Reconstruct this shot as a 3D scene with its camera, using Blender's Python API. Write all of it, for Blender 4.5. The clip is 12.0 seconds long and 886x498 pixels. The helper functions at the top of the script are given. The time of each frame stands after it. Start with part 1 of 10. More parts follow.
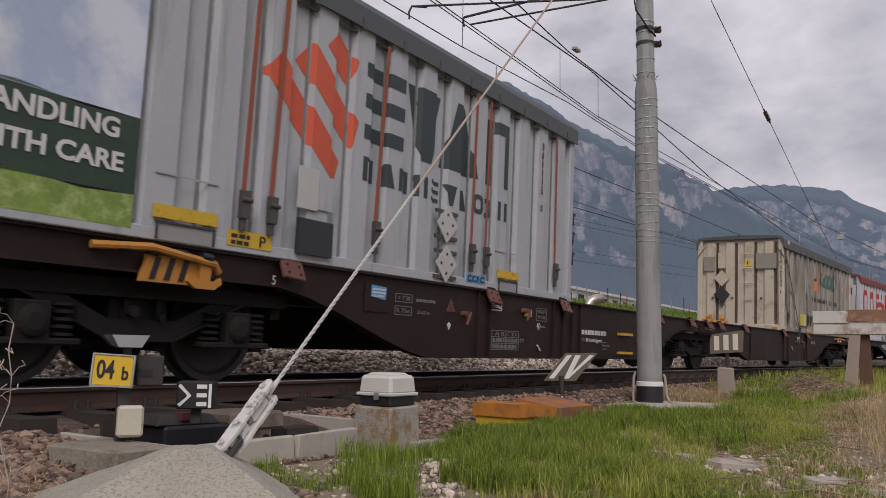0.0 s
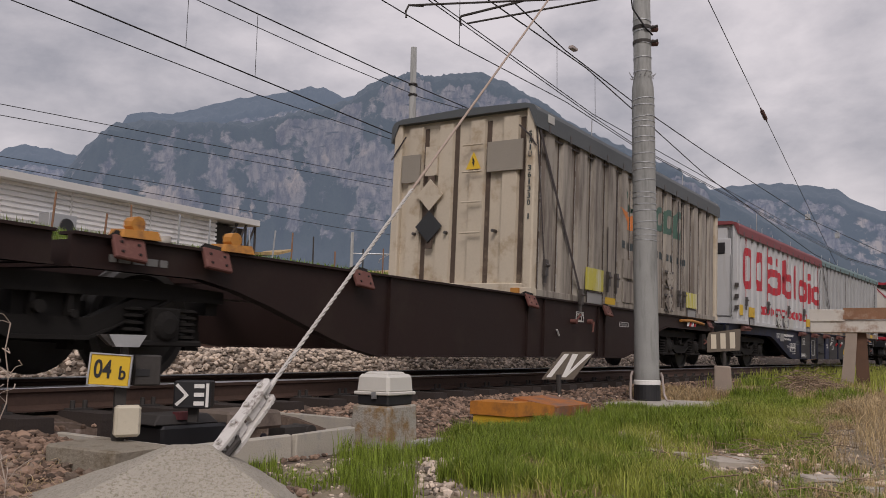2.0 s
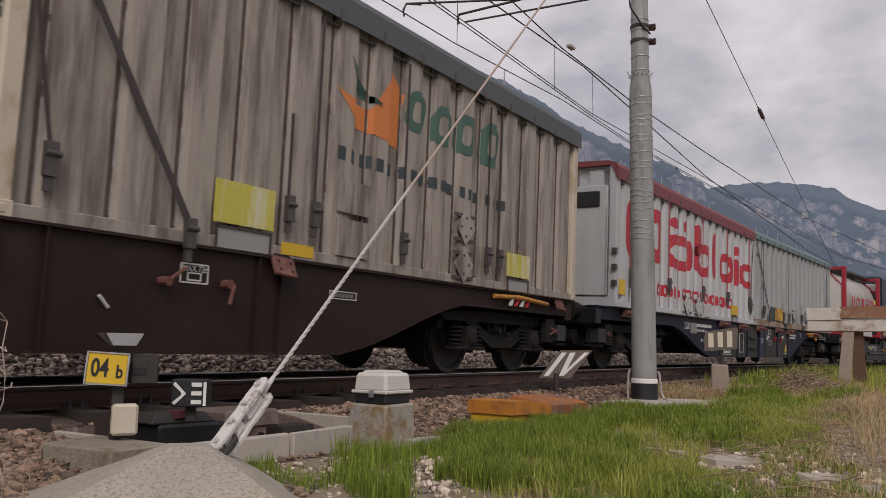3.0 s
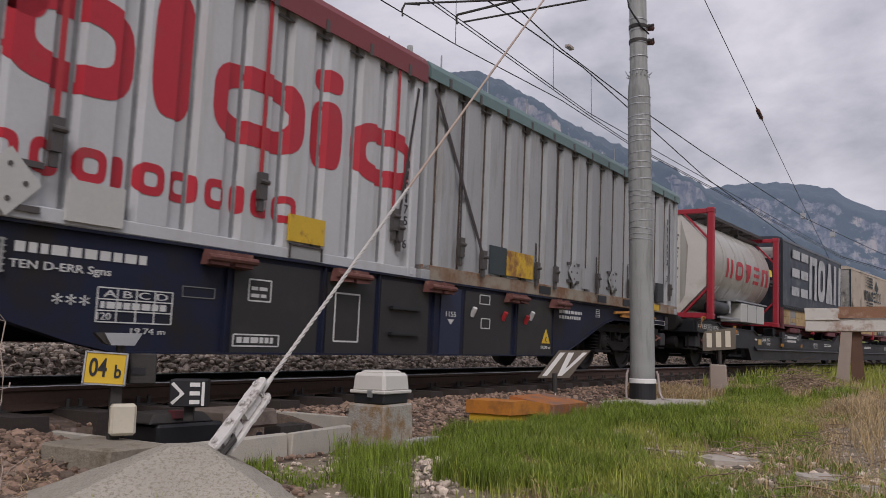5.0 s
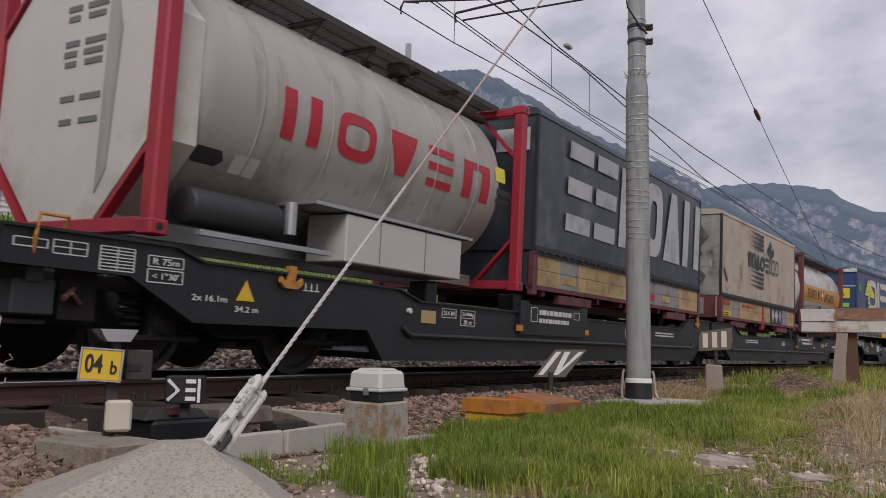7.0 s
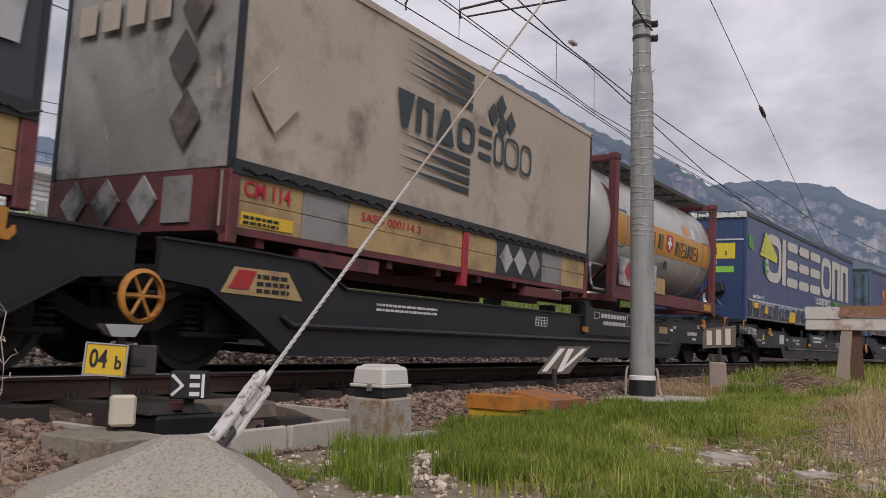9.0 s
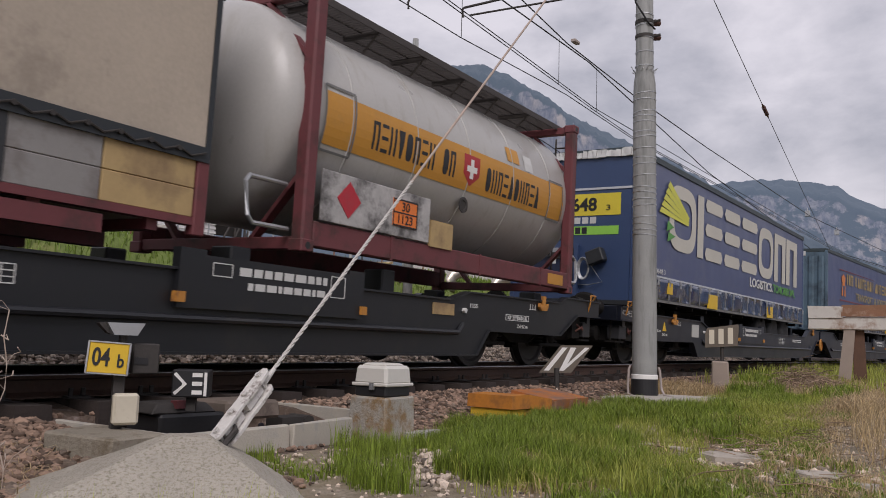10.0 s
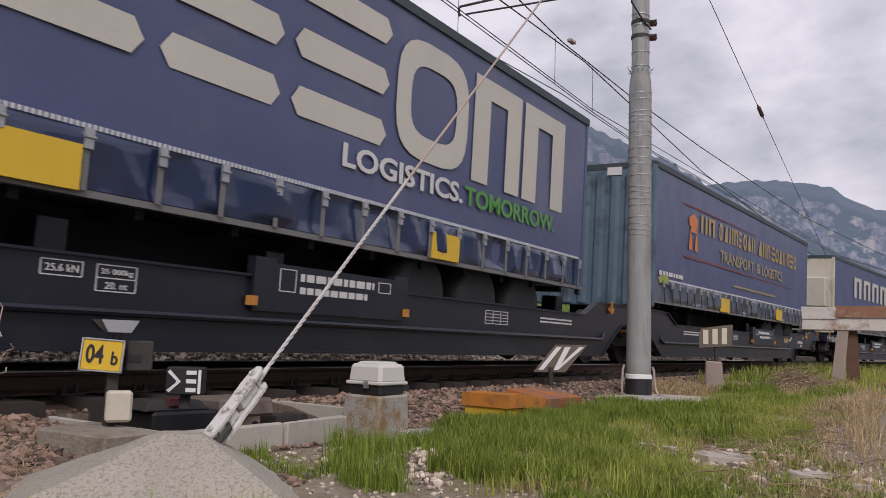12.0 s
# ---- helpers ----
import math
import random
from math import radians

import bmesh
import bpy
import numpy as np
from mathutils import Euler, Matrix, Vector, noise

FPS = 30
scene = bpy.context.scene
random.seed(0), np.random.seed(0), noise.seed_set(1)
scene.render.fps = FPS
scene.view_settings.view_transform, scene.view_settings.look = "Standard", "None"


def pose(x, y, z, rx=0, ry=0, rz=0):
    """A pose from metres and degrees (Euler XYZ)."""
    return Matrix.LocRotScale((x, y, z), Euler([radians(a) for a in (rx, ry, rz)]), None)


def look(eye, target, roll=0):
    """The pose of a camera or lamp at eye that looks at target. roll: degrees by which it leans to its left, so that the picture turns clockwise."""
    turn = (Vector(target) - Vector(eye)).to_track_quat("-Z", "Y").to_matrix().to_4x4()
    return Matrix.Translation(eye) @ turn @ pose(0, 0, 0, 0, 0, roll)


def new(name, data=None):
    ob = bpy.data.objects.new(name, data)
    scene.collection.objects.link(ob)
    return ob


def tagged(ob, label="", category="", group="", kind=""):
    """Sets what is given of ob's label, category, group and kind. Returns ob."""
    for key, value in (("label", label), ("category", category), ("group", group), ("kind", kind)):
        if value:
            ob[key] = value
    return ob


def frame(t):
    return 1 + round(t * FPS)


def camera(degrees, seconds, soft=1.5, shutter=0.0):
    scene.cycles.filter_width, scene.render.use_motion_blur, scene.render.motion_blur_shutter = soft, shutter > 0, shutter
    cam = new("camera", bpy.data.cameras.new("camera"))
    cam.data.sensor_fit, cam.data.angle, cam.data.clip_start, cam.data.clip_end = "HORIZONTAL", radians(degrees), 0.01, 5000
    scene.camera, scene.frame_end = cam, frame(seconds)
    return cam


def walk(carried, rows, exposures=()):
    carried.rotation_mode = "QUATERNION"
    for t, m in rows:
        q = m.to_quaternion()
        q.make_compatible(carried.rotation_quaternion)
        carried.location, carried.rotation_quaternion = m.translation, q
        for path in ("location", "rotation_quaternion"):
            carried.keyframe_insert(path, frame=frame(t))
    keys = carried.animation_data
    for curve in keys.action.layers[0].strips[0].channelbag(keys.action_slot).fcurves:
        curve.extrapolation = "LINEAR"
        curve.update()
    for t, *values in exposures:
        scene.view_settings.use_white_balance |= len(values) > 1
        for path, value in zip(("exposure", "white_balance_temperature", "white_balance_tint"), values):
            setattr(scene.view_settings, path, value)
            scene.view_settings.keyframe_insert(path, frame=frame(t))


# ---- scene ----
cam = camera(56.78, 12.0, soft=0.9, shutter=0.08)
EYE = (0.0, 0.0, 0.292)
# seconds, tilt, lean, heading in degrees: a phone held by hand, sinking a little to one side
HELD = [
    (0.0, 97.159, -1.053, -58.822), (0.5, 97.082, -0.988, -58.823), (1.0, 97.077, -0.982, -58.840),
    (1.5, 97.128, -0.997, -58.923), (2.0, 97.092, -0.941, -58.999), (2.5, 97.023, -0.930, -59.075),
    (3.0, 96.998, -0.949, -59.170), (5.0, 96.999, -0.957, -59.275), (5.5, 97.009, -1.059, -59.325),
    (6.0, 96.993, -1.174, -59.315), (6.5, 96.894, -1.355, -59.424), (7.0, 96.891, -1.336, -59.529),
    (9.0, 96.632, -1.562, -59.275), (9.5, 96.648, -1.627, -59.112), (10.0, 96.548, -1.626, -59.119),
    (10.5, 96.583, -1.713, -59.237), (11.0, 96.565, -1.784, -59.339), (11.5, 96.435, -1.847, -59.393),
    (12.0, 96.474, -1.911, -59.498),
]
walk(cam, [(t, pose(*EYE, rx, ry, rz)) for t, rx, ry, rz in HELD], [(0, 0.02, 6400, 18), (2.3, 0.02, 6660, 18), (5.0, 0.04, 6260, 18), (7.0, 0.04, 6230, 18), (9.3, 0.13, 6350, 18), (11.0, 0.15, 6230, 18), (12.0, 0.26, 6280, 20)])

# ---- light: an overcast spring sky ----
SUN_EL, SUN_AZ = radians(42), radians(236)
world = bpy.data.worlds.new("overcast_sky")
scene.world = world
world.use_nodes = True
wt = world.node_tree
wt.nodes.clear()


def wnode(kind, **kw):
    n = wt.nodes.new(kind)
    for key, value in kw.items():
        n.inputs[key].default_value = value
    return n


sky = wt.nodes.new("ShaderNodeTexSky")
sky.sky_type, sky.sun_disc = "NISHITA", False
sky.sun_elevation, sky.sun_rotation = SUN_EL, SUN_AZ
sky.dust_density, sky.air_density = 4.0, 1.5
where = wt.nodes.new("ShaderNodeTexCoord")
stretch = wt.nodes.new("ShaderNodeMapping")
stretch.inputs["Scale"].default_value = (1.0, 1.0, 2.0)
wt.links.new(where.outputs["Generated"], stretch.inputs["Vector"])
big = wnode("ShaderNodeTexNoise", Scale=4.2, Detail=8.0, Roughness=0.56, Distortion=0.12)
wt.links.new(stretch.outputs["Vector"], big.inputs["Vector"])
ramp = wt.nodes.new("ShaderNodeValToRGB")
ramp.color_ramp.elements[0].position, ramp.color_ramp.elements[0].color = 0.36, (0.43, 0.44, 0.48, 1)
ramp.color_ramp.elements[1].position, ramp.color_ramp.elements[1].color = 0.66, (0.87, 0.85, 0.865, 1)
wt.links.new(big.outputs["Fac"], ramp.inputs["Fac"])
clouds = wnode("ShaderNodeBackground", Strength=0.83)
wt.links.new(ramp.outputs["Color"], clouds.inputs["Color"])
clear = wnode("ShaderNodeBackground", Strength=0.08)
wt.links.new(sky.outputs["Color"], clear.inputs["Color"])
blend = wnode("ShaderNodeMixShader", Fac=0.88)
wt.links.new(clear.outputs["Background"], blend.inputs[1])
wt.links.new(clouds.outputs["Background"], blend.inputs[2])
wout = wt.nodes.new("ShaderNodeOutputWorld")
wt.links.new(blend.outputs["Shader"], wout.inputs["Surface"])
sun = new("sun", bpy.data.lights.new("sun", "SUN"))
sun.data.energy, sun.data.angle, sun.data.color = 1.5, radians(25), (1.0, 0.96, 0.9)
sun.matrix_world = look((0, 0, 30), (30 * math.cos(SUN_EL) * -math.sin(SUN_AZ), 30 * math.cos(SUN_EL) * -math.cos(SUN_AZ), 30 - 30 * math.sin(SUN_EL)))
# ---- materials ----
def surface(name, color, rough=0.7, metal=0.0, vary=0.15, scale=3.0, grain=40.0, bump=0.15, depth=0.01,
            stain=None, stain_at=0.6, stain_scale=1.5, streaks=False, island=0.0, coat=0.0, pieces=0.0, gloss=0.5):
    """A painted, metal or mineral surface: two scales of tone, stains of another colour, fine relief."""
    m = bpy.data.materials.new(name)
    m.use_nodes = True
    t = m.node_tree
    b = t.nodes["Principled BSDF"]
    b.inputs["Metallic"].default_value = metal
    b.inputs["Coat Weight"].default_value = coat
    b.inputs["Specular IOR Level"].default_value = gloss
    co = t.nodes.new("ShaderNodeTexCoord")
    src = co.outputs["Object"]

    def noise_tex(s, detail=4.0, vec=src, rough_=0.55):
        n = t.nodes.new("ShaderNodeTexNoise")
        n.inputs["Scale"].default_value, n.inputs["Detail"].default_value = s, detail
        n.inputs["Roughness"].default_value = rough_
        t.links.new(vec, n.inputs["Vector"])
        return n.outputs["Fac"]

    def math_node(op, a, bb, clamp=False):
        n = t.nodes.new("ShaderNodeMath")
        n.operation, n.use_clamp = op, clamp
        for i, v in enumerate((a, bb)):
            if isinstance(v, (int, float)):
                n.inputs[i].default_value = v
            else:
                t.links.new(v, n.inputs[i])
        return n.outputs[0]

    coarse, fine = noise_tex(scale), noise_tex(grain, 3.0)
    tone = math_node("ADD", math_node("MULTIPLY", math_node("SUBTRACT", coarse, 0.5), 2.0 * vary),
                     math_node("MULTIPLY", math_node("SUBTRACT", fine, 0.5), 1.2 * vary))
    if island:
        g = t.nodes.new("ShaderNodeNewGeometry")
        tone = math_node("ADD", tone, math_node("MULTIPLY", math_node("SUBTRACT", g.outputs["Random Per Island"], 0.5), 2 * island))
    if pieces:
        g = t.nodes.new("ShaderNodeObjectInfo")
        tone = math_node("ADD", tone, math_node("MULTIPLY", math_node("SUBTRACT", g.outputs["Random"], 0.5), 2 * pieces))
    gain = math_node("ADD", tone, 1.0)
    rgb = t.nodes.new("ShaderNodeMix")
    rgb.data_type, rgb.blend_type, rgb.inputs["Factor"].default_value = "RGBA", "MULTIPLY", 1.0
    rgb.inputs[6].default_value = (*color, 1)
    comb = t.nodes.new("ShaderNodeCombineColor")
    for i in range(3):
        t.links.new(gain, comb.inputs[i])
    t.links.new(comb.outputs[0], rgb.inputs[7])
    out = rgb.outputs[2]
    if stain:
        vec = src
        if streaks:
            mp = t.nodes.new("ShaderNodeMapping")
            mp.inputs["Scale"].default_value = (1.0, 1.0, 0.12)
            t.links.new(src, mp.inputs["Vector"])
            vec = mp.outputs["Vector"]
        f = noise_tex(stain_scale * (4 if streaks else 1), 6.0, vec, 0.65)
        r = t.nodes.new("ShaderNodeMapRange")
        r.inputs["From Min"].default_value, r.inputs["From Max"].default_value = stain_at - 0.07, stain_at + 0.1
        t.links.new(f, r.inputs["Value"])
        mx = t.nodes.new("ShaderNodeMix")
        mx.data_type = "RGBA"
        mx.inputs[7].default_value = (*stain, 1)
        t.links.new(r.outputs[0], mx.inputs["Factor"])
        t.links.new(out, mx.inputs[6])
        out = mx.outputs[2]
    t.links.new(out, b.inputs["Base Color"])
    t.links.new(math_node("ADD", math_node("MULTIPLY", math_node("SUBTRACT", coarse, 0.5), 0.25), rough, True), b.inputs["Roughness"])
    if bump:
        bp = t.nodes.new("ShaderNodeBump")
        bp.inputs["Strength"].default_value, bp.inputs["Distance"].default_value = bump, depth
        t.links.new(fine, bp.inputs["Height"])
        t.links.new(bp.outputs["Normal"], b.inputs["Normal"])
    return m


M = {}
M["ballast_bed"] = surface("ballast_bed", (0.10, 0.07, 0.052), 0.9, vary=0.5, scale=1.2, grain=14, bump=0.9, depth=0.04, stain=(0.22, 0.17, 0.15), stain_scale=11, stain_at=0.58)
M["ballast_far"] = surface("ballast_far", (0.13, 0.095, 0.07), 0.9, vary=0.5, scale=1.5, grain=16, bump=0.9, depth=0.04, stain=(0.38, 0.32, 0.26), stain_scale=9, stain_at=0.58)
M["meadow"] = surface("meadow", (0.15, 0.20, 0.05), 0.9, vary=0.4, scale=0.6, grain=8, bump=0.6, depth=0.05, stain=(0.24, 0.24, 0.08), stain_scale=1.2, stain_at=0.58)
M["soil"] = surface("soil", (0.25, 0.205, 0.14), 0.95, vary=0.5, scale=1.6, grain=45, bump=0.9, depth=0.03, stain=(0.35, 0.30, 0.235), stain_scale=3.5, stain_at=0.57)
M["stone"] = surface("stone", (0.215, 0.145, 0.105), 0.88, vary=0.2, scale=6, grain=60, bump=0.4, island=0.75)
M["stone_pale"] = surface("stone_pale", (0.42, 0.39, 0.36), 0.85, vary=0.2, scale=6, grain=60, bump=0.4, island=0.3)
M["rail_side"] = surface("rail_side", (0.078, 0.045, 0.033), 0.8, 0.1, vary=0.35, scale=2, grain=30, bump=0.3)
M["rail_top"] = surface("rail_top", (0.55, 0.54, 0.54), 0.33, 1.0, vary=0.06, bump=0.02)
M["sleeper"] = surface("sleeper", (0.04, 0.03, 0.026), 0.9, vary=0.3, scale=4, bump=0.5)
M["cream_box"] = surface("cream_box", (0.58, 0.53, 0.42), 0.55, vary=0.08, scale=6, bump=0.08, stain=(0.36, 0.31, 0.22), stain_scale=9, stain_at=0.66)
M["steel_dark"] = surface("steel_dark", (0.05, 0.045, 0.042), 0.7, 0.2, vary=0.35, scale=3, bump=0.2)
M["concrete"] = surface("concrete", (0.40, 0.385, 0.36), 0.9, vary=0.12, scale=3, grain=70, bump=0.35, stain=(0.24, 0.22, 0.19), stain_scale=4, stain_at=0.62)
M["concrete_lichen"] = surface("concrete_lichen", (0.36, 0.335, 0.29), 0.92, vary=0.26, scale=4, grain=60, bump=0.7, depth=0.012, stain=(0.25, 0.16, 0.075), stain_scale=9, stain_at=0.53)
M["concrete_pale"] = surface("concrete_pale", (0.44, 0.405, 0.345), 0.92, vary=0.10, scale=2.5, grain=80, bump=0.4, stain=(0.36, 0.345, 0.32), stain_scale=7, stain_at=0.56)
M["concrete_old"] = surface("concrete_old", (0.27, 0.24, 0.19), 0.95, vary=0.3, scale=4, grain=60, bump=0.7, depth=0.012, stain=(0.16, 0.13, 0.09), stain_scale=8, stain_at=0.58)
M["pole"] = surface("pole", (0.30, 0.305, 0.295), 0.8, vary=0.16, scale=4, grain=60, bump=0.3, stain=(0.20, 0.205, 0.195), stain_scale=2, stain_at=0.56, streaks=True)
M["galvanised"] = surface("galvanised", (0.46, 0.47, 0.48), 0.45, 0.7, vary=0.12, scale=8, bump=0.1)
M["white_enamel"] = surface("white_enamel", (0.62, 0.60, 0.55), 0.5, vary=0.06, scale=4, bump=0.05, stain=(0.5, 0.47, 0.4), stain_scale=5, stain_at=0.68)
M["white_paint"] = surface("white_paint", (0.78, 0.77, 0.74), 0.55, vary=0.06, bump=0.04)
M["black_paint"] = surface("black_paint", (0.018, 0.018, 0.02), 0.5, vary=0.2, bump=0.05)
M["yellow_sign"] = surface("yellow_sign", (0.72, 0.47, 0.03), 0.45, vary=0.06, bump=0.03)
M["yellow_paint"] = surface("yellow_paint", (0.62, 0.40, 0.03), 0.6, vary=0.15, bump=0.1, stain=(0.22, 0.10, 0.04), stain_scale=7, stain_at=0.63)
M["red_paint"] = surface("red_paint", (0.42, 0.03, 0.035), 0.5, vary=0.15, bump=0.08, stain=(0.16, 0.03, 0.025), stain_scale=4, stain_at=0.66)
M["orange_cover"] = surface("orange_cover", (0.50, 0.19, 0.025), 0.7, vary=0.2, scale=4, bump=0.2, stain=(0.24, 0.10, 0.03), stain_scale=3.5, stain_at=0.55)
M["wire"] = surface("wire", (0.03, 0.03, 0.032), 0.6, 0.4, vary=0.1, bump=0)
M["rope"] = surface("rope", (0.55, 0.53, 0.50), 0.7, 0.2, vary=0.15, scale=8, grain=120, bump=0.4)
M["insulator"] = surface("insulator", (0.10, 0.05, 0.04), 0.3, vary=0.1, bump=0)
M["glass"] = surface("glass", (0.03, 0.035, 0.04), 0.08, vary=0.1, bump=0)
# ---- building helpers ----
def thing(name, label, category, group="", kind="", m=None):
    ob = tagged(new(name), label, category, group, kind)
    ob.empty_display_size = 0.2
    if m is not None:
        ob.matrix_world = m
    return ob


def part(name, bm, material, parent=None, label="", smooth=False, bevel=0.0, kind=""):
    """Links a bmesh as one mesh object under a thing or part."""
    me = bpy.data.meshes.new(name)
    if bevel:
        hard = [e for e in bm.edges if e.is_manifold and e.calc_face_angle(0) > 0.6]
        bmesh.ops.bevel(bm, geom=hard, offset=bevel, segments=1, affect="EDGES", clamp_overlap=True)
    bmesh.ops.recalc_face_normals(bm, faces=bm.faces)
    bm.to_mesh(me)
    bm.free()
    if smooth:
        for p in me.polygons:
            p.use_smooth = True
    for mm in material if isinstance(material, (list, tuple)) else [material]:
        me.materials.append(M[mm] if isinstance(mm, str) else mm)
    ob = new(name, me)
    if parent is not None:
        ob.parent = parent
    return tagged(ob, label, kind=kind)


def box(bm, x0, x1, y0, y1, z0, z1, m=None):
    made = bmesh.ops.create_cube(bm, size=1.0)["verts"]
    bmesh.ops.scale(bm, vec=(x1 - x0, y1 - y0, z1 - z0), verts=made)
    bmesh.ops.translate(bm, vec=((x0 + x1) / 2, (y0 + y1) / 2, (z0 + z1) / 2), verts=made)
    if m is not None:
        bmesh.ops.transform(bm, matrix=m, verts=made)
    return made


def prism(bm, outline, a0, a1, axis="y", m=None):
    """A flat outline drawn out along one axis: outline in (x, z) along y, (y, z) along x, (x, y) along z."""
    put = {"y": lambda p, a: (p[0], a, p[1]), "x": lambda p, a: (a, p[0], p[1]), "z": lambda p, a: (p[0], p[1], a)}[axis]
    lo = [bm.verts.new(put(p, a0)) for p in outline]
    hi = [bm.verts.new(put(p, a1)) for p in outline]
    n = len(outline)
    bm.faces.new(lo[::-1])
    bm.faces.new(hi)
    for i in range(n):
        bm.faces.new((lo[i], lo[(i + 1) % n], hi[(i + 1) % n], hi[i]))
    if m is not None:
        bmesh.ops.transform(bm, matrix=m, verts=lo + hi)
    return lo + hi


def tube(bm, a, b, r, r2=None, seg=10, cap=True):
    a, b = Vector(a), Vector(b)
    d = b - a
    made = bmesh.ops.create_cone(bm, cap_ends=cap, segments=seg, radius1=r, radius2=r if r2 is None else r2, depth=d.length)["verts"]
    bmesh.ops.transform(bm, matrix=Matrix.Translation((a + b) / 2) @ d.to_track_quat("Z", "Y").to_matrix().to_4x4(), verts=made)
    return made


def pipe(bm, pts, r, seg=8):
    """A bent rod through points."""
    pts = [Vector(p) for p in pts]
    rings = []
    for i, p in enumerate(pts):
        d = (pts[min(i + 1, len(pts) - 1)] - pts[max(i - 1, 0)]).normalized()
        q = d.to_track_quat("Z", "Y")
        rings.append([bm.verts.new(p + q @ Vector((r * math.cos(2 * math.pi * k / seg), r * math.sin(2 * math.pi * k / seg), 0))) for k in range(seg)])
    for u, v in zip(rings, rings[1:]):
        for k in range(seg):
            bm.faces.new((u[k], u[(k + 1) % seg], v[(k + 1) % seg], v[k]))
    bm.faces.new(rings[0][::-1])
    bm.faces.new(rings[-1])


def lathe(bm, profile, axis="x", seg=32, m=None):
    """A turned body; profile: (along the axis, radius)."""
    rings = []
    for a, r in profile:
        ring = []
        for k in range(seg):
            c, s = r * math.cos(2 * math.pi * k / seg), r * math.sin(2 * math.pi * k / seg)
            ring.append(bm.verts.new({"x": (a, c, s), "y": (c, a, s), "z": (c, s, a)}[axis]))
        rings.append(ring)
    for u, v in zip(rings, rings[1:]):
        for k in range(seg):
            bm.faces.new((u[k], u[(k + 1) % seg], v[(k + 1) % seg], v[k]))
    bm.faces.new(rings[0][::-1])
    bm.faces.new(rings[-1])
    if m is not None:
        bmesh.ops.transform(bm, matrix=m, verts=[v for ring in rings for v in ring])


def B():
    return bmesh.new()


def text_mesh(body, size, depth=0.004, bold=0.0):
    """The outlines of characters in the built-in font as a mesh in the x-z plane, facing -y, centred."""
    cu = bpy.data.curves.new("characters", "FONT")
    cu.body, cu.size, cu.align_x, cu.align_y, cu.resolution_u = body, size, "CENTER", "CENTER", 3
    cu.extrude = depth / 2
    cu.offset = bold
    ob = new("characters", cu)
    bm = bmesh.new()
    bm.from_mesh(ob.to_mesh())
    ob.to_mesh_clear()
    bpy.data.objects.remove(ob)
    bmesh.ops.rotate(bm, cent=(0, 0, 0), matrix=Matrix.Rotation(radians(90), 3, "X"), verts=bm.verts)
    return bm


def words(body, width, height, m, material, parent, name="lettering", label="", bold=0.0):
    """Characters fitted to a width and height, placed by m (x to the right, z up, facing -y)."""
    bm = text_mesh(body, 1.0, bold=bold)
    xs, zs = [v.co.x for v in bm.verts], [v.co.z for v in bm.verts]
    w, hh = max(xs) - min(xs), max(zs) - min(zs)
    bmesh.ops.translate(bm, vec=(-(max(xs) + min(xs)) / 2, 0, -(max(zs) + min(zs)) / 2), verts=bm.verts)
    bmesh.ops.scale(bm, vec=(width / w, 1, height / hh), verts=bm.verts)
    bmesh.ops.transform(bm, matrix=m, verts=bm.verts)
    return part(name, bm, material, parent, label)


def lump(bm, x0, x1, y0, y1, z0, z1, top=0.0, jitter=0.0, seed=0):
    """A cast block with tapering sides and slightly uneven corners."""
    rnd = random.Random(seed)
    vs = box(bm, x0, x1, y0, y1, z0, z1)
    cx, cy = (x0 + x1) / 2, (y0 + y1) / 2
    for v in vs:
        if v.co.z > (z0 + z1) / 2:
            v.co.x, v.co.y = cx + (v.co.x - cx) * (1 - top), cy + (v.co.y - cy) * (1 - top)
        v.co += Vector((rnd.uniform(-1, 1), rnd.uniform(-1, 1), rnd.uniform(-1, 1))) * jitter
    return vs


# ---- the line: a wide curve with canted rails ----
RADIUS, TRACK_Y, CANT = 278.2, 6.21, radians(1.83)


def on_track(s, lat=0.0, up=0.0, y0=TRACK_Y):
    """The pose at arc length s along the line: x along it, y away from the camera's side, z up from the rail tops."""
    r = RADIUS + (y0 - TRACK_Y)
    th = s / RADIUS
    c, sn = math.cos(th), math.sin(th)
    m = Matrix(((c, sn, 0), (-sn, c, 0), (0, 0, 1))).to_4x4()
    m.translation = (r * sn, y0 - r * (1 - c), 0.7525 * math.sin(CANT))
    return m @ Matrix.Rotation(CANT, 4, "X") @ Matrix.Translation((0, lat, up))
# ---- ground ----
def ground_z(x, y):
    """Height of the land: a grassy strip below the rails, the ballast bed, a grassy bank beyond, the valley floor."""
    ty = TRACK_Y - x * x / (2 * RADIUS) if abs(x) < 150 else TRACK_Y - 40
    d = y - ty
    z = -0.42 + 0.02 * math.sin(x * 0.7) + 0.03 * noise.noise(Vector((x * 0.8, y * 0.8, 0)))
    if d > -2.4:
        k = min(1, (d + 2.4) / 0.9)
        z += k * ((-0.265 if d < -1.15 else -0.265 + 0.065 * min(1, (d + 1.15) / 0.3)) - z)
    if 3.24 < x < 5.25 and 3.575 < y < 4.91:
        z = -0.55
    if d > 1.9:
        k = min(1, (d - 1.9) / 0.9)
        z += k * k * (3 - 2 * k) * (0.44 + 0.03 * noise.noise(Vector((x * 1.3, y * 1.3, 4))))
    if d > 9.6:
        k = min(1, (d - 9.6) / 1.8)
        z += k * k * (3 - 2 * k) * 2.56
    return z


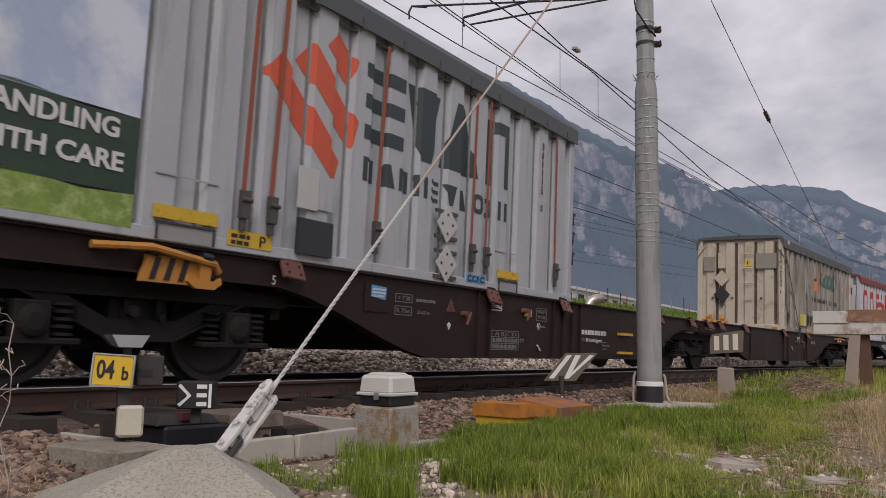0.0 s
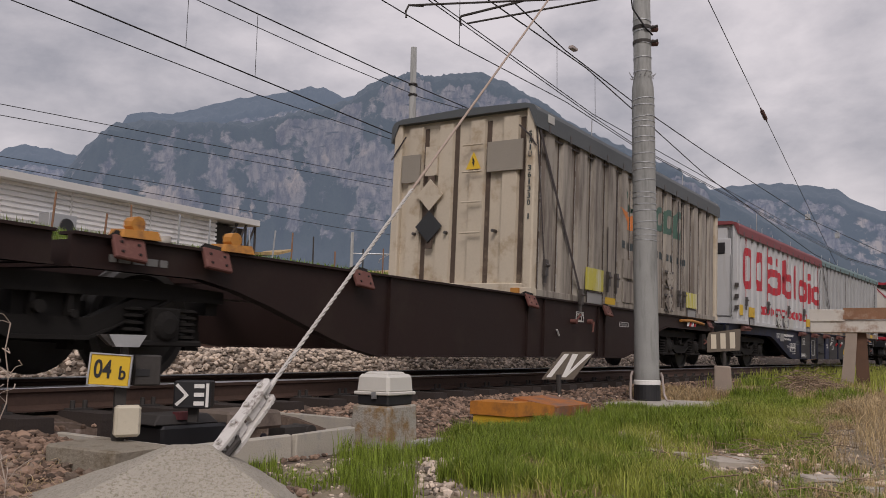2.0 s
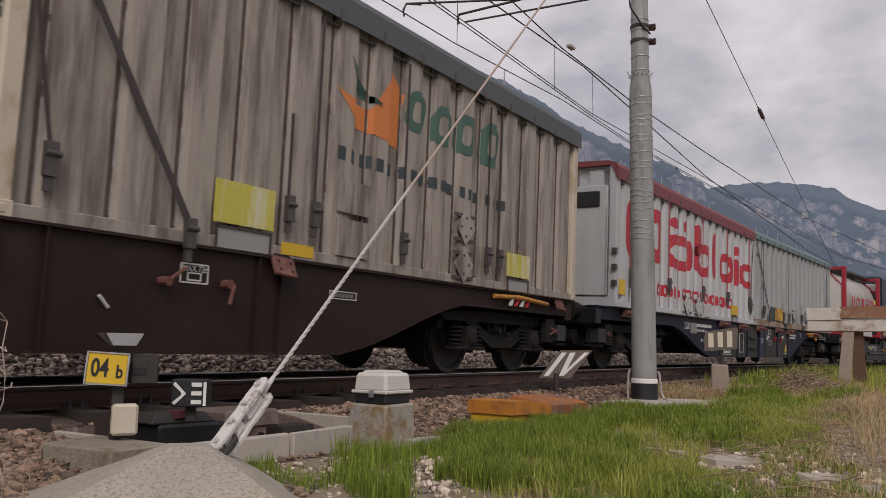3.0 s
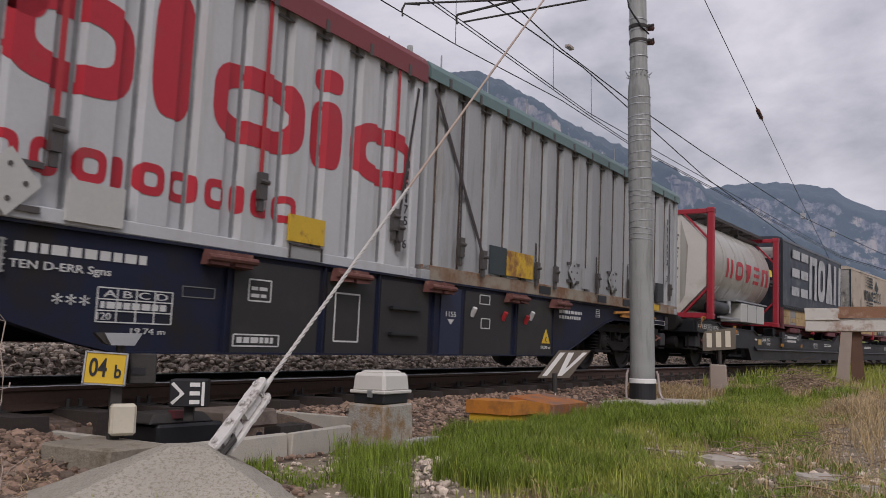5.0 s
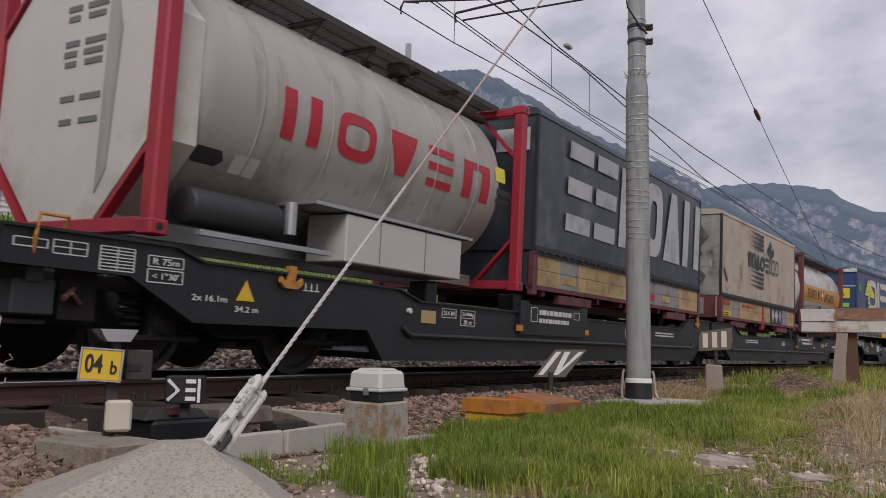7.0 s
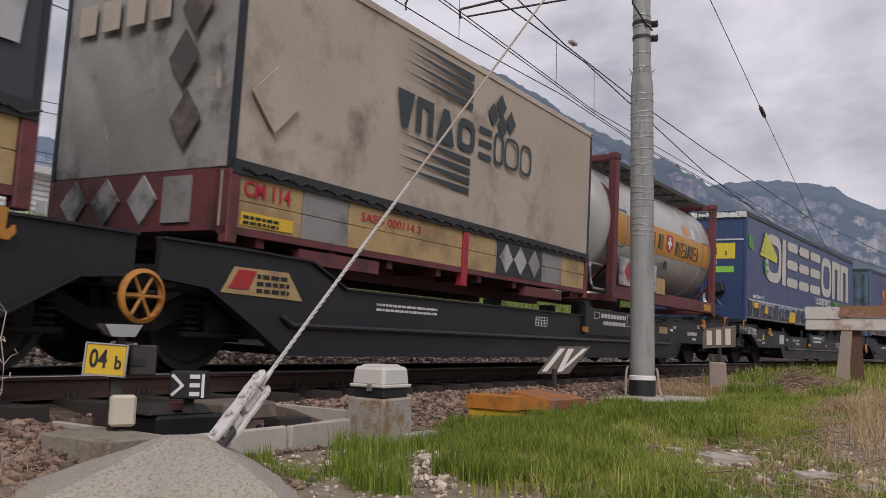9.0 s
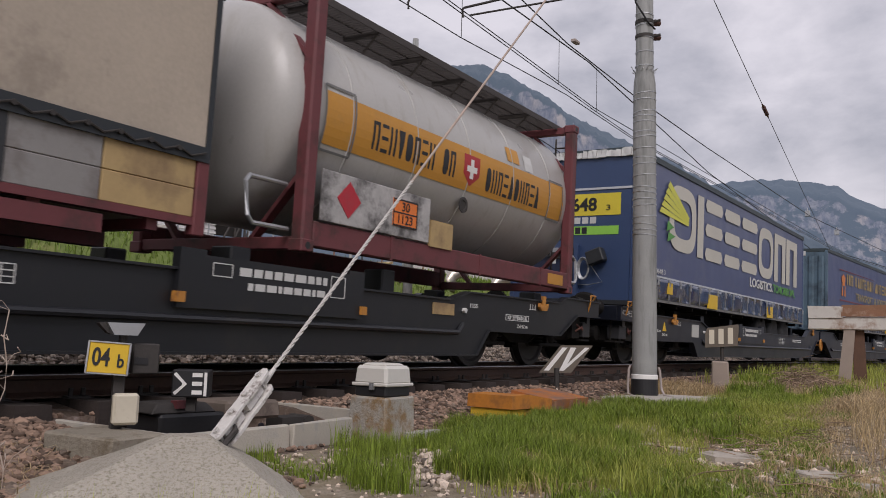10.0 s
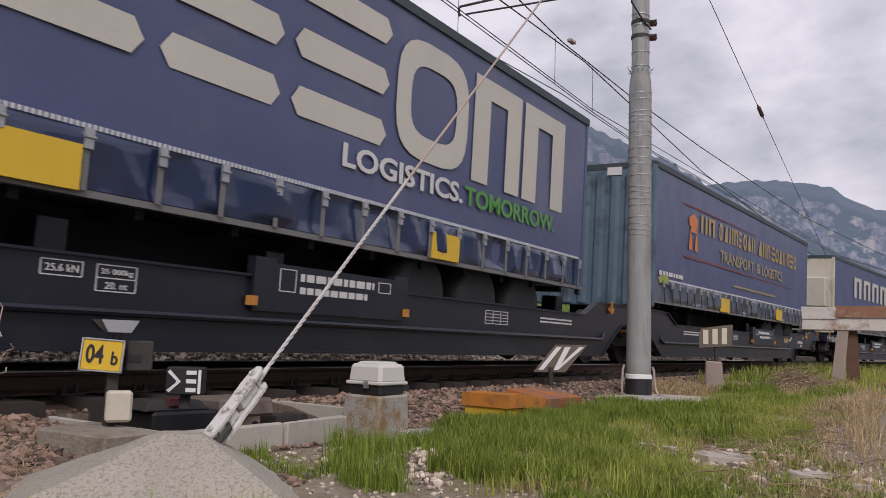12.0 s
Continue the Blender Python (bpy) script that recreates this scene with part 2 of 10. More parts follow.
def build_ground():
    xs = sorted(set([round(-6 + 0.25 * i, 3) for i in range(150)] + [round(31.5 + 1.5 * i, 3) for i in range(60)] + [3.235, 3.25, 5.235, 5.255]
                    + [-4500, -1500, -400, -120, -50, -25, -12, 130, 160, 220, 400, 900, 2000, 4500]))
    ys = sorted(set([round(-3 + 0.2 * i, 3) for i in range(115)] + [3.57, 3.585, 4.90, 4.92] + [-4500, -1500, -400, -100, -40, -15, -7, 22, 25, 30, 50, 100, 300, 900, 2000, 4500]))
    bm = B()
    grid = [[bm.verts.new((x, y, ground_z(x, y))) for y in ys] for x in xs]
    for i in range(len(xs) - 1):
        for j in range(len(ys) - 1):
            f = bm.faces.new((grid[i][j], grid[i + 1][j], grid[i + 1][j + 1], grid[i][j + 1]))
            c = f.calc_center_median()
            d = c.y - (TRACK_Y - c.x * c.x / (2 * RADIUS))
            f.material_index = 1 if -2.7 < d < 0.9 else 2 if 0.9 <= d < 10.0 else 3 if 10.2 <= d < 15 else 0
            f.smooth = True
    return tagged(part("ground", bm, ["soil", "ballast_bed", "ballast_far", "meadow"]), "patchy soil strip, stone ballast bed and valley floor", "ground", kind="structure")


build_ground()


# ---- rails ----
def sweep(bm, outline, y0, s0, s1, step=1.5, lift=0.0):
    """An outline (lateral, height) drawn out along the line."""
    n = int((s1 - s0) / step)
    rings = [[bm.verts.new(on_track(s0 + (s1 - s0) * i / n, a, b - a * math.sin(CANT) - 0.024 + lift, y0).translation) for a, b in outline] for i in range(n + 1)]
    k = len(outline)
    for u, v in zip(rings, rings[1:]):
        for j in range(k):
            bm.faces.new((u[j], u[(j + 1) % k], v[(j + 1) % k], v[j]))
    bm.faces.new(rings[0][::-1])
    bm.faces.new(rings[-1])


RAIL = [(-0.075, -0.172), (0.075, -0.172), (0.075, -0.16), (0.012, -0.13), (0.009, -0.05), (0.035, -0.038), (0.036, -0.012), (-0.036, -0.012), (-0.035, -0.038), (-0.009, -0.05), (-0.012, -0.13), (-0.075, -0.16)]
CAP = [(-0.037, -0.013), (0.037, -0.013), (0.0355, -0.007), (0.028, -0.0015), (0.018, 0.0), (-0.018, 0.0), (-0.028, -0.0015), (-0.0355, -0.007)]


def build_track(name, y0, s0, s1, lift=0.0):
    for side in (-0.7525, 0.7525):
        rail = tagged(new(name), "worn steel rail with a bright running surface", "rail", "rails of the line", "structure")
        bm = B()
        sweep(bm, [(a + side, b) for a, b in RAIL], y0, s0, s1, lift=lift)
        part("rail_web", bm, "rail_side", rail)
        bm = B()
        sweep(bm, [(a + side, b) for a, b in CAP], y0, s0, s1, lift=lift)
        part("running_surface", bm, "rail_top", rail)


build_track("rail", TRACK_Y, -30, 160)
build_track("rail", TRACK_Y + 4.1, -30, 160, 0.44)
# ---- the train ----
def travelled(t):
    return 7.359 * t + 0.0223 * t * t


WHEELS = []
TRAIN = []  # (thing, place along the train, height above the rails)


def rides(ob, s, up):
    ob.matrix_world = on_track(s, 0, up)
    TRAIN.append((ob, s, up))
    return ob


def paint(name, color, **kw):
    kw = {"rough": 0.6, "vary": 0.12, "scale": 1.2, "grain": 30, "bump": 0.06, **kw}
    M[name] = surface(name, color, **kw)


paint("wagon_brown", (0.0235, 0.0120, 0.0105), stain=(0.032, 0.020, 0.016), stain_scale=1.6, stain_at=0.6, rough=0.6, gloss=0.3, vary=0.25)
paint("wagon_blue", (0.015, 0.019, 0.042), stain=(0.022, 0.019, 0.018), stain_scale=1.6, stain_at=0.55, gloss=0.25)
paint("wagon_navy", (0.0115, 0.0140, 0.0230), stain=(0.024, 0.024, 0.026), stain_scale=2.0, stain_at=0.62, rough=0.36, gloss=0.5)
paint("wagon_black", (0.0145, 0.0155, 0.0185), stain=(0.026, 0.024, 0.023), stain_scale=2.0, stain_at=0.62, rough=0.45, gloss=0.5)
paint("side_grey", (0.42, 0.44, 0.46), stain=(0.30, 0.31, 0.32), stain_scale=1.2, stain_at=0.6, streaks=True)
paint("side_worn", (0.345, 0.315, 0.27), stain=(0.15, 0.125, 0.105), stain_scale=1.2, stain_at=0.52, streaks=True)
paint("end_cream", (0.56, 0.49, 0.385), stain=(0.36, 0.27, 0.17), stain_scale=2.2, stain_at=0.60)
paint("side_white", (0.50, 0.51, 0.52), stain=(0.45, 0.45, 0.44), stain_scale=1.3, stain_at=0.58, streaks=True)
paint("side_zinc", (0.35, 0.36, 0.365), stain=(0.26, 0.25, 0.235), stain_scale=1.2, stain_at=0.60, streaks=True)
paint("roof_grey", (0.085, 0.095, 0.10), rough=0.6)
paint("roof_red", (0.20, 0.045, 0.05), rough=0.6)
paint("roof_teal", (0.13, 0.20, 0.20), rough=0.6)
paint("bogie_black", (0.018, 0.0165, 0.0155), rough=0.8, vary=0.3, gloss=0.2)
paint("wheel_steel", (0.05, 0.047, 0.045), rough=0.6, metal=0.4)
paint("tank_beige", (0.47, 0.455, 0.41), rough=0.35, stain=(0.36, 0.34, 0.30), stain_scale=1.2, stain_at=0.6, streaks=True)
paint("canvas_dark", (0.045, 0.055, 0.065), rough=0.5)
paint("canvas_beige", (0.34, 0.30, 0.25), rough=0.7, stain=(0.22, 0.19, 0.155), stain_scale=1.0, stain_at=0.52)
paint("canvas_blue", (0.062, 0.085, 0.185), rough=0.45)


def wheel_set(parent, x):
    bm = B()
    tube(bm, (0, -0.95, 0), (0, 0.95, 0), 0.085, seg=12)
    for s in (-1, 1):
        lathe(bm, [(s * 0.68, 0.42), (s * 0.685, 0.485), (s * 0.715, 0.485), (s * 0.72, 0.46), (s * 0.82, 0.455), (s * 0.82, 0.40), (s * 0.79, 0.37), (s * 0.78, 0.18), (s * 0.84, 0.16), (s * 0.84, 0.08)], "y", 28)
    ob = part("wheel_set", bm, "wheel_steel", parent, "steel wheels on an axle")
    ob.location = (x, 0, 0.46)
    return ob


def bogie(parent, x, up=0.0):
    """A two-axle freight bogie with coil springs; up: height of the thing's origin above the rails."""
    bg = new("bogie")
    bg.parent = parent
    bg.location = (x, 0, -up)
    bm = B()
    for s in (-1, 1):
        y0, y1 = sorted((s * 0.96, s * 1.06))
        prism(bm, [(-1.52, 0.68), (1.52, 0.68), (1.52, 0.76), (0.7, 0.80), (-0.7, 0.80), (-1.52, 0.76)], y0, y1)
        for e in (-1, 1):
            prism(bm, [(e * 1.02, 0.68), (e * 0.70, 0.68), (e * 0.30, 0.50), (e * 0.30, 0.36)], y0, y1)
            box(bm, e * 0.14 - 0.02, e * 0.14 + 0.02, y0, y1, 0.50, 0.68)
        box(bm, -0.30, 0.30, y0, y1, 0.36, 0.50)
    box(bm, -0.25, 0.25, -1.0, 1.0, 0.38, 0.72)
    for e in (-1.45, 1.45):
        box(bm, e - 0.06, e + 0.06, -1.0, 1.0, 0.56, 0.72)
    box(bm, -1.4, 1.4, -0.12, 0.12, 0.60, 0.70)
    part("bogie_frame", bm, "bogie_black", bg)
    for e in (-0.36, 0.36, -1.42, 1.42):
        bm = B()
        box(bm, e - 0.04, e + 0.04, -0.86, 0.86, 0.30, 0.42)
        for s in (-0.75, 0.75):
            prism(bm, [(e - 0.07, 0.26), (e + 0.07, 0.26), (e + 0.05, 0.62), (e - 0.05, 0.62)], s - 0.07, s + 0.07)
        part("brake_beam", bm, "bogie_black", bg)
    for s in (-1, 1):
        bm = B()
        y0, y1 = sorted((s * 1.06, s * 1.085))
        for e in (-1, 1):
            prism(bm, [(e * 1.04, 0.68), (e * 0.98, 0.68), (e * 0.29, 0.34), (e * 0.29, 0.37)], y0, y1 + 0.02 if s > 0 else y1)
        prism(bm, [(-0.30, 0.34), (0.30, 0.34), (0.30, 0.37), (-0.30, 0.37)], y0, y1)
        prism(bm, [(-1.5, 0.66), (1.5, 0.66), (1.5, 0.70), (-1.5, 0.70)], y0, y1)
        part("frame_lip", bm, "bogie_black", bg)
        bm = B()
        tube(bm, (-0.12, s * 1.07, 0.56), (-0.12, s * 1.13, 0.56), 0.045, seg=10)
        tube(bm, (0.14, s * 1.07, 0.52), (0.14, s * 1.12, 0.52), 0.03, seg=10)
        part("bearing_pin", bm, "bogie_black", bg)
    for ax in (-0.9, 0.9):
        for s in (-1, 1):
            bm = B()
            y0, y1 = sorted((s * 0.95, s * 1.14))
            box(bm, ax - 0.13, ax + 0.13, y0, y1, 0.33, 0.60)
            lathe(bm, [(s * 1.13, 0.12), (s * 1.16, 0.11), (s * 1.18, 0.06)], "y", 16, Matrix.Translation((ax, 0, 0.46)))
            box(bm, ax - 0.36, ax + 0.36, y0, s * 1.1 if s > 0 else y1, 0.30, 0.35)
            part("axle_box", bm, "bogie_black", bg, bevel=0.012)
            for o in (-0.25, 0.25):
                bm = B()
                for i in range(5):
                    lathe(bm, [(0.355 + i * 0.052, 0.06), (0.365 + i * 0.052, 0.092), (0.38 + i * 0.052, 0.092), (0.39 + i * 0.052, 0.06)], "z", 14, Matrix.Translation((ax + o, s * 1.04, 0)))
                part("coil_spring", bm, "bogie_black", bg)
        WHEELS.append(wheel_set(bg, ax))
    return bg




# ---- marks and small fittings on the train ----
paint("mark_white", (0.62, 0.62, 0.60), rough=0.6)
paint("mark_grey", (0.17, 0.17, 0.165), rough=0.7)
paint("mark_dark", (0.035, 0.05, 0.055), rough=0.55)
paint("mark_red", (0.45, 0.02, 0.035), rough=0.5, stain=(0.36, 0.05, 0.055), stain_scale=3, stain_at=0.62)
paint("mark_orange", (0.60, 0.10, 0.045), rough=0.5)
paint("logo_orange", (0.62, 0.20, 0.05), rough=0.55)
paint("logo_green", (0.05, 0.12, 0.09), rough=0.55)
paint("mark_blue", (0.10, 0.34, 0.60), rough=0.5)
paint("strap_orange", (0.30, 0.085, 0.05), rough=0.8, grain=80)
paint("strap_dark", (0.055, 0.045, 0.045), rough=0.8, grain=80)
paint("buckle", (0.11, 0.10, 0.095), rough=0.5, metal=0.5)
paint("seam_metal", (0.40, 0.40, 0.40), rough=0.45, metal=0.3, vary=0.45, scale=8)
paint("rust_flap", (0.14, 0.055, 0.045), rough=0.8, stain=(0.24, 0.12, 0.09), stain_scale=8)
paint("hook_orange", (0.50, 0.22, 0.04), rough=0.6, stain=(0.20, 0.09, 0.04), stain_scale=8)
paint("ad_sky", (0.42, 0.50, 0.66), rough=0.4, stain=(0.68, 0.72, 0.80), stain_scale=1.4, stain_at=0.52)
paint("ad_wood", (0.03, 0.055, 0.035), rough=0.4, vary=0.4, scale=6, grain=20)
paint("ad_meadow", (0.20, 0.30, 0.06), rough=0.4, vary=0.4, scale=10, grain=25, stain=(0.42, 0.50, 0.20), stain_scale=9, stain_at=0.55)
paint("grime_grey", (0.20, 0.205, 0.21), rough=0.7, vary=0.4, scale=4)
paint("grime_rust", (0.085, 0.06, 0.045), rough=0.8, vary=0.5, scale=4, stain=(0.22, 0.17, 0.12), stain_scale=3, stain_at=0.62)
paint("pocket_grey", (0.30, 0.30, 0.295), rough=0.6)
paint("pad_rusty", (0.60, 0.38, 0.03), rough=0.6, vary=0.15, stain=(0.26, 0.12, 0.04), stain_scale=6, stain_at=0.50)
paint("pad_lemon", (0.52, 0.47, 0.08), rough=0.6, vary=0.2, stain=(0.62, 0.60, 0.42), stain_scale=3, stain_at=0.55, streaks=True)
paint("plate_pale", (0.50, 0.50, 0.47), rough=0.5)
paint("plate_black", (0.03, 0.032, 0.035), rough=0.5)
paint("tread_plate", (0.30, 0.27, 0.225), rough=0.6, grain=90, bump=0.6)
paint("base_rusty", (0.30, 0.26, 0.20), rough=0.7, stain=(0.20, 0.10, 0.05), stain_scale=2.5, stain_at=0.5)

NEAR = -1.25  # the side of the train that faces the strip


def cell(bm, x0, x1, y, z0, z1, th=0.006):
    """A thin plate standing off the side at y, towards the camera."""
    return box(bm, x0, x1, y - th, y, z0, z1)


def decal(parent, name, x0, x1, z0, z1, material, y=NEAR, th=0.006, label="", m=None):
    bm = B()
    vs = cell(bm, x0, x1, y, z0, z1, th)
    if m is not None:
        bmesh.ops.transform(bm, matrix=m, verts=vs)
    return part(name, bm, material, parent, label)


def outline_mark(parent, x0, x1, z0, z1, y, material="mark_white", w=0.012, rows=0, cols=0):
    """A painted frame with ruled lines, as on a loading table."""
    bm = B()
    zs = [z0 + (z1 - z0) * i / (rows + 1) for i in range(rows + 2)]
    xs = [x0 + (x1 - x0) * i / (cols + 1) for i in range(cols + 2)]
    for z in zs:
        cell(bm, x0, x1, y, z - w / 2, z + w / 2, 0.004)
    for x in xs:
        cell(bm, x - w / 2, x + w / 2, y, z0, z1, 0.004)
    return part("ruled_mark", bm, material, parent)


def bars_of_text(parent, x0, x1, z0, z1, y, material="mark_white", lines=1, seed=1, fill=0.6):
    """Unreadable small writing: short bars of its size."""
    r = random.Random(seed)
    bm = B()
    pitch = (z1 - z0) / lines
    for i in range(lines):
        x = x0
        while x < x1 - 0.02:
            w = min(r.uniform(0.8, 2.4) * pitch * 0.7, x1 - x)
            cell(bm, x, x + w, y, z0 + i * pitch, z0 + (i + fill) * pitch, 0.004)
            x += w + pitch * 0.35
    return part("writing", bm, material, parent)


def ring8(x0, x1, z0, z1, th):
    """A rounded frame as convex pieces; solid where it is narrow."""
    cx, cz, n = (x0 + x1) / 2, (z0 + z1) / 2, 24
    solid = z1 - z0 < 1.3 * th
    th = min(th, 0.29 * (z1 - z0))

    def rim(a, b):
        out = []
        for k in range(n):
            c, sn = math.cos(2 * math.pi * (k + 0.5) / n), math.sin(2 * math.pi * (k + 0.5) / n)
            out.append((cx + math.copysign(a * abs(c) ** 0.6, c), cz + math.copysign(b * abs(sn) ** 0.6, sn)))
        return out
    outer = rim((x1 - x0) / 2, (z1 - z0) / 2)
    if solid or x1 - x0 < 0.2 or x1 - x0 < 2.4 * th or z1 - z0 < 2.4 * th:
        return [outer]
    inner = rim((x1 - x0) / 2 - th, (z1 - z0) / 2 - th)
    return [[outer[k], outer[(k + 1) % n], inner[(k + 1) % n], inner[k]] for k in range(n)]


def block(x0, x1, z0, z1, lean=0.0, kind="arch"):
    """One plain shape of a trade name: arch, ring, bars, pillars, wedge or peak."""
    w, h = x1 - x0, z1 - z0
    t, v = 0.32 * w, min(0.19 * h, 0.34 * w)
    sh = lambda p: (p[0] + lean * (p[1] - z0), p[1])
    q = lambda a, b, c, d: [(a, c), (b, c), (b, d), (a, d)]
    if kind == "ring":
        out = ring8(x0, x1, z0, z1, min(t, 0.24 * h))
    elif kind == "bars":
        out = [q(x0, x1, z0, z0 + v), q(x0, x1, z0 + (h - v) / 2, z0 + (h + v) / 2), q(x0, x1, z1 - v, z1)]
    elif kind == "pillars":
        out = [q(x0, x0 + t, z0, z1), q(x1 - t, x1, z0, z1)]
    elif kind == "wedge":
        out = [[(x0 + 0.5 * w - 0.5 * t, z0), (x0 + 0.5 * w + 0.5 * t, z0), (x1, z1), (x0, z1)]]
    elif kind == "peak":
        out = [[(x0, z0), (x1, z0), (x0 + 0.5 * w + 0.5 * t, z1), (x0 + 0.5 * w - 0.5 * t, z1)]]
    else:
        out = [q(x0, x0 + t, z0, z1), q(x1 - t, x1, z0, z1), q(x0 + t, x1 - t, z1 - v, z1)]
    return [[sh(p) for p in poly] for poly in out]


def clip_x(poly, lo, hi):
    for lim, keep in ((lo, lambda p: p[0] >= lo), (hi, lambda p: p[0] <= hi)):
        out = []
        for i, p in enumerate(poly):
            q = poly[(i + 1) % len(poly)]
            if keep(p):
                out.append(p)
            if keep(p) != keep(q):
                k = (lim - p[0]) / (q[0] - p[0])
                out.append((lim, p[1] + (q[1] - p[1]) * k))
        poly = out
        if len(poly) < 3:
            return []
    return poly


def paint_on(parent, name, polys, material, depth, breaks, label="", off=0.004):
    """Paint that follows a ribbed side. depth(x): how far out the side stands at x."""
    bm = B()
    for poly in polys:
        xs = [p[0] for p in poly]
        cuts = [min(xs) - 1] + [b for b in breaks if min(xs) < b < max(xs)] + [max(xs) + 1]
        for lo, hi in zip(cuts, cuts[1:]):
            pc = clip_x(poly, lo, hi)
            if len(pc) < 3:
                continue
            mid = sum(p[0] for p in pc) / len(pc)
            flat = [bm.verts.new((x, -(depth(x, mid) + off), z)) for x, z in pc]
            try:
                bm.faces.new(flat)
            except ValueError:
                pass
    return part(name, bm, material, parent, label)


def loose(polys):
    """Groups the polygons of a shape that touch one another."""
    groups = []
    for poly in polys:
        near = [g for g in groups if any(abs(p[0] - q[0]) < 1e-6 and abs(p[1] - q[1]) < 1e-6 or (min(r[0] for r in o) <= p[0] + 1e-6 and p[0] - 1e-6 <= max(r[0] for r in o) and min(r[1] for r in o) <= p[1] + 1e-6 and p[1] - 1e-6 <= max(r[1] for r in o)) for o in g for p in poly for q in o)]
        groups = [g for g in groups if g not in near] + [[poly] + [o for g in near for o in g]]
    return groups


def paint_shape(parent, polys, material, depth, breaks, label=""):
    for g in loose(polys):
        paint_on(parent, "painted_shape", g, material, depth, breaks, label)


def strap(parent, pts, material, width=0.05):
    """A flat lashing strap down the side with its ratchet at the lower end."""
    bm = B()
    for a, b in zip(pts, pts[1:]):
        a, b = Vector(a), Vector(b)
        d = (b - a).normalized()
        s = Vector((d.z, 0, -d.x)) * width / 2
        o = Vector((0, -0.004, 0))
        vs = [bm.verts.new(p) for p in (a - s, a + s, b + s, b - s)] + [bm.verts.new(p + o) for p in (a - s, a + s, b + s, b - s)]
        for f in ((0, 1, 2, 3), (7, 6, 5, 4), (0, 4, 5, 1), (1, 5, 6, 2), (2, 6, 7, 3), (3, 7, 4, 0)):
            bm.faces.new([vs[i] for i in f])
    part("strap", bm, material, parent)
    e = Vector(pts[-1])
    bm = B()
    box(bm, -0.045, 0.045, -0.05, 0.0, -0.20, 0.03, Matrix.Translation(e))
    tube(bm, e + Vector((-0.055, -0.05, -0.05)), e + Vector((0.055, -0.05, -0.05)), 0.022, seg=8)
    box(bm, -0.03, 0.03, -0.03, 0.0, -0.30, -0.2, Matrix.Translation(e))
    part("ratchet", bm, "buckle", parent, "dull steel ratchet")


def placard(parent, x, z, r, y=NEAR, material="plate_pale"):
    bm = B()
    prism(bm, [(x - r, z), (x, z - r), (x + r, z), (x, z + r)], y - 0.03, y - 0.022)
    part("placard_frame", bm, material, parent, "diamond placard holder")
    bm = B()
    for sx, sz in ((-0.5, 0), (0.5, 0), (0, 0.5), (0, -0.5)):
        tube(bm, (x + sx * r, y - 0.036, z + sz * r), (x + sx * r, y - 0.03, z + sz * r), 0.018, seg=8)
    for zz in (z - r * 0.7, z + r * 0.62):
        box(bm, x - r * 1.05, x + r * 1.05, y - 0.022, y, zz - 0.02, zz + 0.02)
    part("placard_bolt", bm, "buckle", parent)


def stacked(parent, body, m, pitch, width, height, material):
    """A code written downwards, one upright character under another."""
    for i, ch in enumerate(body):
        if ch != " ":
            words(ch, width * (0.45 if ch in "1I" else 1.0), height, m @ Matrix.Translation((0, 0, -i * pitch)), material, parent, "code_character", "", 0.01)


# ---- ribbed bulk containers ----
RIB, RECESS = 0.165, 0.07


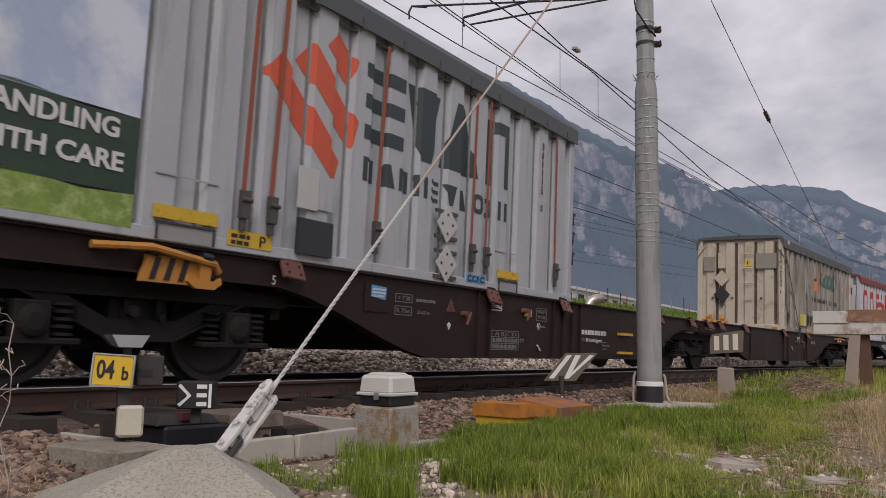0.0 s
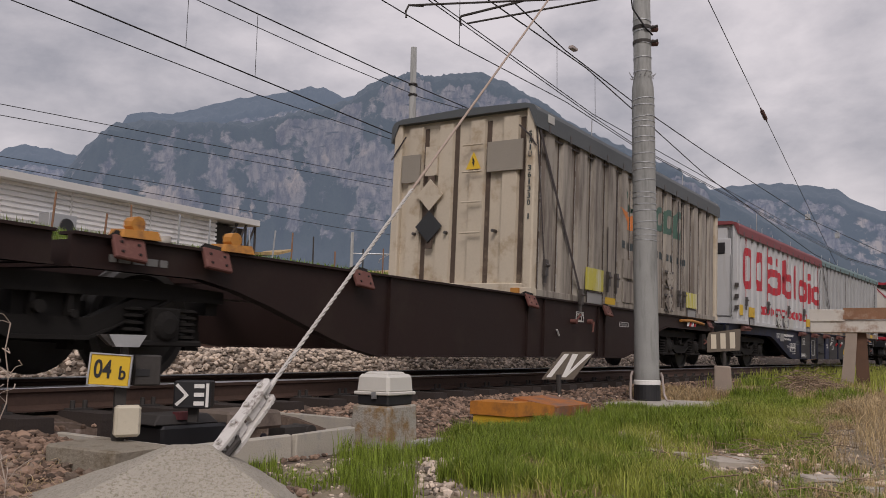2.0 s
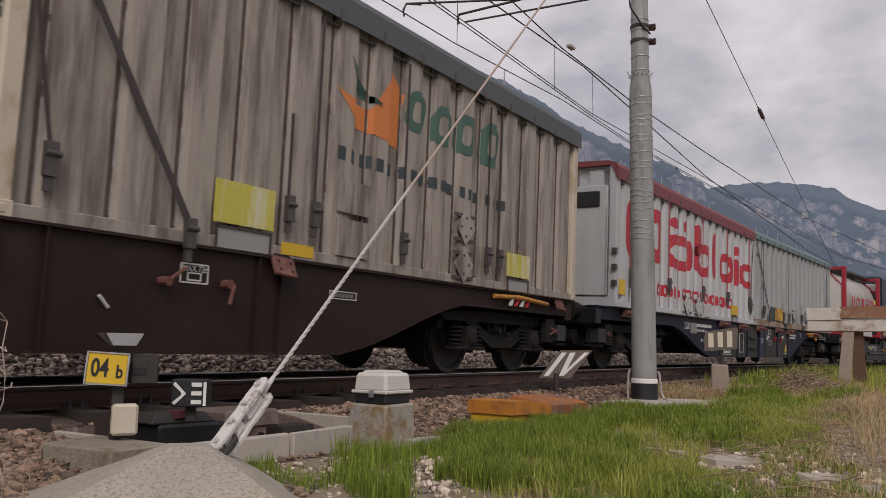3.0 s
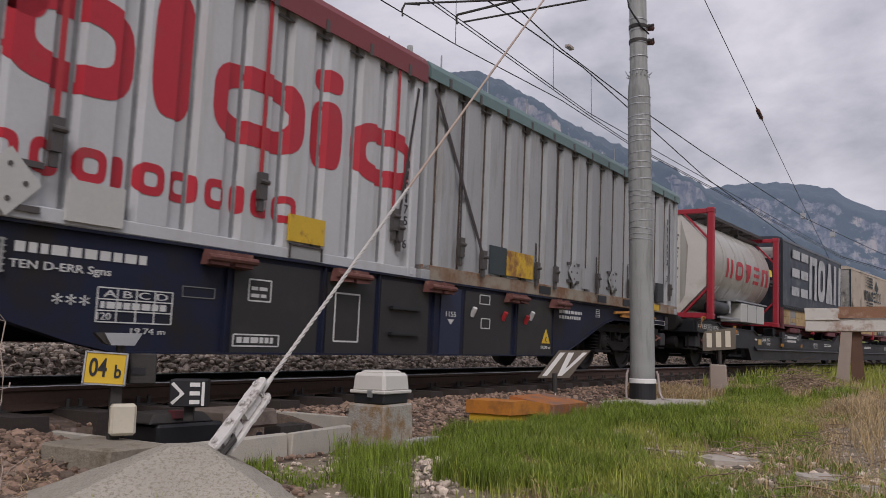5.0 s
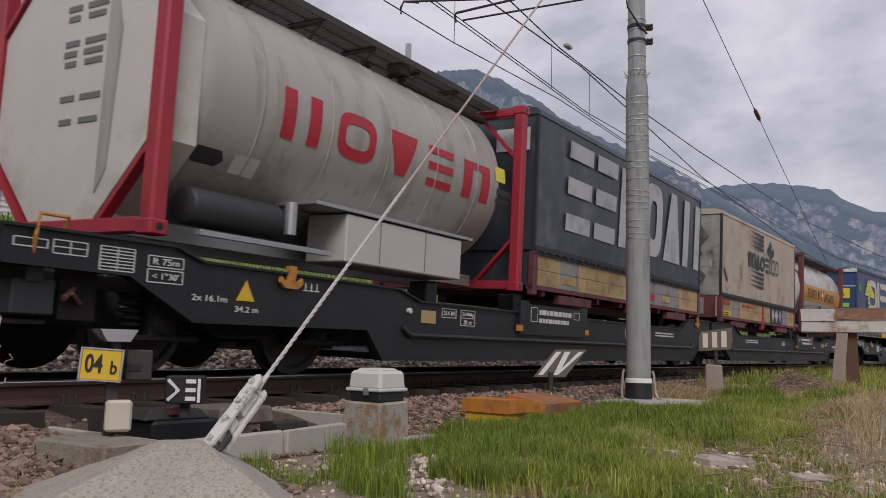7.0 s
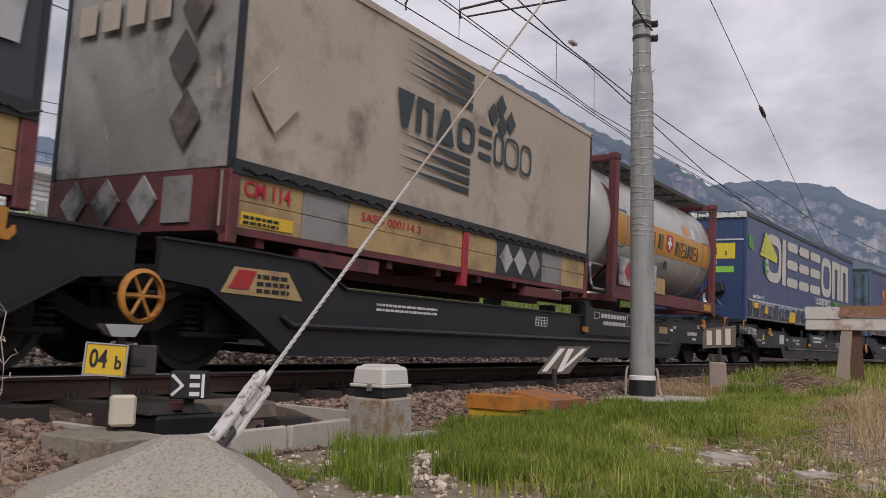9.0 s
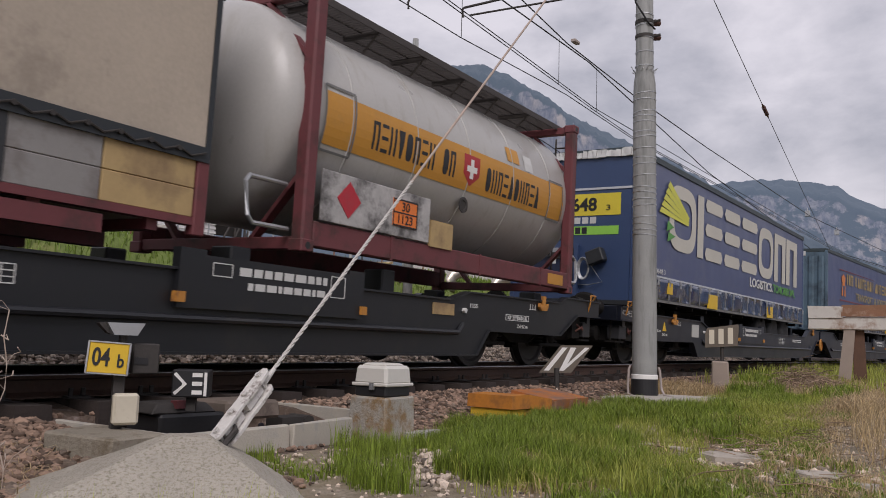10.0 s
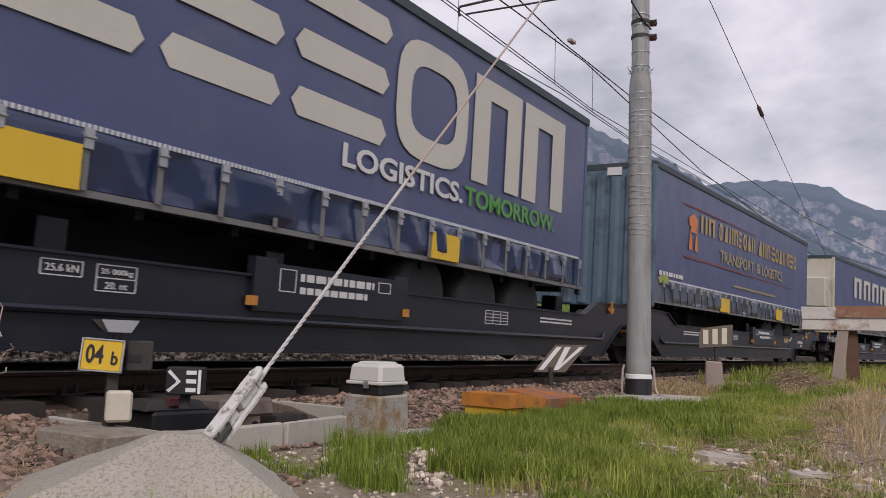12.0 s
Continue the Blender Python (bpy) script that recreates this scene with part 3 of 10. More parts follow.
def ribbed_container(label, length, height, skins, s0, roof_h=0.30, ribs=15, base=0.10, up=1.085, plain_to=0.0, base_skin=None, end_ribs=4, grime="grime_grey"):
    """A steel container with pressed vertical ribs and a tarpaulin roof. skins: side, end, roof. Places along it count from its front."""
    c = thing("bulk_container", label, "container", "bulk containers on the train")
    L, w = length, 1.25
    side, end, roof = skins
    bm = B()
    box(bm, 0.1, L - 0.1, -w + RECESS, w - RECESS, 0.1, height - 0.05)
    part("body", bm, side, c)
    bm = B()
    box(bm, 0.088, 0.1, -w + RECESS, w - RECESS, 0.1, height - 0.05)
    part("end_panel", bm, end, c)
    for y in (-1, 1):
        bm = B()
        box(bm, 0, L, min(y * w, y * (w - 0.1)), max(y * w, y * (w - 0.1)), 0, base)
        part("bottom_rail", bm, base_skin or side, c, bevel=0.008)
    for x in (0, 1):
        bm = B()
        e = 0.12 if x == 0 else L
        box(bm, e - 0.12, e, -w + 0.1, w - 0.1, 0, 0.17)
        part("end_sill", bm, end, c, bevel=0.01)
        for y in (-1, 1):
            bm = B()
            e = 0 if x == 0 else L - 0.16
            box(bm, e, e + 0.16, min(y * w, y * (w - 0.15)), max(y * w, y * (w - 0.15)), 0.0, height - 0.02)
            part("corner_post", bm, end, c, bevel=0.02)
            bm = B()
            box(bm, e - 0.006, e + 0.166, min(y * (w + 0.006), y * (w - 0.15)), max(y * (w + 0.006), y * (w - 0.15)), 0.0, 0.11)
            for ez in (0.055,):
                box(bm, e + 0.05, e + 0.11, min(y * (w + 0.012), y * w), max(y * (w + 0.012), y * w), ez - 0.03, ez + 0.03)
            part("corner_casting", bm, end, c, bevel=0.008)
    pitch = (L - 0.4) / ribs
    mids = [0.2 + pitch * (i + 0.5) for i in range(ribs)]
    for y in (-1, 1):
        for i, x in enumerate(mids):
            if y < 0 and x + RIB < plain_to:
                continue
            bm = B()
            prism(bm, [(x - RIB, y * (w - RECESS)), (x + RIB, y * (w - RECESS)), (x + RIB - 0.03, y * (w - 0.005)), (x - RIB + 0.03, y * (w - 0.005))], base, height - 0.05, "z")
            part("rib", bm, side, c)
            if y < 0:
                # a darker strip on the panel along the front side of each rib
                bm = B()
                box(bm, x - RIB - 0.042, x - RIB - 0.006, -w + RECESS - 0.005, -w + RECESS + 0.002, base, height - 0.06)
                part("rib_edge", bm, grime, c, "darker strip beside the rib")
            if y < 0:
                bm = B()
                r = random.Random(i)
                z = base + 0.03
                while z < height - 0.3:
                    dz = r.uniform(0.15, 0.8)
                    box(bm, x - RIB - 0.009, x - RIB + 0.004, -w + RECESS - 0.009, -w + RECESS + 0.002, z, z + dz)
                    z += dz + r.uniform(0.02, 0.12)
                part("weld_seam", bm, "seam_metal", c, kind="stuff")

    def depth(x, mid):
        for m in mids:
            if m + RIB < plain_to:
                continue
            d = abs(x - m)
            if abs(mid - m) <= RIB - 0.03:
                return w - 0.005
            if abs(mid - m) < RIB:
                return w - RECESS + (RECESS - 0.005) * min(1, max(0, (RIB - d) / 0.03))
        return w - RECESS if mid > plain_to else w - 0.004

    breaks = sorted(v for m in mids for v in (m - RIB, m - RIB + 0.03, m + RIB - 0.03, m + RIB))
    for x in (0, 1):
        sgn = -1 if x == 0 else 1
        face = 0.1 if x == 0 else L - 0.1
        bm = B()
        box(bm, min(face, face - sgn * 0.02), max(face, face - sgn * 0.02) + 0.0001, -w + 0.15, w - 0.15, 0.17, height - 0.05)
        part("end_panel", bm, end, c)
        for i in range(end_ribs):
            y = -0.84 + i * 1.68 / (end_ribs - 1)
            bm = B()
            prism(bm, [(face, y - 0.14), (face, y + 0.14), (face + sgn * 0.07, y + 0.12), (face + sgn * 0.07, y - 0.12)], 0.17, height - 0.12, "z")
            part("end_rib", bm, end, c)
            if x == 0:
                # a darker, wider strip along one side of each end rib
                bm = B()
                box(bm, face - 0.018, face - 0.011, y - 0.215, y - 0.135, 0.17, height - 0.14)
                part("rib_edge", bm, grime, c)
    bm = B()
    H = height
    prism(bm, [(-w - 0.035, H - roof_h), (-w - 0.03, H - 0.09), (-w + 0.02, H - 0.01), (-w + 0.16, H + 0.03), (0, H + 0.07), (w - 0.16, H + 0.03), (w - 0.02, H - 0.01), (w + 0.03, H - 0.09), (w + 0.035, H - roof_h), (w + 0.02, H - roof_h), (w - 0.1, H - 0.05), (-w + 0.1, H - 0.05), (-w - 0.02, H - roof_h)], -0.03, L + 0.03, "x")
    part("roof_cover", bm, roof, c)
    bm = B()
    n = int(L / 0.7)
    for i in range(n):
        x = 0.35 + i * 0.7
        tie = B()
        box(tie, x, x + 0.05, -w - 0.042, -w - 0.03, H - roof_h - 0.02, H - roof_h + 0.10)
        part("cover_tie", tie, "buckle", c)
    bm.free()
    bm = B()
    tube(bm, (0.25, -w + 0.03, H - roof_h - 0.05), (L - 0.25, -w + 0.03, H - roof_h - 0.05), 0.014, seg=6)
    part("tie_rod", bm, "buckle", c)
    c.matrix_world = on_track(s0 + L / 2, 0, up)
    rides(c, s0 + L / 2, up)
    for ch in c.children:
        ch.location.x -= L / 2
    return c, depth, breaks


def shift(c, L, before):
    """Moves parts added after `before` to the container's own middle."""
    for ch in c.children:
        if ch not in before:
            ch.location.x -= L / 2


def pad(c, x0, x1, z0, z1, mat="yellow_paint", pocket=True):
    """A yellow grapple pad with its teeth and the lifting pocket under it."""
    bm = B()
    cell(bm, x0, x1, NEAR - 0.004, z0, z1, 0.02)
    for i in range(4):
        x = x0 + (i + 0.5) * (x1 - x0) / 4
        tube(bm, (x, NEAR - 0.03, z0 + 0.02), (x, NEAR - 0.004, z0 + 0.02), 0.022, seg=8)
    part("grapple_pad", bm, mat, c, "yellow grapple pad")
    if pocket:
        bm = B()
        cell(bm, x0 + 0.05, x1 - 0.03, NEAR + 0.002, 0.01, z0 - 0.02, 0.012)
        part("grapple_pocket", bm, "pocket_grey", c)
        bm = B()
        for q0, q1, h0, h1 in ((x0 + 0.03, x1 - 0.01, z0 - 0.035, z0 - 0.02), (x0 + 0.03, x0 + 0.045, 0.01, z0 - 0.02), (x1 - 0.025, x1 - 0.01, 0.01, z0 - 0.02)):
            cell(bm, q0, q1, NEAR - 0.01, h0, h1, 0.012)
        part("pocket_rim", bm, "strap_dark", c)


def build_first_container():
    L, s0 = 9.12, 2.39
    c, depth, br = ribbed_container("light grey ribbed bulk container with orange lashing straps", L, 2.70, ("side_grey", "side_grey", "roof_grey"), s0, plain_to=1.44)
    before = set(c.children)
    # printed landscape on the first bays
    for name, z0, z1, mat in (("printed_sky", 0.86, 2.40, "ad_sky"), ("printed_wood", 0.30, 0.86, "ad_wood"), ("printed_meadow", 0.06, 0.30, "ad_meadow")):
        top = [(0.17, z1), (0.5, z1 + 0.03), (1.0, z1 - 0.02), (1.43, z1)] if z1 < 2 else [(0.17, z1), (1.43, z1)]
        paint_on(c, name, [[(0.17, z0), (1.43, z0)] + top[::-1]], mat, lambda x, m: 1.248, [])
    words("HANDLING", 1.06, 0.145, Matrix.Translation((0.735, -1.258, 0.745)), "mark_white", c, "lettering", "white printed words", 0.03)
    words("WITH CARE", 1.13, 0.14, Matrix.Translation((0.755, -1.258, 0.51)), "mark_white", c, "lettering", "white printed words", 0.03)
    # trade name as plain shapes
    for x0, x1, z0, z1, kd in ((4.01, 4.68, 1.32, 2.10, "bars"), (4.80, 5.45, 1.30, 2.12, "wedge"), (5.46, 6.26, 1.32, 2.14, "peak"), (6.48, 7.12, 1.32, 2.16, "arch")):
        paint_shape(c, block(x0, x1, z0, z1, 0.0, kd), "mark_dark", depth, br, "dark green painted shape")
    x = 4.02
    for i in range(10):
        paint_shape(c, block(x, x + 0.235, 0.90, 1.14, 0.0, ("arch", "peak", "arch", "pillars", "bars", "wedge", "peak", "ring", "ring", "pillars")[i]), "mark_dark", depth, br)
        x += 0.307
    for dx, dz, k in ((0.0, 0.0, 1.0), (0.42, 0.25, 0.75), (0.78, 0.52, 0.3)):
        a, zt = 2.62 + dx, 1.72 + dz * 0.9
        d = 0.9 * k
        paint_on(c, "painted_stripe", [[(a, zt - 0.12), (a + 0.2, zt + 0.1), (a + 0.2 + d, zt + 0.1 - d * 0.88), (a + 0.12 + d, zt - 0.18 - d * 0.88)]], "mark_orange", depth, br, "orange painted stripe")
    for xt, xb, zt in ((2.50, 2.46, 2.38), (2.84, 2.78, 2.38), (4.33, 4.24, 2.36), (6.16, 6.13, 2.36), (6.50, 6.47, 2.36), (8.45, 8.48, 2.36)):
        strap(c, [(xt, -1.262, zt), (xb, -1.262, 0.48)], "strap_orange")
    pad(c, 1.60, 2.20, 0.17, 0.27)
    pad(c, 6.82, 7.36, 0.17, 0.27)
    decal(c, "label", 2.33, 2.83, 0.05, 0.18, "yellow_paint", label="yellow data label")
    words("P", 0.07, 0.09, Matrix.Translation((2.72, -1.260, 0.115)), "black_paint", c)
    bars_of_text(c, 2.37, 2.58, 0.065, 0.17, -1.256, "black_paint", 2, 3)
    decal(c, "inspection_door", 3.11, 3.37, 0.48, 0.86, "plate_pale", th=0.02)
    decal(c, "inspection_door", 3.38, 3.60, 0.50, 0.82, "side_grey", th=0.012)
    decal(c, "document_box", 3.12, 3.58, 0.07, 0.39, "plate_black", th=0.04, label="black document box")
    placard(c, 5.57, 0.67, 0.22)
    placard(c, 5.58, 0.22, 0.22)
    decal(c, "label", 6.07, 6.52, 0.06, 0.15, "mark_blue", label="blue label")
    words("C.C.F.C.", 0.40, 0.07, Matrix.Translation((6.295, -1.260, 0.105)), "black_paint", c, "lettering", "dark letters on a blue label", 0.02)
    stacked(c, "361115 0", Matrix.Translation((8.02, -1.256, 2.12)), 0.125, 0.055, 0.10, "mark_dark")
    decal(c, "hatch", 6.75, 7.3, 0.5, 0.515, "seam_metal")
    decal(c, "hatch", 1.6, 2.2, 0.5, 0.515, "seam_metal")
    for z in (0.62, 0.93, 1.22):
        bm = B()
        box(bm, L - 0.02, L + 0.07, -1.24, -1.12, z, z + 0.10)
        tube(bm, (L + 0.10, -1.2, z - 0.05), (L + 0.10, -1.2, z + 0.14), 0.022, seg=8)
        box(bm, L + 0.04, L + 0.16, -1.22, -1.17, z + 0.10, z + 0.135)
        part("door_hook", bm, "plate_black", c, "black steel door hook")
    shift(c, L, before)


def build_second_container():
    L, s0 = 9.0, 25.12
    c, depth, br = ribbed_container("grimy cream and grey ribbed bulk container with a dark lashing strap", L, 2.70, ("side_worn", "end_cream", "roof_grey"), s0, roof_h=0.33, grime="grime_rust")
    before = set(c.children)
    # orange and green emblem, web address as bars
    paint_on(c, "emblem", [[(3.2, 1.72), (3.75, 1.62), (4.3, 1.35), (3.6, 1.40)], [(3.75, 1.62), (4.15, 2.15), (4.35, 1.95), (4.3, 1.35)]], "logo_orange", depth, br, "faded orange emblem")
    for k in range(4):
        paint_on(c, "emblem", [[(3.40 + 0.04 * k, 2.10 - 0.10 * k), (3.5 + 0.05 * k, 1.84 - 0.04 * k), (3.95, 1.74 - 0.015 * k), (3.75, 1.70 + 0.03 * k)]], "logo_green", depth, br)
    for x0, x1, z0, z1 in ((4.32, 4.75, 1.58, 2.05), (4.85, 5.3, 1.55, 2.02), (5.36, 5.82, 1.55, 2.05), (5.95, 6.45, 1.52, 2.1)):
        paint_shape(c, block(x0, x1, z0, z1, 0.2, "ring"), "logo_green", depth, br, "faded green painted shape")
    x = 3.26
    for i in range(17):
        paint_on(c, "painted_shape", [[(x, 1.03), (x + 0.12, 1.03), (x + 0.12, 1.16), (x, 1.16)]], "mark_dark", depth, br)
        x += 0.205
    strap(c, [(0.05, -1.265, 2.45), (1.52, -1.285, 0.16)], "strap_dark", 0.06)
    strap(c, [(0.02, -1.262, 2.40), (0.36, -1.262, 0.50)], "strap_dark", 0.03)
    for x, z in ((2.61, 0.52), (2.95, 0.52), (4.37, 0.42), (6.19, 0.47), (6.49, 0.47)):
        strap(c, [(x, -1.256, 2.3 if x > 2.7 else 1.3), (x, -1.262, z)], "strap_dark", 0.035)
    pad(c, 1.78, 2.44, 0.21, 0.56, "pad_lemon")
    pad(c, 6.74, 7.38, 0.19, 0.50, "pad_lemon")
    decal(c, "label", 2.57, 2.99, 0.03, 0.14, "yellow_paint", label="yellow data label")
    decal(c, "inspection_door", 3.29, 3.76, 0.52, 0.84, "side_worn", th=0.02)
    decal(c, "inspection_door", 3.30, 3.78, 0.10, 0.46, "side_worn", th=0.02)
    placard(c, 5.65, 0.68, 0.22, material="side_worn")
    placard(c, 5.63, 0.23, 0.22, material="side_worn")
    decal(c, "label", 0.30, 0.5, 2.50, 2.62, "plate_pale", y=-1.287)
    # front end: tread plates, ladder rungs, warning triangle, placards
    face = 0.02

    def front(name, y0, y1, z0, z1, mat, th=0.02, label=""):
        bm = B()
        box(bm, face - th, face, y0, y1, z0, z1)
        return part(name, bm, mat, c, label)

    front("tread_plate", -1.06, -0.48, 1.78, 2.22, "tread_plate", 0.03)
    front("tread_plate", 0.72, 1.06, 1.72, 2.15, "tread_plate", 0.03)
    front("hatch", 0.40, 0.62, 1.80, 2.25, "end_cream", 0.03)
    for z in (2.20, 1.80, 1.35, 0.90):
        bm = B()
        tube(bm, (face - 0.06, -0.42, z), (face - 0.06, -0.08, z), 0.014, seg=8)
        part("ladder_rung", bm, "end_cream", c)
    bm = B()
    prism(bm, [(-0.38, 1.84), (-0.12, 1.84), (-0.25, 2.10)], face - 0.035, face - 0.03, "x")
    part("warning_triangle", bm, "yellow_sign", c, "yellow high-voltage warning triangle")
    bm = B()
    for p in ([(-0.23, 2.03), (-0.28, 1.95), (-0.24, 1.95)], [(-0.27, 1.945), (-0.23, 1.945), (-0.26, 1.88)]):
        prism(bm, p, face - 0.04, face - 0.035, "x")
    part("flash_mark", bm, "black_paint", c)
    for z, mat in ((1.50, "end_cream"), (1.02, "plate_black")):
        bm = B()
        prism(bm, [(0.5 - 0.24, z), (0.5, z - 0.24), (0.5 + 0.24, z), (0.5, z + 0.24)], face - 0.05, face - 0.03, "x")
        part("placard", bm, mat, c, "diamond placard")
        bm = B()
        box(bm, face - 0.028, face, 0.44, 0.56, z - 0.33, z + 0.33)
        part("placard_bracket", bm, "grime_rust", c)
    for y, z in ((0.78, 0.92), (0.2, 0.92), (-0.62, 0.92)):
        bm = B()
        tube(bm, (face - 0.05, y, z), (face + 0.06, y, z), 0.025, seg=8)
        part("knob", bm, "buckle", c)
    stacked(c, "SAIU 361330 1", Matrix.Translation((-0.008, -1.18, 2.28)) @ Matrix.Rotation(radians(-90), 4, "Z"), 0.098, 0.05, 0.078, "mark_dark")
    bm = B()
    pipe(bm, [(-0.02, -1.0, 2.42), (-0.03, -1.18, 2.25), (0.0, -1.27, 2.10)], 0.012, 5)
    pipe(bm, [(-0.02, 1.0, 2.45), (-0.02, 1.27, 2.1)], 0.012, 5)
    part("tie_rope", bm, "strap_dark", c)
    bm = B()
    box(bm, -0.05, 0.03, -1.08, -0.96, 0.0, 0.1)
    part("lock_pin", bm, "hook_orange", c)
    shift(c, L, before)


def build_third_container():
    L, s0 = 9.12, 35.8
    c, depth, br = ribbed_container("white ribbed bulk container with a dark red roof cover", L, 2.50, ("side_white", "side_white", "roof_red"), s0, roof_h=0.30, ribs=17)
    before = set(c.children)
    for x0, x1, z0, z1, th in ((0.42, 1.25, 0.9, 1.95, 0.2), (1.55, 2.3, 0.92, 1.95, 0.26), (2.65, 4.10, 0.9, 1.62, 0.34), (2.85, 3.15, 1.72, 1.95, 0.2), (3.5, 3.8, 1.72, 1.95, 0.2), (4.35, 5.37, 0.90, 1.62, 0.30), (4.35, 4.65, 1.3, 2.0, 0.3), (5.48, 5.92, 0.92, 1.95, 0.3), (6.08, 7.18, 0.90, 1.58, 0.30), (7.33, 7.72, 0.90, 1.55, 0.3), (7.36, 7.70, 1.64, 1.86, 0.2), (7.93, 9.02, 0.90, 1.52, 0.32)):
        paint_on(c, "painted_shape", ring8(x0, x1, z0, z1, th), "mark_red", depth, br, "red painted shape")
    x = 2.0
    for i in range(18):
        w = 0.11 if i % 4 == 3 else 0.25
        paint_on(c, "painted_shape", ring8(x, x + w, 0.31, 0.55, 0.065), "mark_red", depth, br)
        x += w + 0.07
    for xx in (0.62, 2.6, 4.75, 6.65, 8.62):
        strap(c, [(xx, -1.262, 2.2), (xx, -1.262, 0.66)], "red_paint", 0.045)
    strap(c, [(9.0, -1.262, 2.1), (8.72, -1.262, 0.55)], "strap_dark", 0.04)
    decal(c, "inspection_door", 4.88, 5.32, 0.03, 0.31, "plate_pale", th=0.03)
    placard(c, 4.47, 0.22, 0.22)
    placard(c, 3.75, 0.24, 0.24)
    pad(c, 7.03, 7.52, 0.16, 0.40)
    pad(c, 0.9, 1.35, 0.2, 0.45)
    decal(c, "label", 0.15, 0.42, 0.22, 0.48, "yellow_sign")
    stacked(c, "310175 6", Matrix.Translation((8.86, -1.26, 1.22)), 0.125, 0.075, 0.10, "black_paint")
    # front end doors
    for y0, y1 in ((-1.08, -0.06), (0.06, 1.08)):
        bm = B()
        box(bm, -0.03, 0.1, y0, y1, 0.18, 2.1)
        part("end_door", bm, "side_white", c, bevel=0.015)
    bm = B()
    box(bm, -0.06, -0.03, -0.95, -0.3, 1.72, 2.0)
    part("vent", bm, "black_paint", c, "black vent panel", bevel=0.03)
    for y in (-1.1, -0.4, 0.4, 1.1):
        bm = B()
        tube(bm, (-0.05, y, 0.2), (-0.05, y, 1.7), 0.016, seg=8)
        part("lock_rod", bm, "galvanised", c)
    for z in (0.35, 0.62, 0.9):
        bm = B()
        box(bm, -0.05, 0.02, -1.27, -1.19, z, z + 0.1)
        part("hinge", bm, "buckle", c)
    shift(c, L, before)


def build_fourth_container():
    L, s0 = 9.1, 45.08
    c, depth, br = ribbed_container("zinc grey ribbed bulk container on a rusty base frame, teal cover", L, 2.50, ("side_zinc", "side_zinc", "roof_teal"), s0, roof_h=0.22, ribs=16, base=0.17, base_skin="base_rusty", grime="grime_rust")
    before = set(c.children)
    decal(c, "panel", 1.47, 1.90, 0.19, 0.55, "mark_dark", th=0.02)
    decal(c, "grapple_pad", 1.90, 2.64, 0.20, 0.53, "pad_rusty", th=0.03, label="rust-chipped yellow grapple pad")
    decal(c, "grapple_pad", 6.84, 7.43, 0.24, 0.52, "pad_rusty", th=0.03, label="rust-chipped yellow grapple pad")
    decal(c, "label", 7.6, 8.0, 0.03, 0.14, "yellow_paint")
    decal(c, "plate", 7.75, 8.1, 0.2, 0.55, "plate_black", th=0.05)
    placard(c, 4.0, 0.42, 0.2, material="side_zinc")
    placard(c, 5.56, 0.42, 0.2, material="side_zinc")
    decal(c, "plate", 4.35, 4.6, 0.2, 0.52, "side_zinc", th=0.03)
    for x, z in ((2.75, 0.42), (3.35, 0.42), (4.9, 0.45), (6.3, 0.47), (6.65, 0.47), (8.55, 0.55), (0.75, 0.52)):
        strap(c, [(x, -1.256, 2.2 if x in (0.75, 3.35, 8.55) else z + 0.3), (x, -1.262, z)], "strap_dark", 0.035)
    strap(c, [(0.10, -1.265, 2.2), (1.26, -1.275, 0.42)], "strap_dark", 0.055)
    for x in (2.9, 5.0, 6.1):
        decal(c, "forklift_slot", x, x + 0.35, 0.03, 0.14, "black_paint", y=-1.252, th=0.008)
    stacked(c, "091403 3", Matrix.Translation((8.40, -1.266, 1.80)), 0.16, 0.075, 0.125, "mark_dark")
    for z in (0.4, 0.8, 1.5, 2.0):
        bm = B()
        box(bm, L - 0.02, L + 0.07, -1.2, -1.1, z, z + 0.1)
        part("hinge", bm, "buckle", c)
    shift(c, L, before)


build_first_container()
build_second_container()
build_third_container()
build_fourth_container()
# ---- tank containers ----
paint("frame_red", (0.36, 0.025, 0.04), rough=0.45, stain=(0.18, 0.02, 0.025), stain_scale=3, stain_at=0.64)
paint("frame_maroon", (0.15, 0.04, 0.045), rough=0.6, stain=(0.07, 0.03, 0.028), stain_scale=3, stain_at=0.58)
paint("tank_skin", (0.38, 0.365, 0.325), rough=0.36, stain=(0.27, 0.25, 0.21), stain_scale=1.0, stain_at=0.58, streaks=True, coat=0.1)
paint("tank_end", (0.60, 0.57, 0.52), rough=0.5, stain=(0.42, 0.38, 0.31), stain_scale=0.9, stain_at=0.58)
paint("tank_grey", (0.44, 0.43, 0.41), rough=0.32, stain=(0.38, 0.36, 0.33), stain_scale=1.2, stain_at=0.6, streaks=True)
paint("band_orange", (0.55, 0.26, 0.03), rough=0.45, stain=(0.42, 0.22, 0.05), stain_scale=2, stain_at=0.64)
paint("grating", (0.075, 0.065, 0.06), rough=0.6, metal=0.4)
paint("hazard_orange", (0.80, 0.20, 0.03), rough=0.4)
paint("board_tan", (0.45, 0.32, 0.15), rough=0.7, stain=(0.28, 0.19, 0.10), stain_scale=2.0, stain_at=0.55, scale=2.5)
paint("board_grey", (0.27, 0.26, 0.25), rough=0.6, stain=(0.18, 0.16, 0.15), stain_scale=3, stain_at=0.55)
paint("board_scuffed", (0.44, 0.43, 0.42), rough=0.6, stain=(0.085, 0.08, 0.078), stain_scale=2.6, stain_at=0.50, vary=0.25, scale=7)
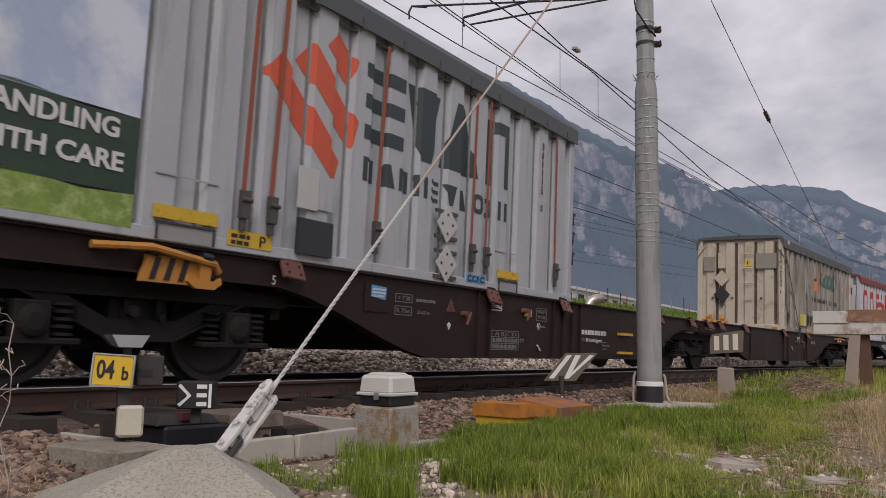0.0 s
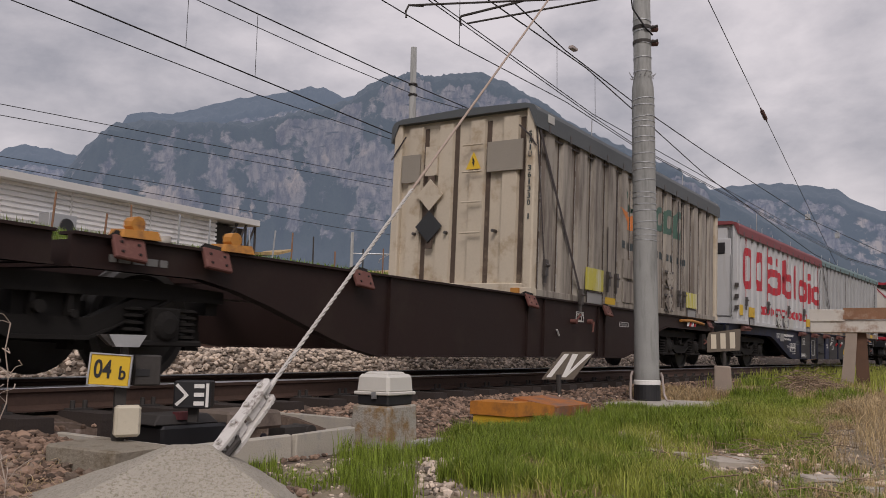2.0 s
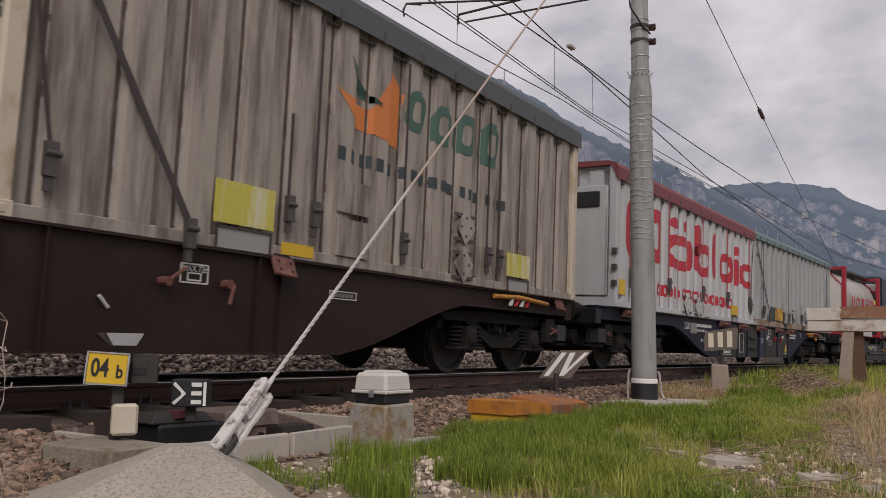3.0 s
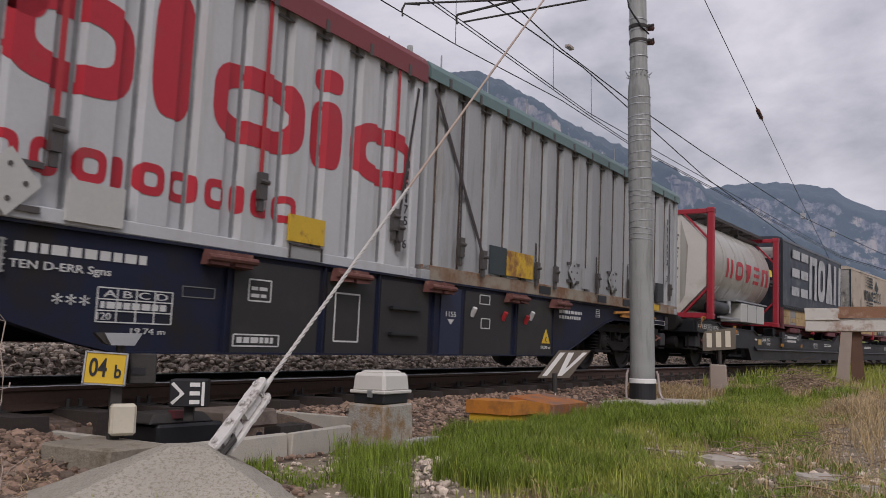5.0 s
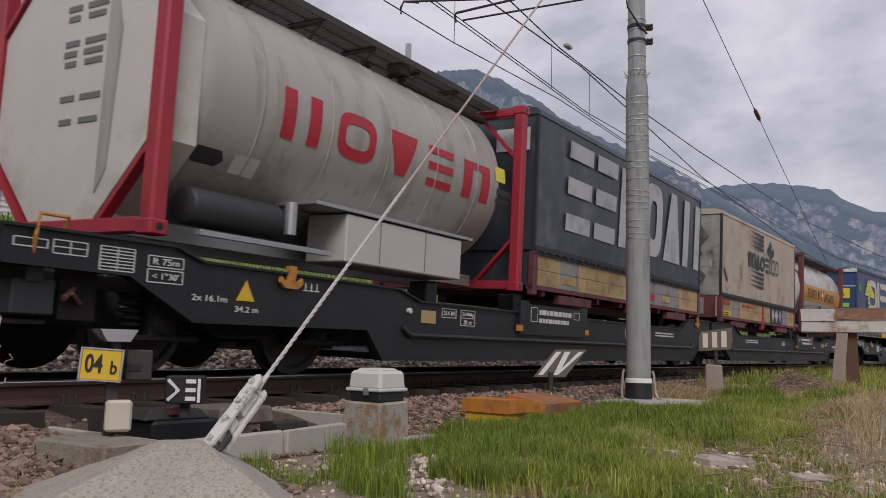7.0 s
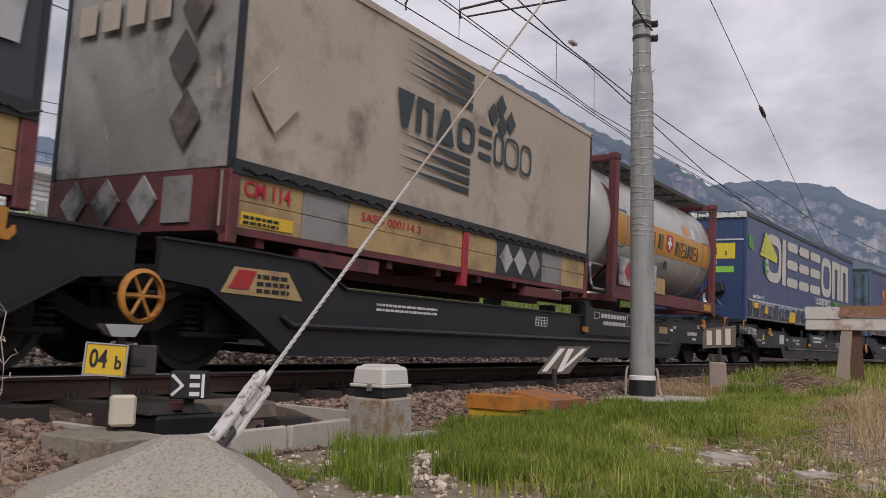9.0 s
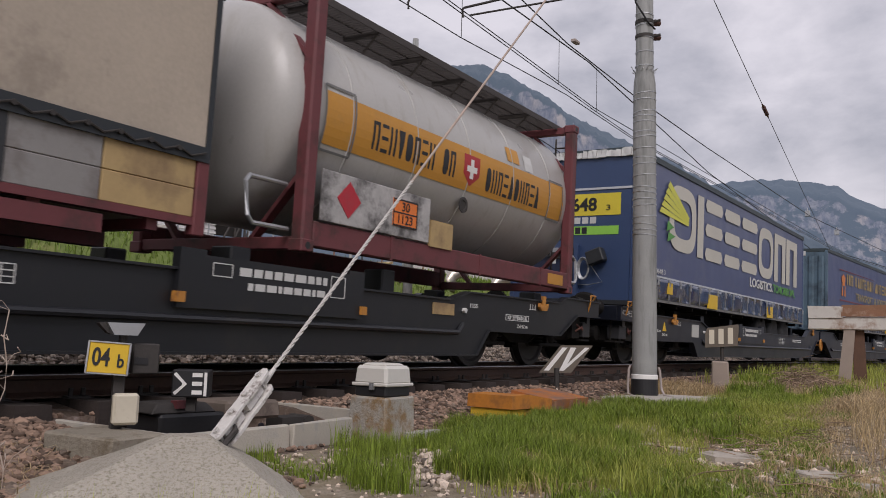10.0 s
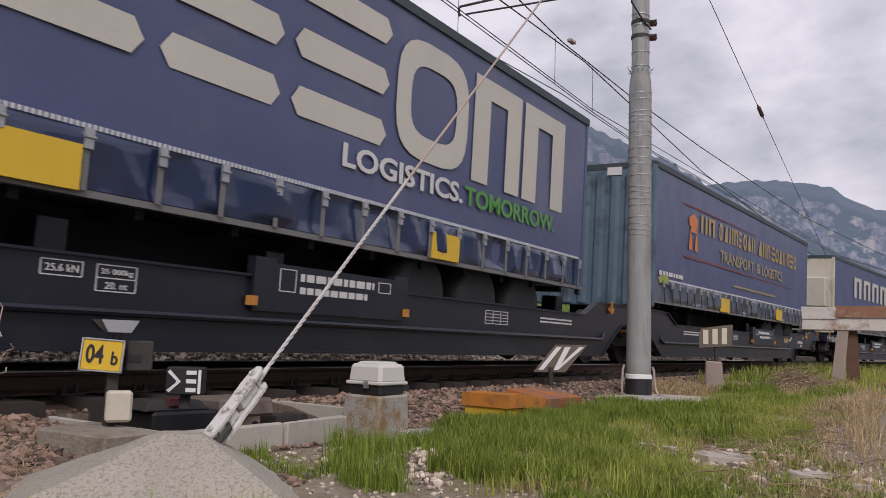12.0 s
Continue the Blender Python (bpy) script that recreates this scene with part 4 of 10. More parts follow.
paint("curtain_dark", (0.045, 0.053, 0.066), rough=0.4, stain=(0.13, 0.14, 0.145), stain_scale=1.0, stain_at=0.62)
paint("curtain_dusty", (0.455, 0.39, 0.315), rough=0.75, vary=0.22, stain=(0.22, 0.185, 0.15), stain_scale=1.1, stain_at=0.60, scale=0.9)
paint("curtain_end", (0.31, 0.30, 0.275), rough=0.65, vary=0.3, stain=(0.075, 0.075, 0.072), stain_scale=1.3, stain_at=0.58)
paint("curtain_blue", (0.074, 0.090, 0.185), rough=0.36, stain=(0.112, 0.122, 0.19), stain_scale=0.8, stain_at=0.6)
paint("skirt_blue", (0.020, 0.033, 0.085), rough=0.22, coat=0.5)
paint("front_blue", (0.045, 0.075, 0.165), rough=0.35, stain=(0.045, 0.07, 0.15), stain_scale=1.2, stain_at=0.6)
paint("front_teal", (0.095, 0.15, 0.195), rough=0.5, stain=(0.04, 0.06, 0.08), stain_scale=1.4, stain_at=0.55)
paint("front_cream", (0.50, 0.47, 0.38), rough=0.6, stain=(0.35, 0.31, 0.24), stain_scale=1.2, stain_at=0.55)
# the front wall's blue, darkened to paint the shade inside the coupling recess
paint("recess_blue", (0.014, 0.022, 0.055), rough=0.5)
paint("mark_faded", (0.46, 0.47, 0.48), rough=0.6, vary=0.2, stain=(0.30, 0.31, 0.32), stain_scale=2, stain_at=0.58)
paint("mark_mouldy", (0.085, 0.075, 0.068), rough=0.7, vary=0.3, scale=4, stain=(0.20, 0.15, 0.13), stain_scale=4, stain_at=0.6)
paint("mark_cream", (0.56, 0.54, 0.47), rough=0.5)
paint("mark_lime", (0.62, 0.62, 0.08), rough=0.5)
paint("mark_green", (0.09, 0.30, 0.06), rough=0.5)
paint("label_green", (0.30, 0.66, 0.09), rough=0.5)
paint("mark_gold", (0.41, 0.295, 0.11), rough=0.5)
paint("label_yellow", (0.74, 0.60, 0.05), rough=0.45)
paint("skirt_grey", (0.072, 0.085, 0.125), rough=0.3, coat=0.4, stain=(0.14, 0.15, 0.18), stain_scale=2.0, stain_at=0.55)
paint("mark_tan", (0.33, 0.27, 0.16), rough=0.5)
paint("mark_maroon", (0.20, 0.05, 0.06), rough=0.5)
paint("label_lime", (0.30, 0.36, 0.06), rough=0.5)
paint("seam_pale", (0.55, 0.57, 0.60), rough=0.6)
paint("tyre", (0.022, 0.022, 0.023), rough=0.85, grain=60, bump=0.4)
paint("lacing", (0.025, 0.03, 0.035), rough=0.6)


def frame_beams(c, L, mat, w=1.22, top=2.59, size=0.15, upper=True):
    for x in (0, L - size):
        for y in (-1, 1):
            bm = B()
            box(bm, x, x + size, min(y * w, y * (w - size)), max(y * w, y * (w - size)), 0.0, top)
            part("corner_post", bm, mat, c, bevel=0.02)
            for z in (0, top - 0.12):
                bm = B()
                box(bm, x - 0.012, x + size + 0.012, min(y * (w + 0.012), y * (w - size - 0.012)), max(y * (w + 0.012), y * (w - size - 0.012)), z, z + 0.12)
                part("corner_casting", bm, mat, c, bevel=0.012)
                bm = B()
                tube(bm, (x + 0.075, y * (w + 0.008), z + 0.06), (x + 0.075, y * (w + 0.0135), z + 0.06), 0.034, seg=10)
                part("casting_hole", bm, "black_paint", c)
        for z0, z1 in ((top - 0.13, top - 0.02), (0.02, 0.14)):
            bm = B()
            box(bm, x + 0.02, x + size - 0.02, -w + size, w - size, z0, z1)
            part("cross_beam", bm, mat, c, bevel=0.01)
        for y in (-1, 1):
            for zc, zs in ((top - 0.13, -1), (0.12, 1)):
                bm = B()
                y0, y1 = y * (w - size + 0.02), y * (w - 0.72)
                prism(bm, [(y0, zc + zs * 0.62), (y1, zc), (y1 + y * 0.055, zc), (y0, zc + zs * 0.56)], x + 0.02, x + 0.12, "x")
                part("gusset", bm, mat, c)


def walkway(c, x0, x1, z, y0=-0.45, y1=0.25):
    bm = B()
    n = int((x1 - x0) / 0.055)
    for i in range(n):
        x = x0 + i * 0.055
        box(bm, x, x + 0.012, y0, y1, z, z + 0.03)
    for k in range(6):
        y = y0 + (y1 - y0) * k / 5
        box(bm, x0, x1, y - 0.008, y + 0.008, z, z + 0.03)
    part("walkway", bm, "grating", c, "dark grating walkway")
    bm = B()
    for i in range(int((x1 - x0) / 0.9)):
        x = x0 + 0.3 + i * 0.9
        box(bm, x, x + 0.04, y0, y0 + 0.5, z - 0.05, z)
        tube(bm, (x + 0.02, y0 + 0.03, z - 0.03), (x + 0.02, y0 + 0.22, z - 0.22), 0.014, seg=6)
    part("walkway_bracket", bm, "grating", c)
    bm = B()
    box(bm, x0, x1, y0 - 0.012, y0 + 0.004, z - 0.025, z + 0.05)
    part("walkway_edge", bm, "grating", c)


def wrap(c, name, R, zc, polys, material, label="", off=0.006):
    """Paint that follows the round tank: polys in (x, height), cut into narrow rows."""
    bm = B()
    for poly in polys:
        zs = [p[1] for p in poly]
        lo, hi = min(zs), max(zs)
        n = max(1, int((hi - lo) / 0.08))
        for i in range(n):
            a, b = lo + (hi - lo) * i / n, lo + (hi - lo) * (i + 1) / n
            row = [(p[1], p[0]) for p in poly]
            row = clip_x(row, a, b)
            if len(row) < 3:
                continue
            vs = [bm.verts.new((x, -math.sqrt(max(0.01, (R + off) ** 2 - (z - zc) ** 2)), z)) for z, x in row]
            bm.faces.new(vs)
    return part(name, bm, material, c, label)


def wrap_shape(c, R, zc, polys, material, label="", off=0.006):
    for g in loose(polys):
        wrap(c, "painted_shape", R, zc, g, material, label, off)


def tank_body(c, L, R, zc, mat, x0=0.22, x1=None):
    x1 = x1 or L - 0.22
    bm = B()
    prof = [(x0, 0.02)]
    for i in range(1, 9):
        a = i / 8 * math.pi / 2
        prof.append((x0 + 0.42 * (1 - math.cos(a)), R * math.sin(a)))
    tail = [(x1 - (p[0] - x0), p[1]) for p in prof[::-1]]
    lathe(bm, prof + tail, "x", 56, Matrix.Translation((0, 0, zc)))
    part("tank_shell", bm, mat, c, smooth=True)
    bm = B()
    for i in range(1, 6):
        x = x0 + (x1 - x0) * i / 6
        lathe(bm, [(x - 0.012, R + 0.001), (x - 0.010, R + 0.008), (x + 0.010, R + 0.008), (x + 0.012, R + 0.001)], "x", 56, Matrix.Translation((0, 0, zc)))
    part("cladding_band", bm, mat, c, smooth=True)


def build_red_tank():
    L, s0, up = 6.15, 56.71, 1.1
    c = thing("tank_container", "beige tank container in a red steel frame", "tank container", "tank containers on the train")
    frame_beams(c, L, "frame_red")
    R, zc = 1.12, 1.40
    tank_body(c, L, R, zc, "tank_skin")
    # flat octagonal end cladding
    k = 0.62
    bm = B()
    prism(bm, [(-1.06, 0.16 + k), (-1.06 + k, 0.14), (1.06 - k, 0.14), (1.06, 0.16 + k), (1.06, 2.45 - k), (1.06 - k, 2.46), (-1.06 + k, 2.46), (-1.06, 2.45 - k)], 0.05, 0.5, "x")
    part("end_cladding", bm, "tank_end", c, "smooth cream end cladding", bevel=0.02)
    bm = B()
    prism(bm, [(-0.56, 0.55), (-0.44, 0.35), (-0.44, 2.35), (-0.62, 1.7)], 0.038, 0.052, "x")
    part("end_crease", bm, "tank_skin", c)
    for z, n in ((1.85, 2), (1.45, 3), (1.15, 1), (0.95, 1)):
        for y0, y1 in ((-0.05, 0.15), (-0.4, -0.12)):
            r = random.Random(int(z * 100))
            bm = B()
            for i in range(n):
                box(bm, 0.042, 0.05, y0 + r.uniform(0, 0.03), y1 - r.uniform(0, 0.03), z + i * 0.09, z + i * 0.09 + 0.05)
            part("writing", bm, "mark_grey", c)
    bm = B()
    prism(bm, [(0.02, 2.32), (0.06, 2.27), (0.3, 2.27), (0.34, 2.32), (0.3, 2.37), (0.06, 2.37)], 0.042, 0.05, "x")
    part("end_badge", bm, "plate_black", c)
    for x0, x1, kd in ((1.12, 1.64, "pillars"), (1.9, 2.52, "ring"), (2.74, 3.30, "wedge"), (3.54, 4.08, "bars"), (4.34, 5.0, "arch")):
        wrap_shape(c, R, zc, block(x0, x1, 1.08, 1.55, 0.0, kd), "mark_red", "red painted shape")
    wrap(c, "maker_badge", R, zc, [[(0.24, 0.76), (0.30, 0.70), (0.56, 0.70), (0.62, 0.76), (0.56, 0.83), (0.30, 0.83)]], "plate_black")
    wrap(c, "label", R, zc, [[(0.72, 0.68), (1.02, 0.68), (1.02, 0.84), (0.72, 0.84)]], "mark_white")
    wrap(c, "label", R, zc, [[(5.2, 1.25), (5.6, 1.25), (5.6, 1.33), (5.2, 1.33)], [(5.2, 1.15), (5.6, 1.15), (5.6, 1.2), (5.2, 1.2)]], "plate_black")
    wrap(c, "label", R, zc, [[(5.15, 1.42), (5.42, 1.42), (5.42, 1.62), (5.15, 1.62)]], "label_yellow")
    walkway(c, 0.15, 6.05, 2.56, -0.78, 0.30)
    bm = B()
    for x in (1.2, 3.3, 4.3):
        tube(bm, (x, -0.2, 2.5), (x, -0.2, 2.62), 0.12, seg=12)
    tube(bm, (3.6, -0.62, 2.40), (5.6, -0.62, 2.40), 0.06, seg=10)
    box(bm, 3.45, 3.65, -0.7, -0.5, 2.44, 2.58)
    part("valve_gear", bm, "grating", c)
    # heating tube, side box and rails under the tank
    bm = B()
    lathe(bm, [(0.15, 0.14), (0.17, 0.16), (1.15, 0.16), (1.17, 0.14)], "x", 20, Matrix.Translation((0, -1.02, 0.30)))
    part("heater_drum", bm, "plate_black", c, "black drum", smooth=True)
    bm = B()
    tube(bm, (1.32, -1.1, 0.2), (1.32, -1.1, 0.5), 0.06, seg=12)
    part("valve", bm, "galvanised", c)
    bm = B()
    box(bm, 2.0, 4.20, -1.22, -0.7, 0.02, 0.50)
    part("side_box", bm, "plate_pale", c, "white side cabinet", bevel=0.015)
    bm = B()
    prism(bm, [(1.5, 0.52), (4.42, 0.52), (4.42, 0.555), (1.5, 0.555)], -1.24, -0.68)
    part("cabinet_roof", bm, "galvanised", c)
    for x in (2.55, 3.4):
        bm = B()
        box(bm, x, x + 0.012, -1.225, -1.218, 0.05, 0.49)
        part("door_gap", bm, "mark_grey", c)
    bm = B()
    box(bm, 0.45, 2.05, -1.25, -1.19, 0.05, 0.095)
    box(bm, 0.15, 5.95, -0.5, -0.38, 0.05, 0.2)
    box(bm, 0.15, 5.95, 0.38, 0.5, 0.05, 0.2)
    part("longitudinal_rail", bm, "galvanised", c)
    rides(c, s0 + L / 2, up)
    fitted = ("painted_shape", "maker_badge", "label", "valve_gear", "heater_drum", "valve", "side_box", "cabinet_roof", "door_gap")
    for ch in c.children:
        ch.location.x -= L / 2 - (0.30 if ch.name.split(".")[0] in fitted else 0.0)


def build_orange_tank():
    L, s0, up = 6.0, 81.52, 1.1
    c = thing("tank_container", "grey tank container with an orange band in a maroon frame", "tank container", "tank containers on the train")
    frame_beams(c, L, "frame_maroon")
    R, zc = 1.13, 1.42
    tank_body(c, L, R, zc, "tank_grey", -0.42, L + 0.42)
    wrap(c, "painted_band", R, zc, [[(0.30, 1.08), (5.75, 1.08), (5.75, 1.60), (0.30, 1.60)]], "band_orange", "orange band")
    x = 1.05
    for i in range(11):
        w = 0.115
        if i != 8:
            wrap_shape(c, R, zc, block(x, x + w, 1.18, 1.48, 0.0, ("arch", "bars", "pillars", "wedge", "ring")[i % 5]), "black_paint", "black painted shape", 0.009)
        x += 0.15
    x = 3.42
    for i in range(10):
        wrap_shape(c, R, zc, block(x, x + 0.115, 1.15, 1.45, 0.0, ("ring", "pillars", "arch", "bars", "peak")[i % 5]), "black_paint", "black painted shape", 0.009)
        x += 0.155
    wrap(c, "shield", R, zc, [[(2.86, 1.52), (2.86, 1.28), (3.05, 1.14), (3.24, 1.28), (3.24, 1.52)]], "red_paint", "red shield", 0.009)
    wrap(c, "cross", R, zc, [[(2.93, 1.31), (3.17, 1.31), (3.17, 1.385), (2.93, 1.385)], [(3.01, 1.23), (3.09, 1.23), (3.09, 1.47), (3.01, 1.47)]], "white_paint", "white cross", 0.012)
    for poly in ([(0.3, 1.02), (0.75, 1.02), (0.75, 1.66), (0.3, 1.66)], [(5.25, 1.05), (5.7, 1.05), (5.7, 1.62), (5.25, 1.62)]):
        for a, b in zip(poly, poly[1:] + poly[:1]):
            if a[0] == b[0]:
                wrap(c, "panel_edge", R, zc, [[(a[0] - 0.012, min(a[1], b[1])), (a[0] + 0.012, min(a[1], b[1])), (a[0] + 0.012, max(a[1], b[1])), (a[0] - 0.012, max(a[1], b[1]))]], "mark_grey", off=0.014)
            else:
                wrap(c, "panel_edge", R, zc, [[(min(a[0], b[0]), a[1] - 0.012), (max(a[0], b[0]), a[1] - 0.012), (max(a[0], b[0]), a[1] + 0.012), (min(a[0], b[0]), a[1] + 0.012)]], "mark_grey", off=0.014)
    wrap(c, "label", R, zc, [[(4.0, 1.66), (4.35, 1.66), (4.35, 1.86), (4.0, 1.86)]], "band_orange")
    wrap(c, "label", R, zc, [[(4.5, 1.62), (4.75, 1.62), (4.75, 1.84), (4.5, 1.84)]], "mark_white")
    bm = B()
    lathe(bm, [(-1.06, 0.10), (-1.07, 0.10), (-1.07, 0.06), (-1.05, 0.05)], "y", 18, Matrix.Translation((3.0, 0, 0.90)))
    part("hose_port", bm, "steel_dark", c)
    walkway(c, 0.1, 6.35, 2.56, -0.92, 0.3)
    for y in (-1, 1):
        bm = B()
        box(bm, 0.15, L - 0.15, min(y * 1.22, y * 1.08), max(y * 1.22, y * 1.08), 0.06, 0.30)
        part("bottom_rail", bm, "frame_maroon", c, bevel=0.012)
        for x in (1.35, 3.2, 4.9):
            bm = B()
            box(bm, x, x + 0.04, min(y * 1.225, y * 1.2), max(y * 1.225, y * 1.2), 0.05, 0.31)
            part("web_plate", bm, "frame_maroon", c)
    # plates with the hazard number
    bm = B()
    box(bm, 0.20, 2.02, -1.245, -1.225, 0.31, 0.80)
    part("placard_board", bm, "board_scuffed", c, "scuffed grey placard board", bevel=0.006)
    bm = B()
    box(bm, -0.43, -0.415, -0.02, 0.50, 0.52, 1.06)
    part("document_plate", bm, "board_grey", c, "dull brown plate on the tank end")
    bm = B()
    box(bm, 1.32, 1.76, -1.252, -1.245, 0.42, 0.71)
    part("hazard_plate", bm, "hazard_orange", c, "orange hazard plate")
    bm = B()
    for z0, z1 in ((0.42, 0.435), (0.56, 0.572), (0.695, 0.71)):
        box(bm, 1.32, 1.76, -1.257, -1.252, z0, z1)
    for x in (1.32, 1.748):
        box(bm, x, x + 0.012, -1.257, -1.252, 0.42, 0.71)
    part("plate_rule", bm, "black_paint", c)
    words("30", 0.14, 0.095, Matrix.Translation((1.54, -1.256, 0.635)), "black_paint", c, "numerals")
    words("1123", 0.26, 0.095, Matrix.Translation((1.54, -1.256, 0.498)), "black_paint", c, "numerals")
    bm = B()
    prism(bm, [(0.42, 0.56), (0.60, 0.38), (0.78, 0.56), (0.60, 0.74)], -1.252, -1.246)
    part("flame_placard", bm, "mark_red", c, "red diamond placard")
    bm = B()
    box(bm, 2.06, 2.52, -1.24, -1.2, 0.28, 0.58)
    part("document_box", bm, "board_tan", c)
    bm = B()
    box(bm, 5.15, 5.65, -1.226, -1.22, 0.10, 0.25)
    part("label", bm, "band_orange", c)
    # bent hand rail and ladder at the ends
    for x, sgn in ((-0.02, -1), (L + 0.02, 1)):
        bm = B()
        pipe(bm, [(x, -1.0, 0.62), (x + sgn * 0.46, -1.0, 0.62), (x + sgn * 0.52, -1.02, 0.56), (x + sgn * 0.50, -1.05, 0.26), (x + sgn * 0.44, -1.05, 0.20), (x, -1.05, 0.20)], 0.024, 8)
        part("hand_rail", bm, "galvanised", c)
    bm = B()
    for y in (-0.98, -0.62):
        tube(bm, (L + 0.5, y, 0.1), (L + 0.5, y, 2.55), 0.016, seg=6)
    for i in range(8):
        tube(bm, (L + 0.5, -0.98, 0.3 + i * 0.3), (L + 0.5, -0.62, 0.3 + i * 0.3), 0.014, seg=6)
    part("ladder", bm, "grating", c)
    bm = B()
    prism(bm, [(-0.35, 1.35), (-0.05, 1.35), (-0.2, 1.63)], -0.428, -0.40, "x")
    part("warning_triangle", bm, "hazard_orange", c, "orange warning triangle")
    rides(c, s0 + L / 2, up)
    for ch in c.children:
        ch.location.x -= L / 2


build_red_tank()
build_orange_tank()


# ---- curtain-sided swap bodies and trailers ----
def sheet(bm, x0, x1, z0, z1, y, sag=0.02, nx=60, nz=14, seed=0):
    """A tarpaulin side with soft folds."""
    g = []
    for i in range(nx + 1):
        row = []
        for j in range(nz + 1):
            x, z = x0 + (x1 - x0) * i / nx, z0 + (z1 - z0) * j / nz
            e = min(1, 6 * j / nz, 6 * (1 - j / nz)) * min(1, 12 * i / nx, 12 * (1 - i / nx))
            crease = 1 - 2 * abs(noise.noise(Vector((x * 1.5 + z * 0.8, z * 0.5 - x * 0.2, seed + 7)))) ** 0.6
            d = sag * e * (noise.noise(Vector((x * 0.9, z * 0.7, seed))) + 0.45 * noise.noise(Vector((x * 3.1, z * 1.1, seed + 3))) + 0.35 * crease)
            row.append(bm.verts.new((x, y + d * (1 if y > 0 else -1), z)))
        g.append(row)
    for u, v in zip(g, g[1:]):
        for j in range(nz):
            bm.faces.new((u[j], v[j], v[j + 1], u[j + 1]))


def swap_body(label, L, s0, skin, end_skin, H=2.66, up=1.1, seed=0):
    c = thing("swap_body", label, "swap body", "swap bodies on the train")
    w = 1.25
    bm = B()
    box(bm, 0.04, L - 0.04, -w + 0.04, w - 0.04, 0.12, H - 0.05)
    part("load_space", bm, skin, c)
    for y in (-w, w):
        bm = B()
        sheet(bm, 0.05, L - 0.05, 0.62, H - 0.04, y, 0.016, 130, 26, seed)
        part("curtain", bm, skin, c, smooth=True)
    for x in (0.0, L):
        bm = B()
        sheet(bm, -w + 0.05, w - 0.05, 0.62, H - 0.02, 0.01, 0.06, 50, 26, seed + 5)
        bmesh.ops.transform(bm, matrix=Matrix.Translation((x, 0, 0)) @ Matrix.Rotation(radians(90 if x else -90), 4, "Z"), verts=bm.verts)
        part("end_sheet", bm, end_skin, c, smooth=True)
    bm = B()
    prism(bm, [(-w - 0.015, H - 0.09), (-w, H - 0.01), (-w + 0.15, H + 0.04), (0, H + 0.06), (w - 0.15, H + 0.04), (w, H - 0.01), (w + 0.015, H - 0.09)], -0.02, L + 0.02, "x")
    part("roof_sheet", bm, skin, c)
    # drop boards between red stakes
    edges = [0.12, 0.90, 1.56, 3.70, 3.98, 4.52, 5.85, 6.55, L - 0.12]
    kinds = ["board_tan", "board_grey", "board_tan", "board_tan", "board_tan", "board_grey", "board_grey", "board_tan"]
    for y in (-1, 1):
        for (a, b), kd in zip(zip(edges, edges[1:]), kinds):
            for k in range(2):
                bm = B()
                z0 = 0.12 + k * 0.225
                box(bm, a + 0.006, b - 0.006, min(y * w, y * (w - 0.03)), max(y * w, y * (w - 0.03)), z0, z0 + 0.222)
                part("drop_board", bm, kd, c, bevel=0.006)
        for a in (0.0, 3.70, L - 0.12):
            bm = B()
            box(bm, a, a + 0.12, min(y * (w + 0.02), y * (w - 0.08)), max(y * (w + 0.02), y * (w - 0.08)), -0.02 if a != 3.7 else -0.1, 0.60)
            part("stake", bm, "frame_maroon" if a != 3.7 else "frame_red", c, bevel=0.01)
        bm = B()
        box(bm, 0, L, min(y * (w + 0.006), y * (w - 0.1)), max(y * (w + 0.006), y * (w - 0.1)), 0.06, 0.12)
        part("side_rail", bm, "frame_maroon", c)
    # lacing strip
    bm = B()
    prism(bm, [(0.02, 0.56), (L - 0.02, 0.56), (L - 0.02, 0.68), (0.02, 0.68)], -w - 0.03, -w - 0.012)
    part("lacing_strip", bm, "lacing", c, "dark lacing strip")
    bm = B()
    n = int(L / 0.26)
    for i in range(n):
        x = 0.14 + i * 0.26
        tube(bm, (x, -w - 0.055, 0.62), (x, -w - 0.03, 0.62), 0.022, seg=6)
        tube(bm, (x, -w - 0.045, 0.63), (x + 0.13, -w - 0.038, 0.585), 0.009, seg=5)
        tube(bm, (x + 0.13, -w - 0.038, 0.585), (x + 0.26, -w - 0.045, 0.63), 0.009, seg=5)
    part("lacing_rope", bm, "steel_dark", c)
    bm = B()
    for z0, z1 in ((-0.14, 0.06),):
        box(bm, 0.4, L - 0.4, -0.6, -0.45, z0, z1)
        box(bm, 0.4, L - 0.4, 0.45, 0.6, z0, z1)
        for i in range(8):
            x = 0.4 + i * (L - 0.9) / 7
            box(bm, x, x + 0.1, -1.2, 1.2, -0.02, 0.06)
    part("floor_frame", bm, "frame_maroon", c)
    bm = B()
    box(bm, 0.9, 2.1, -1.24, -1.14, -0.1, 0.03)
    part("grapple_edge", bm, "frame_maroon", c)
    bm = B()
    box(bm, L - 2.1, L - 0.9, -1.24, -1.14, -0.1, 0.03)
    part("grapple_edge", bm, "frame_maroon", c)
    for y in (-1, 1):
        for x in (0.0, L - 0.05):
            bm = B()
            box(bm, x, x + 0.05, min(y * (w + 0.012), y * (w - 0.04)), max(y * (w + 0.012), y * (w - 0.04)), 0.6, H - 0.04)
            part("corner_edge", bm, "lacing", c)
    rides(c, s0 + L / 2, up)
    return c


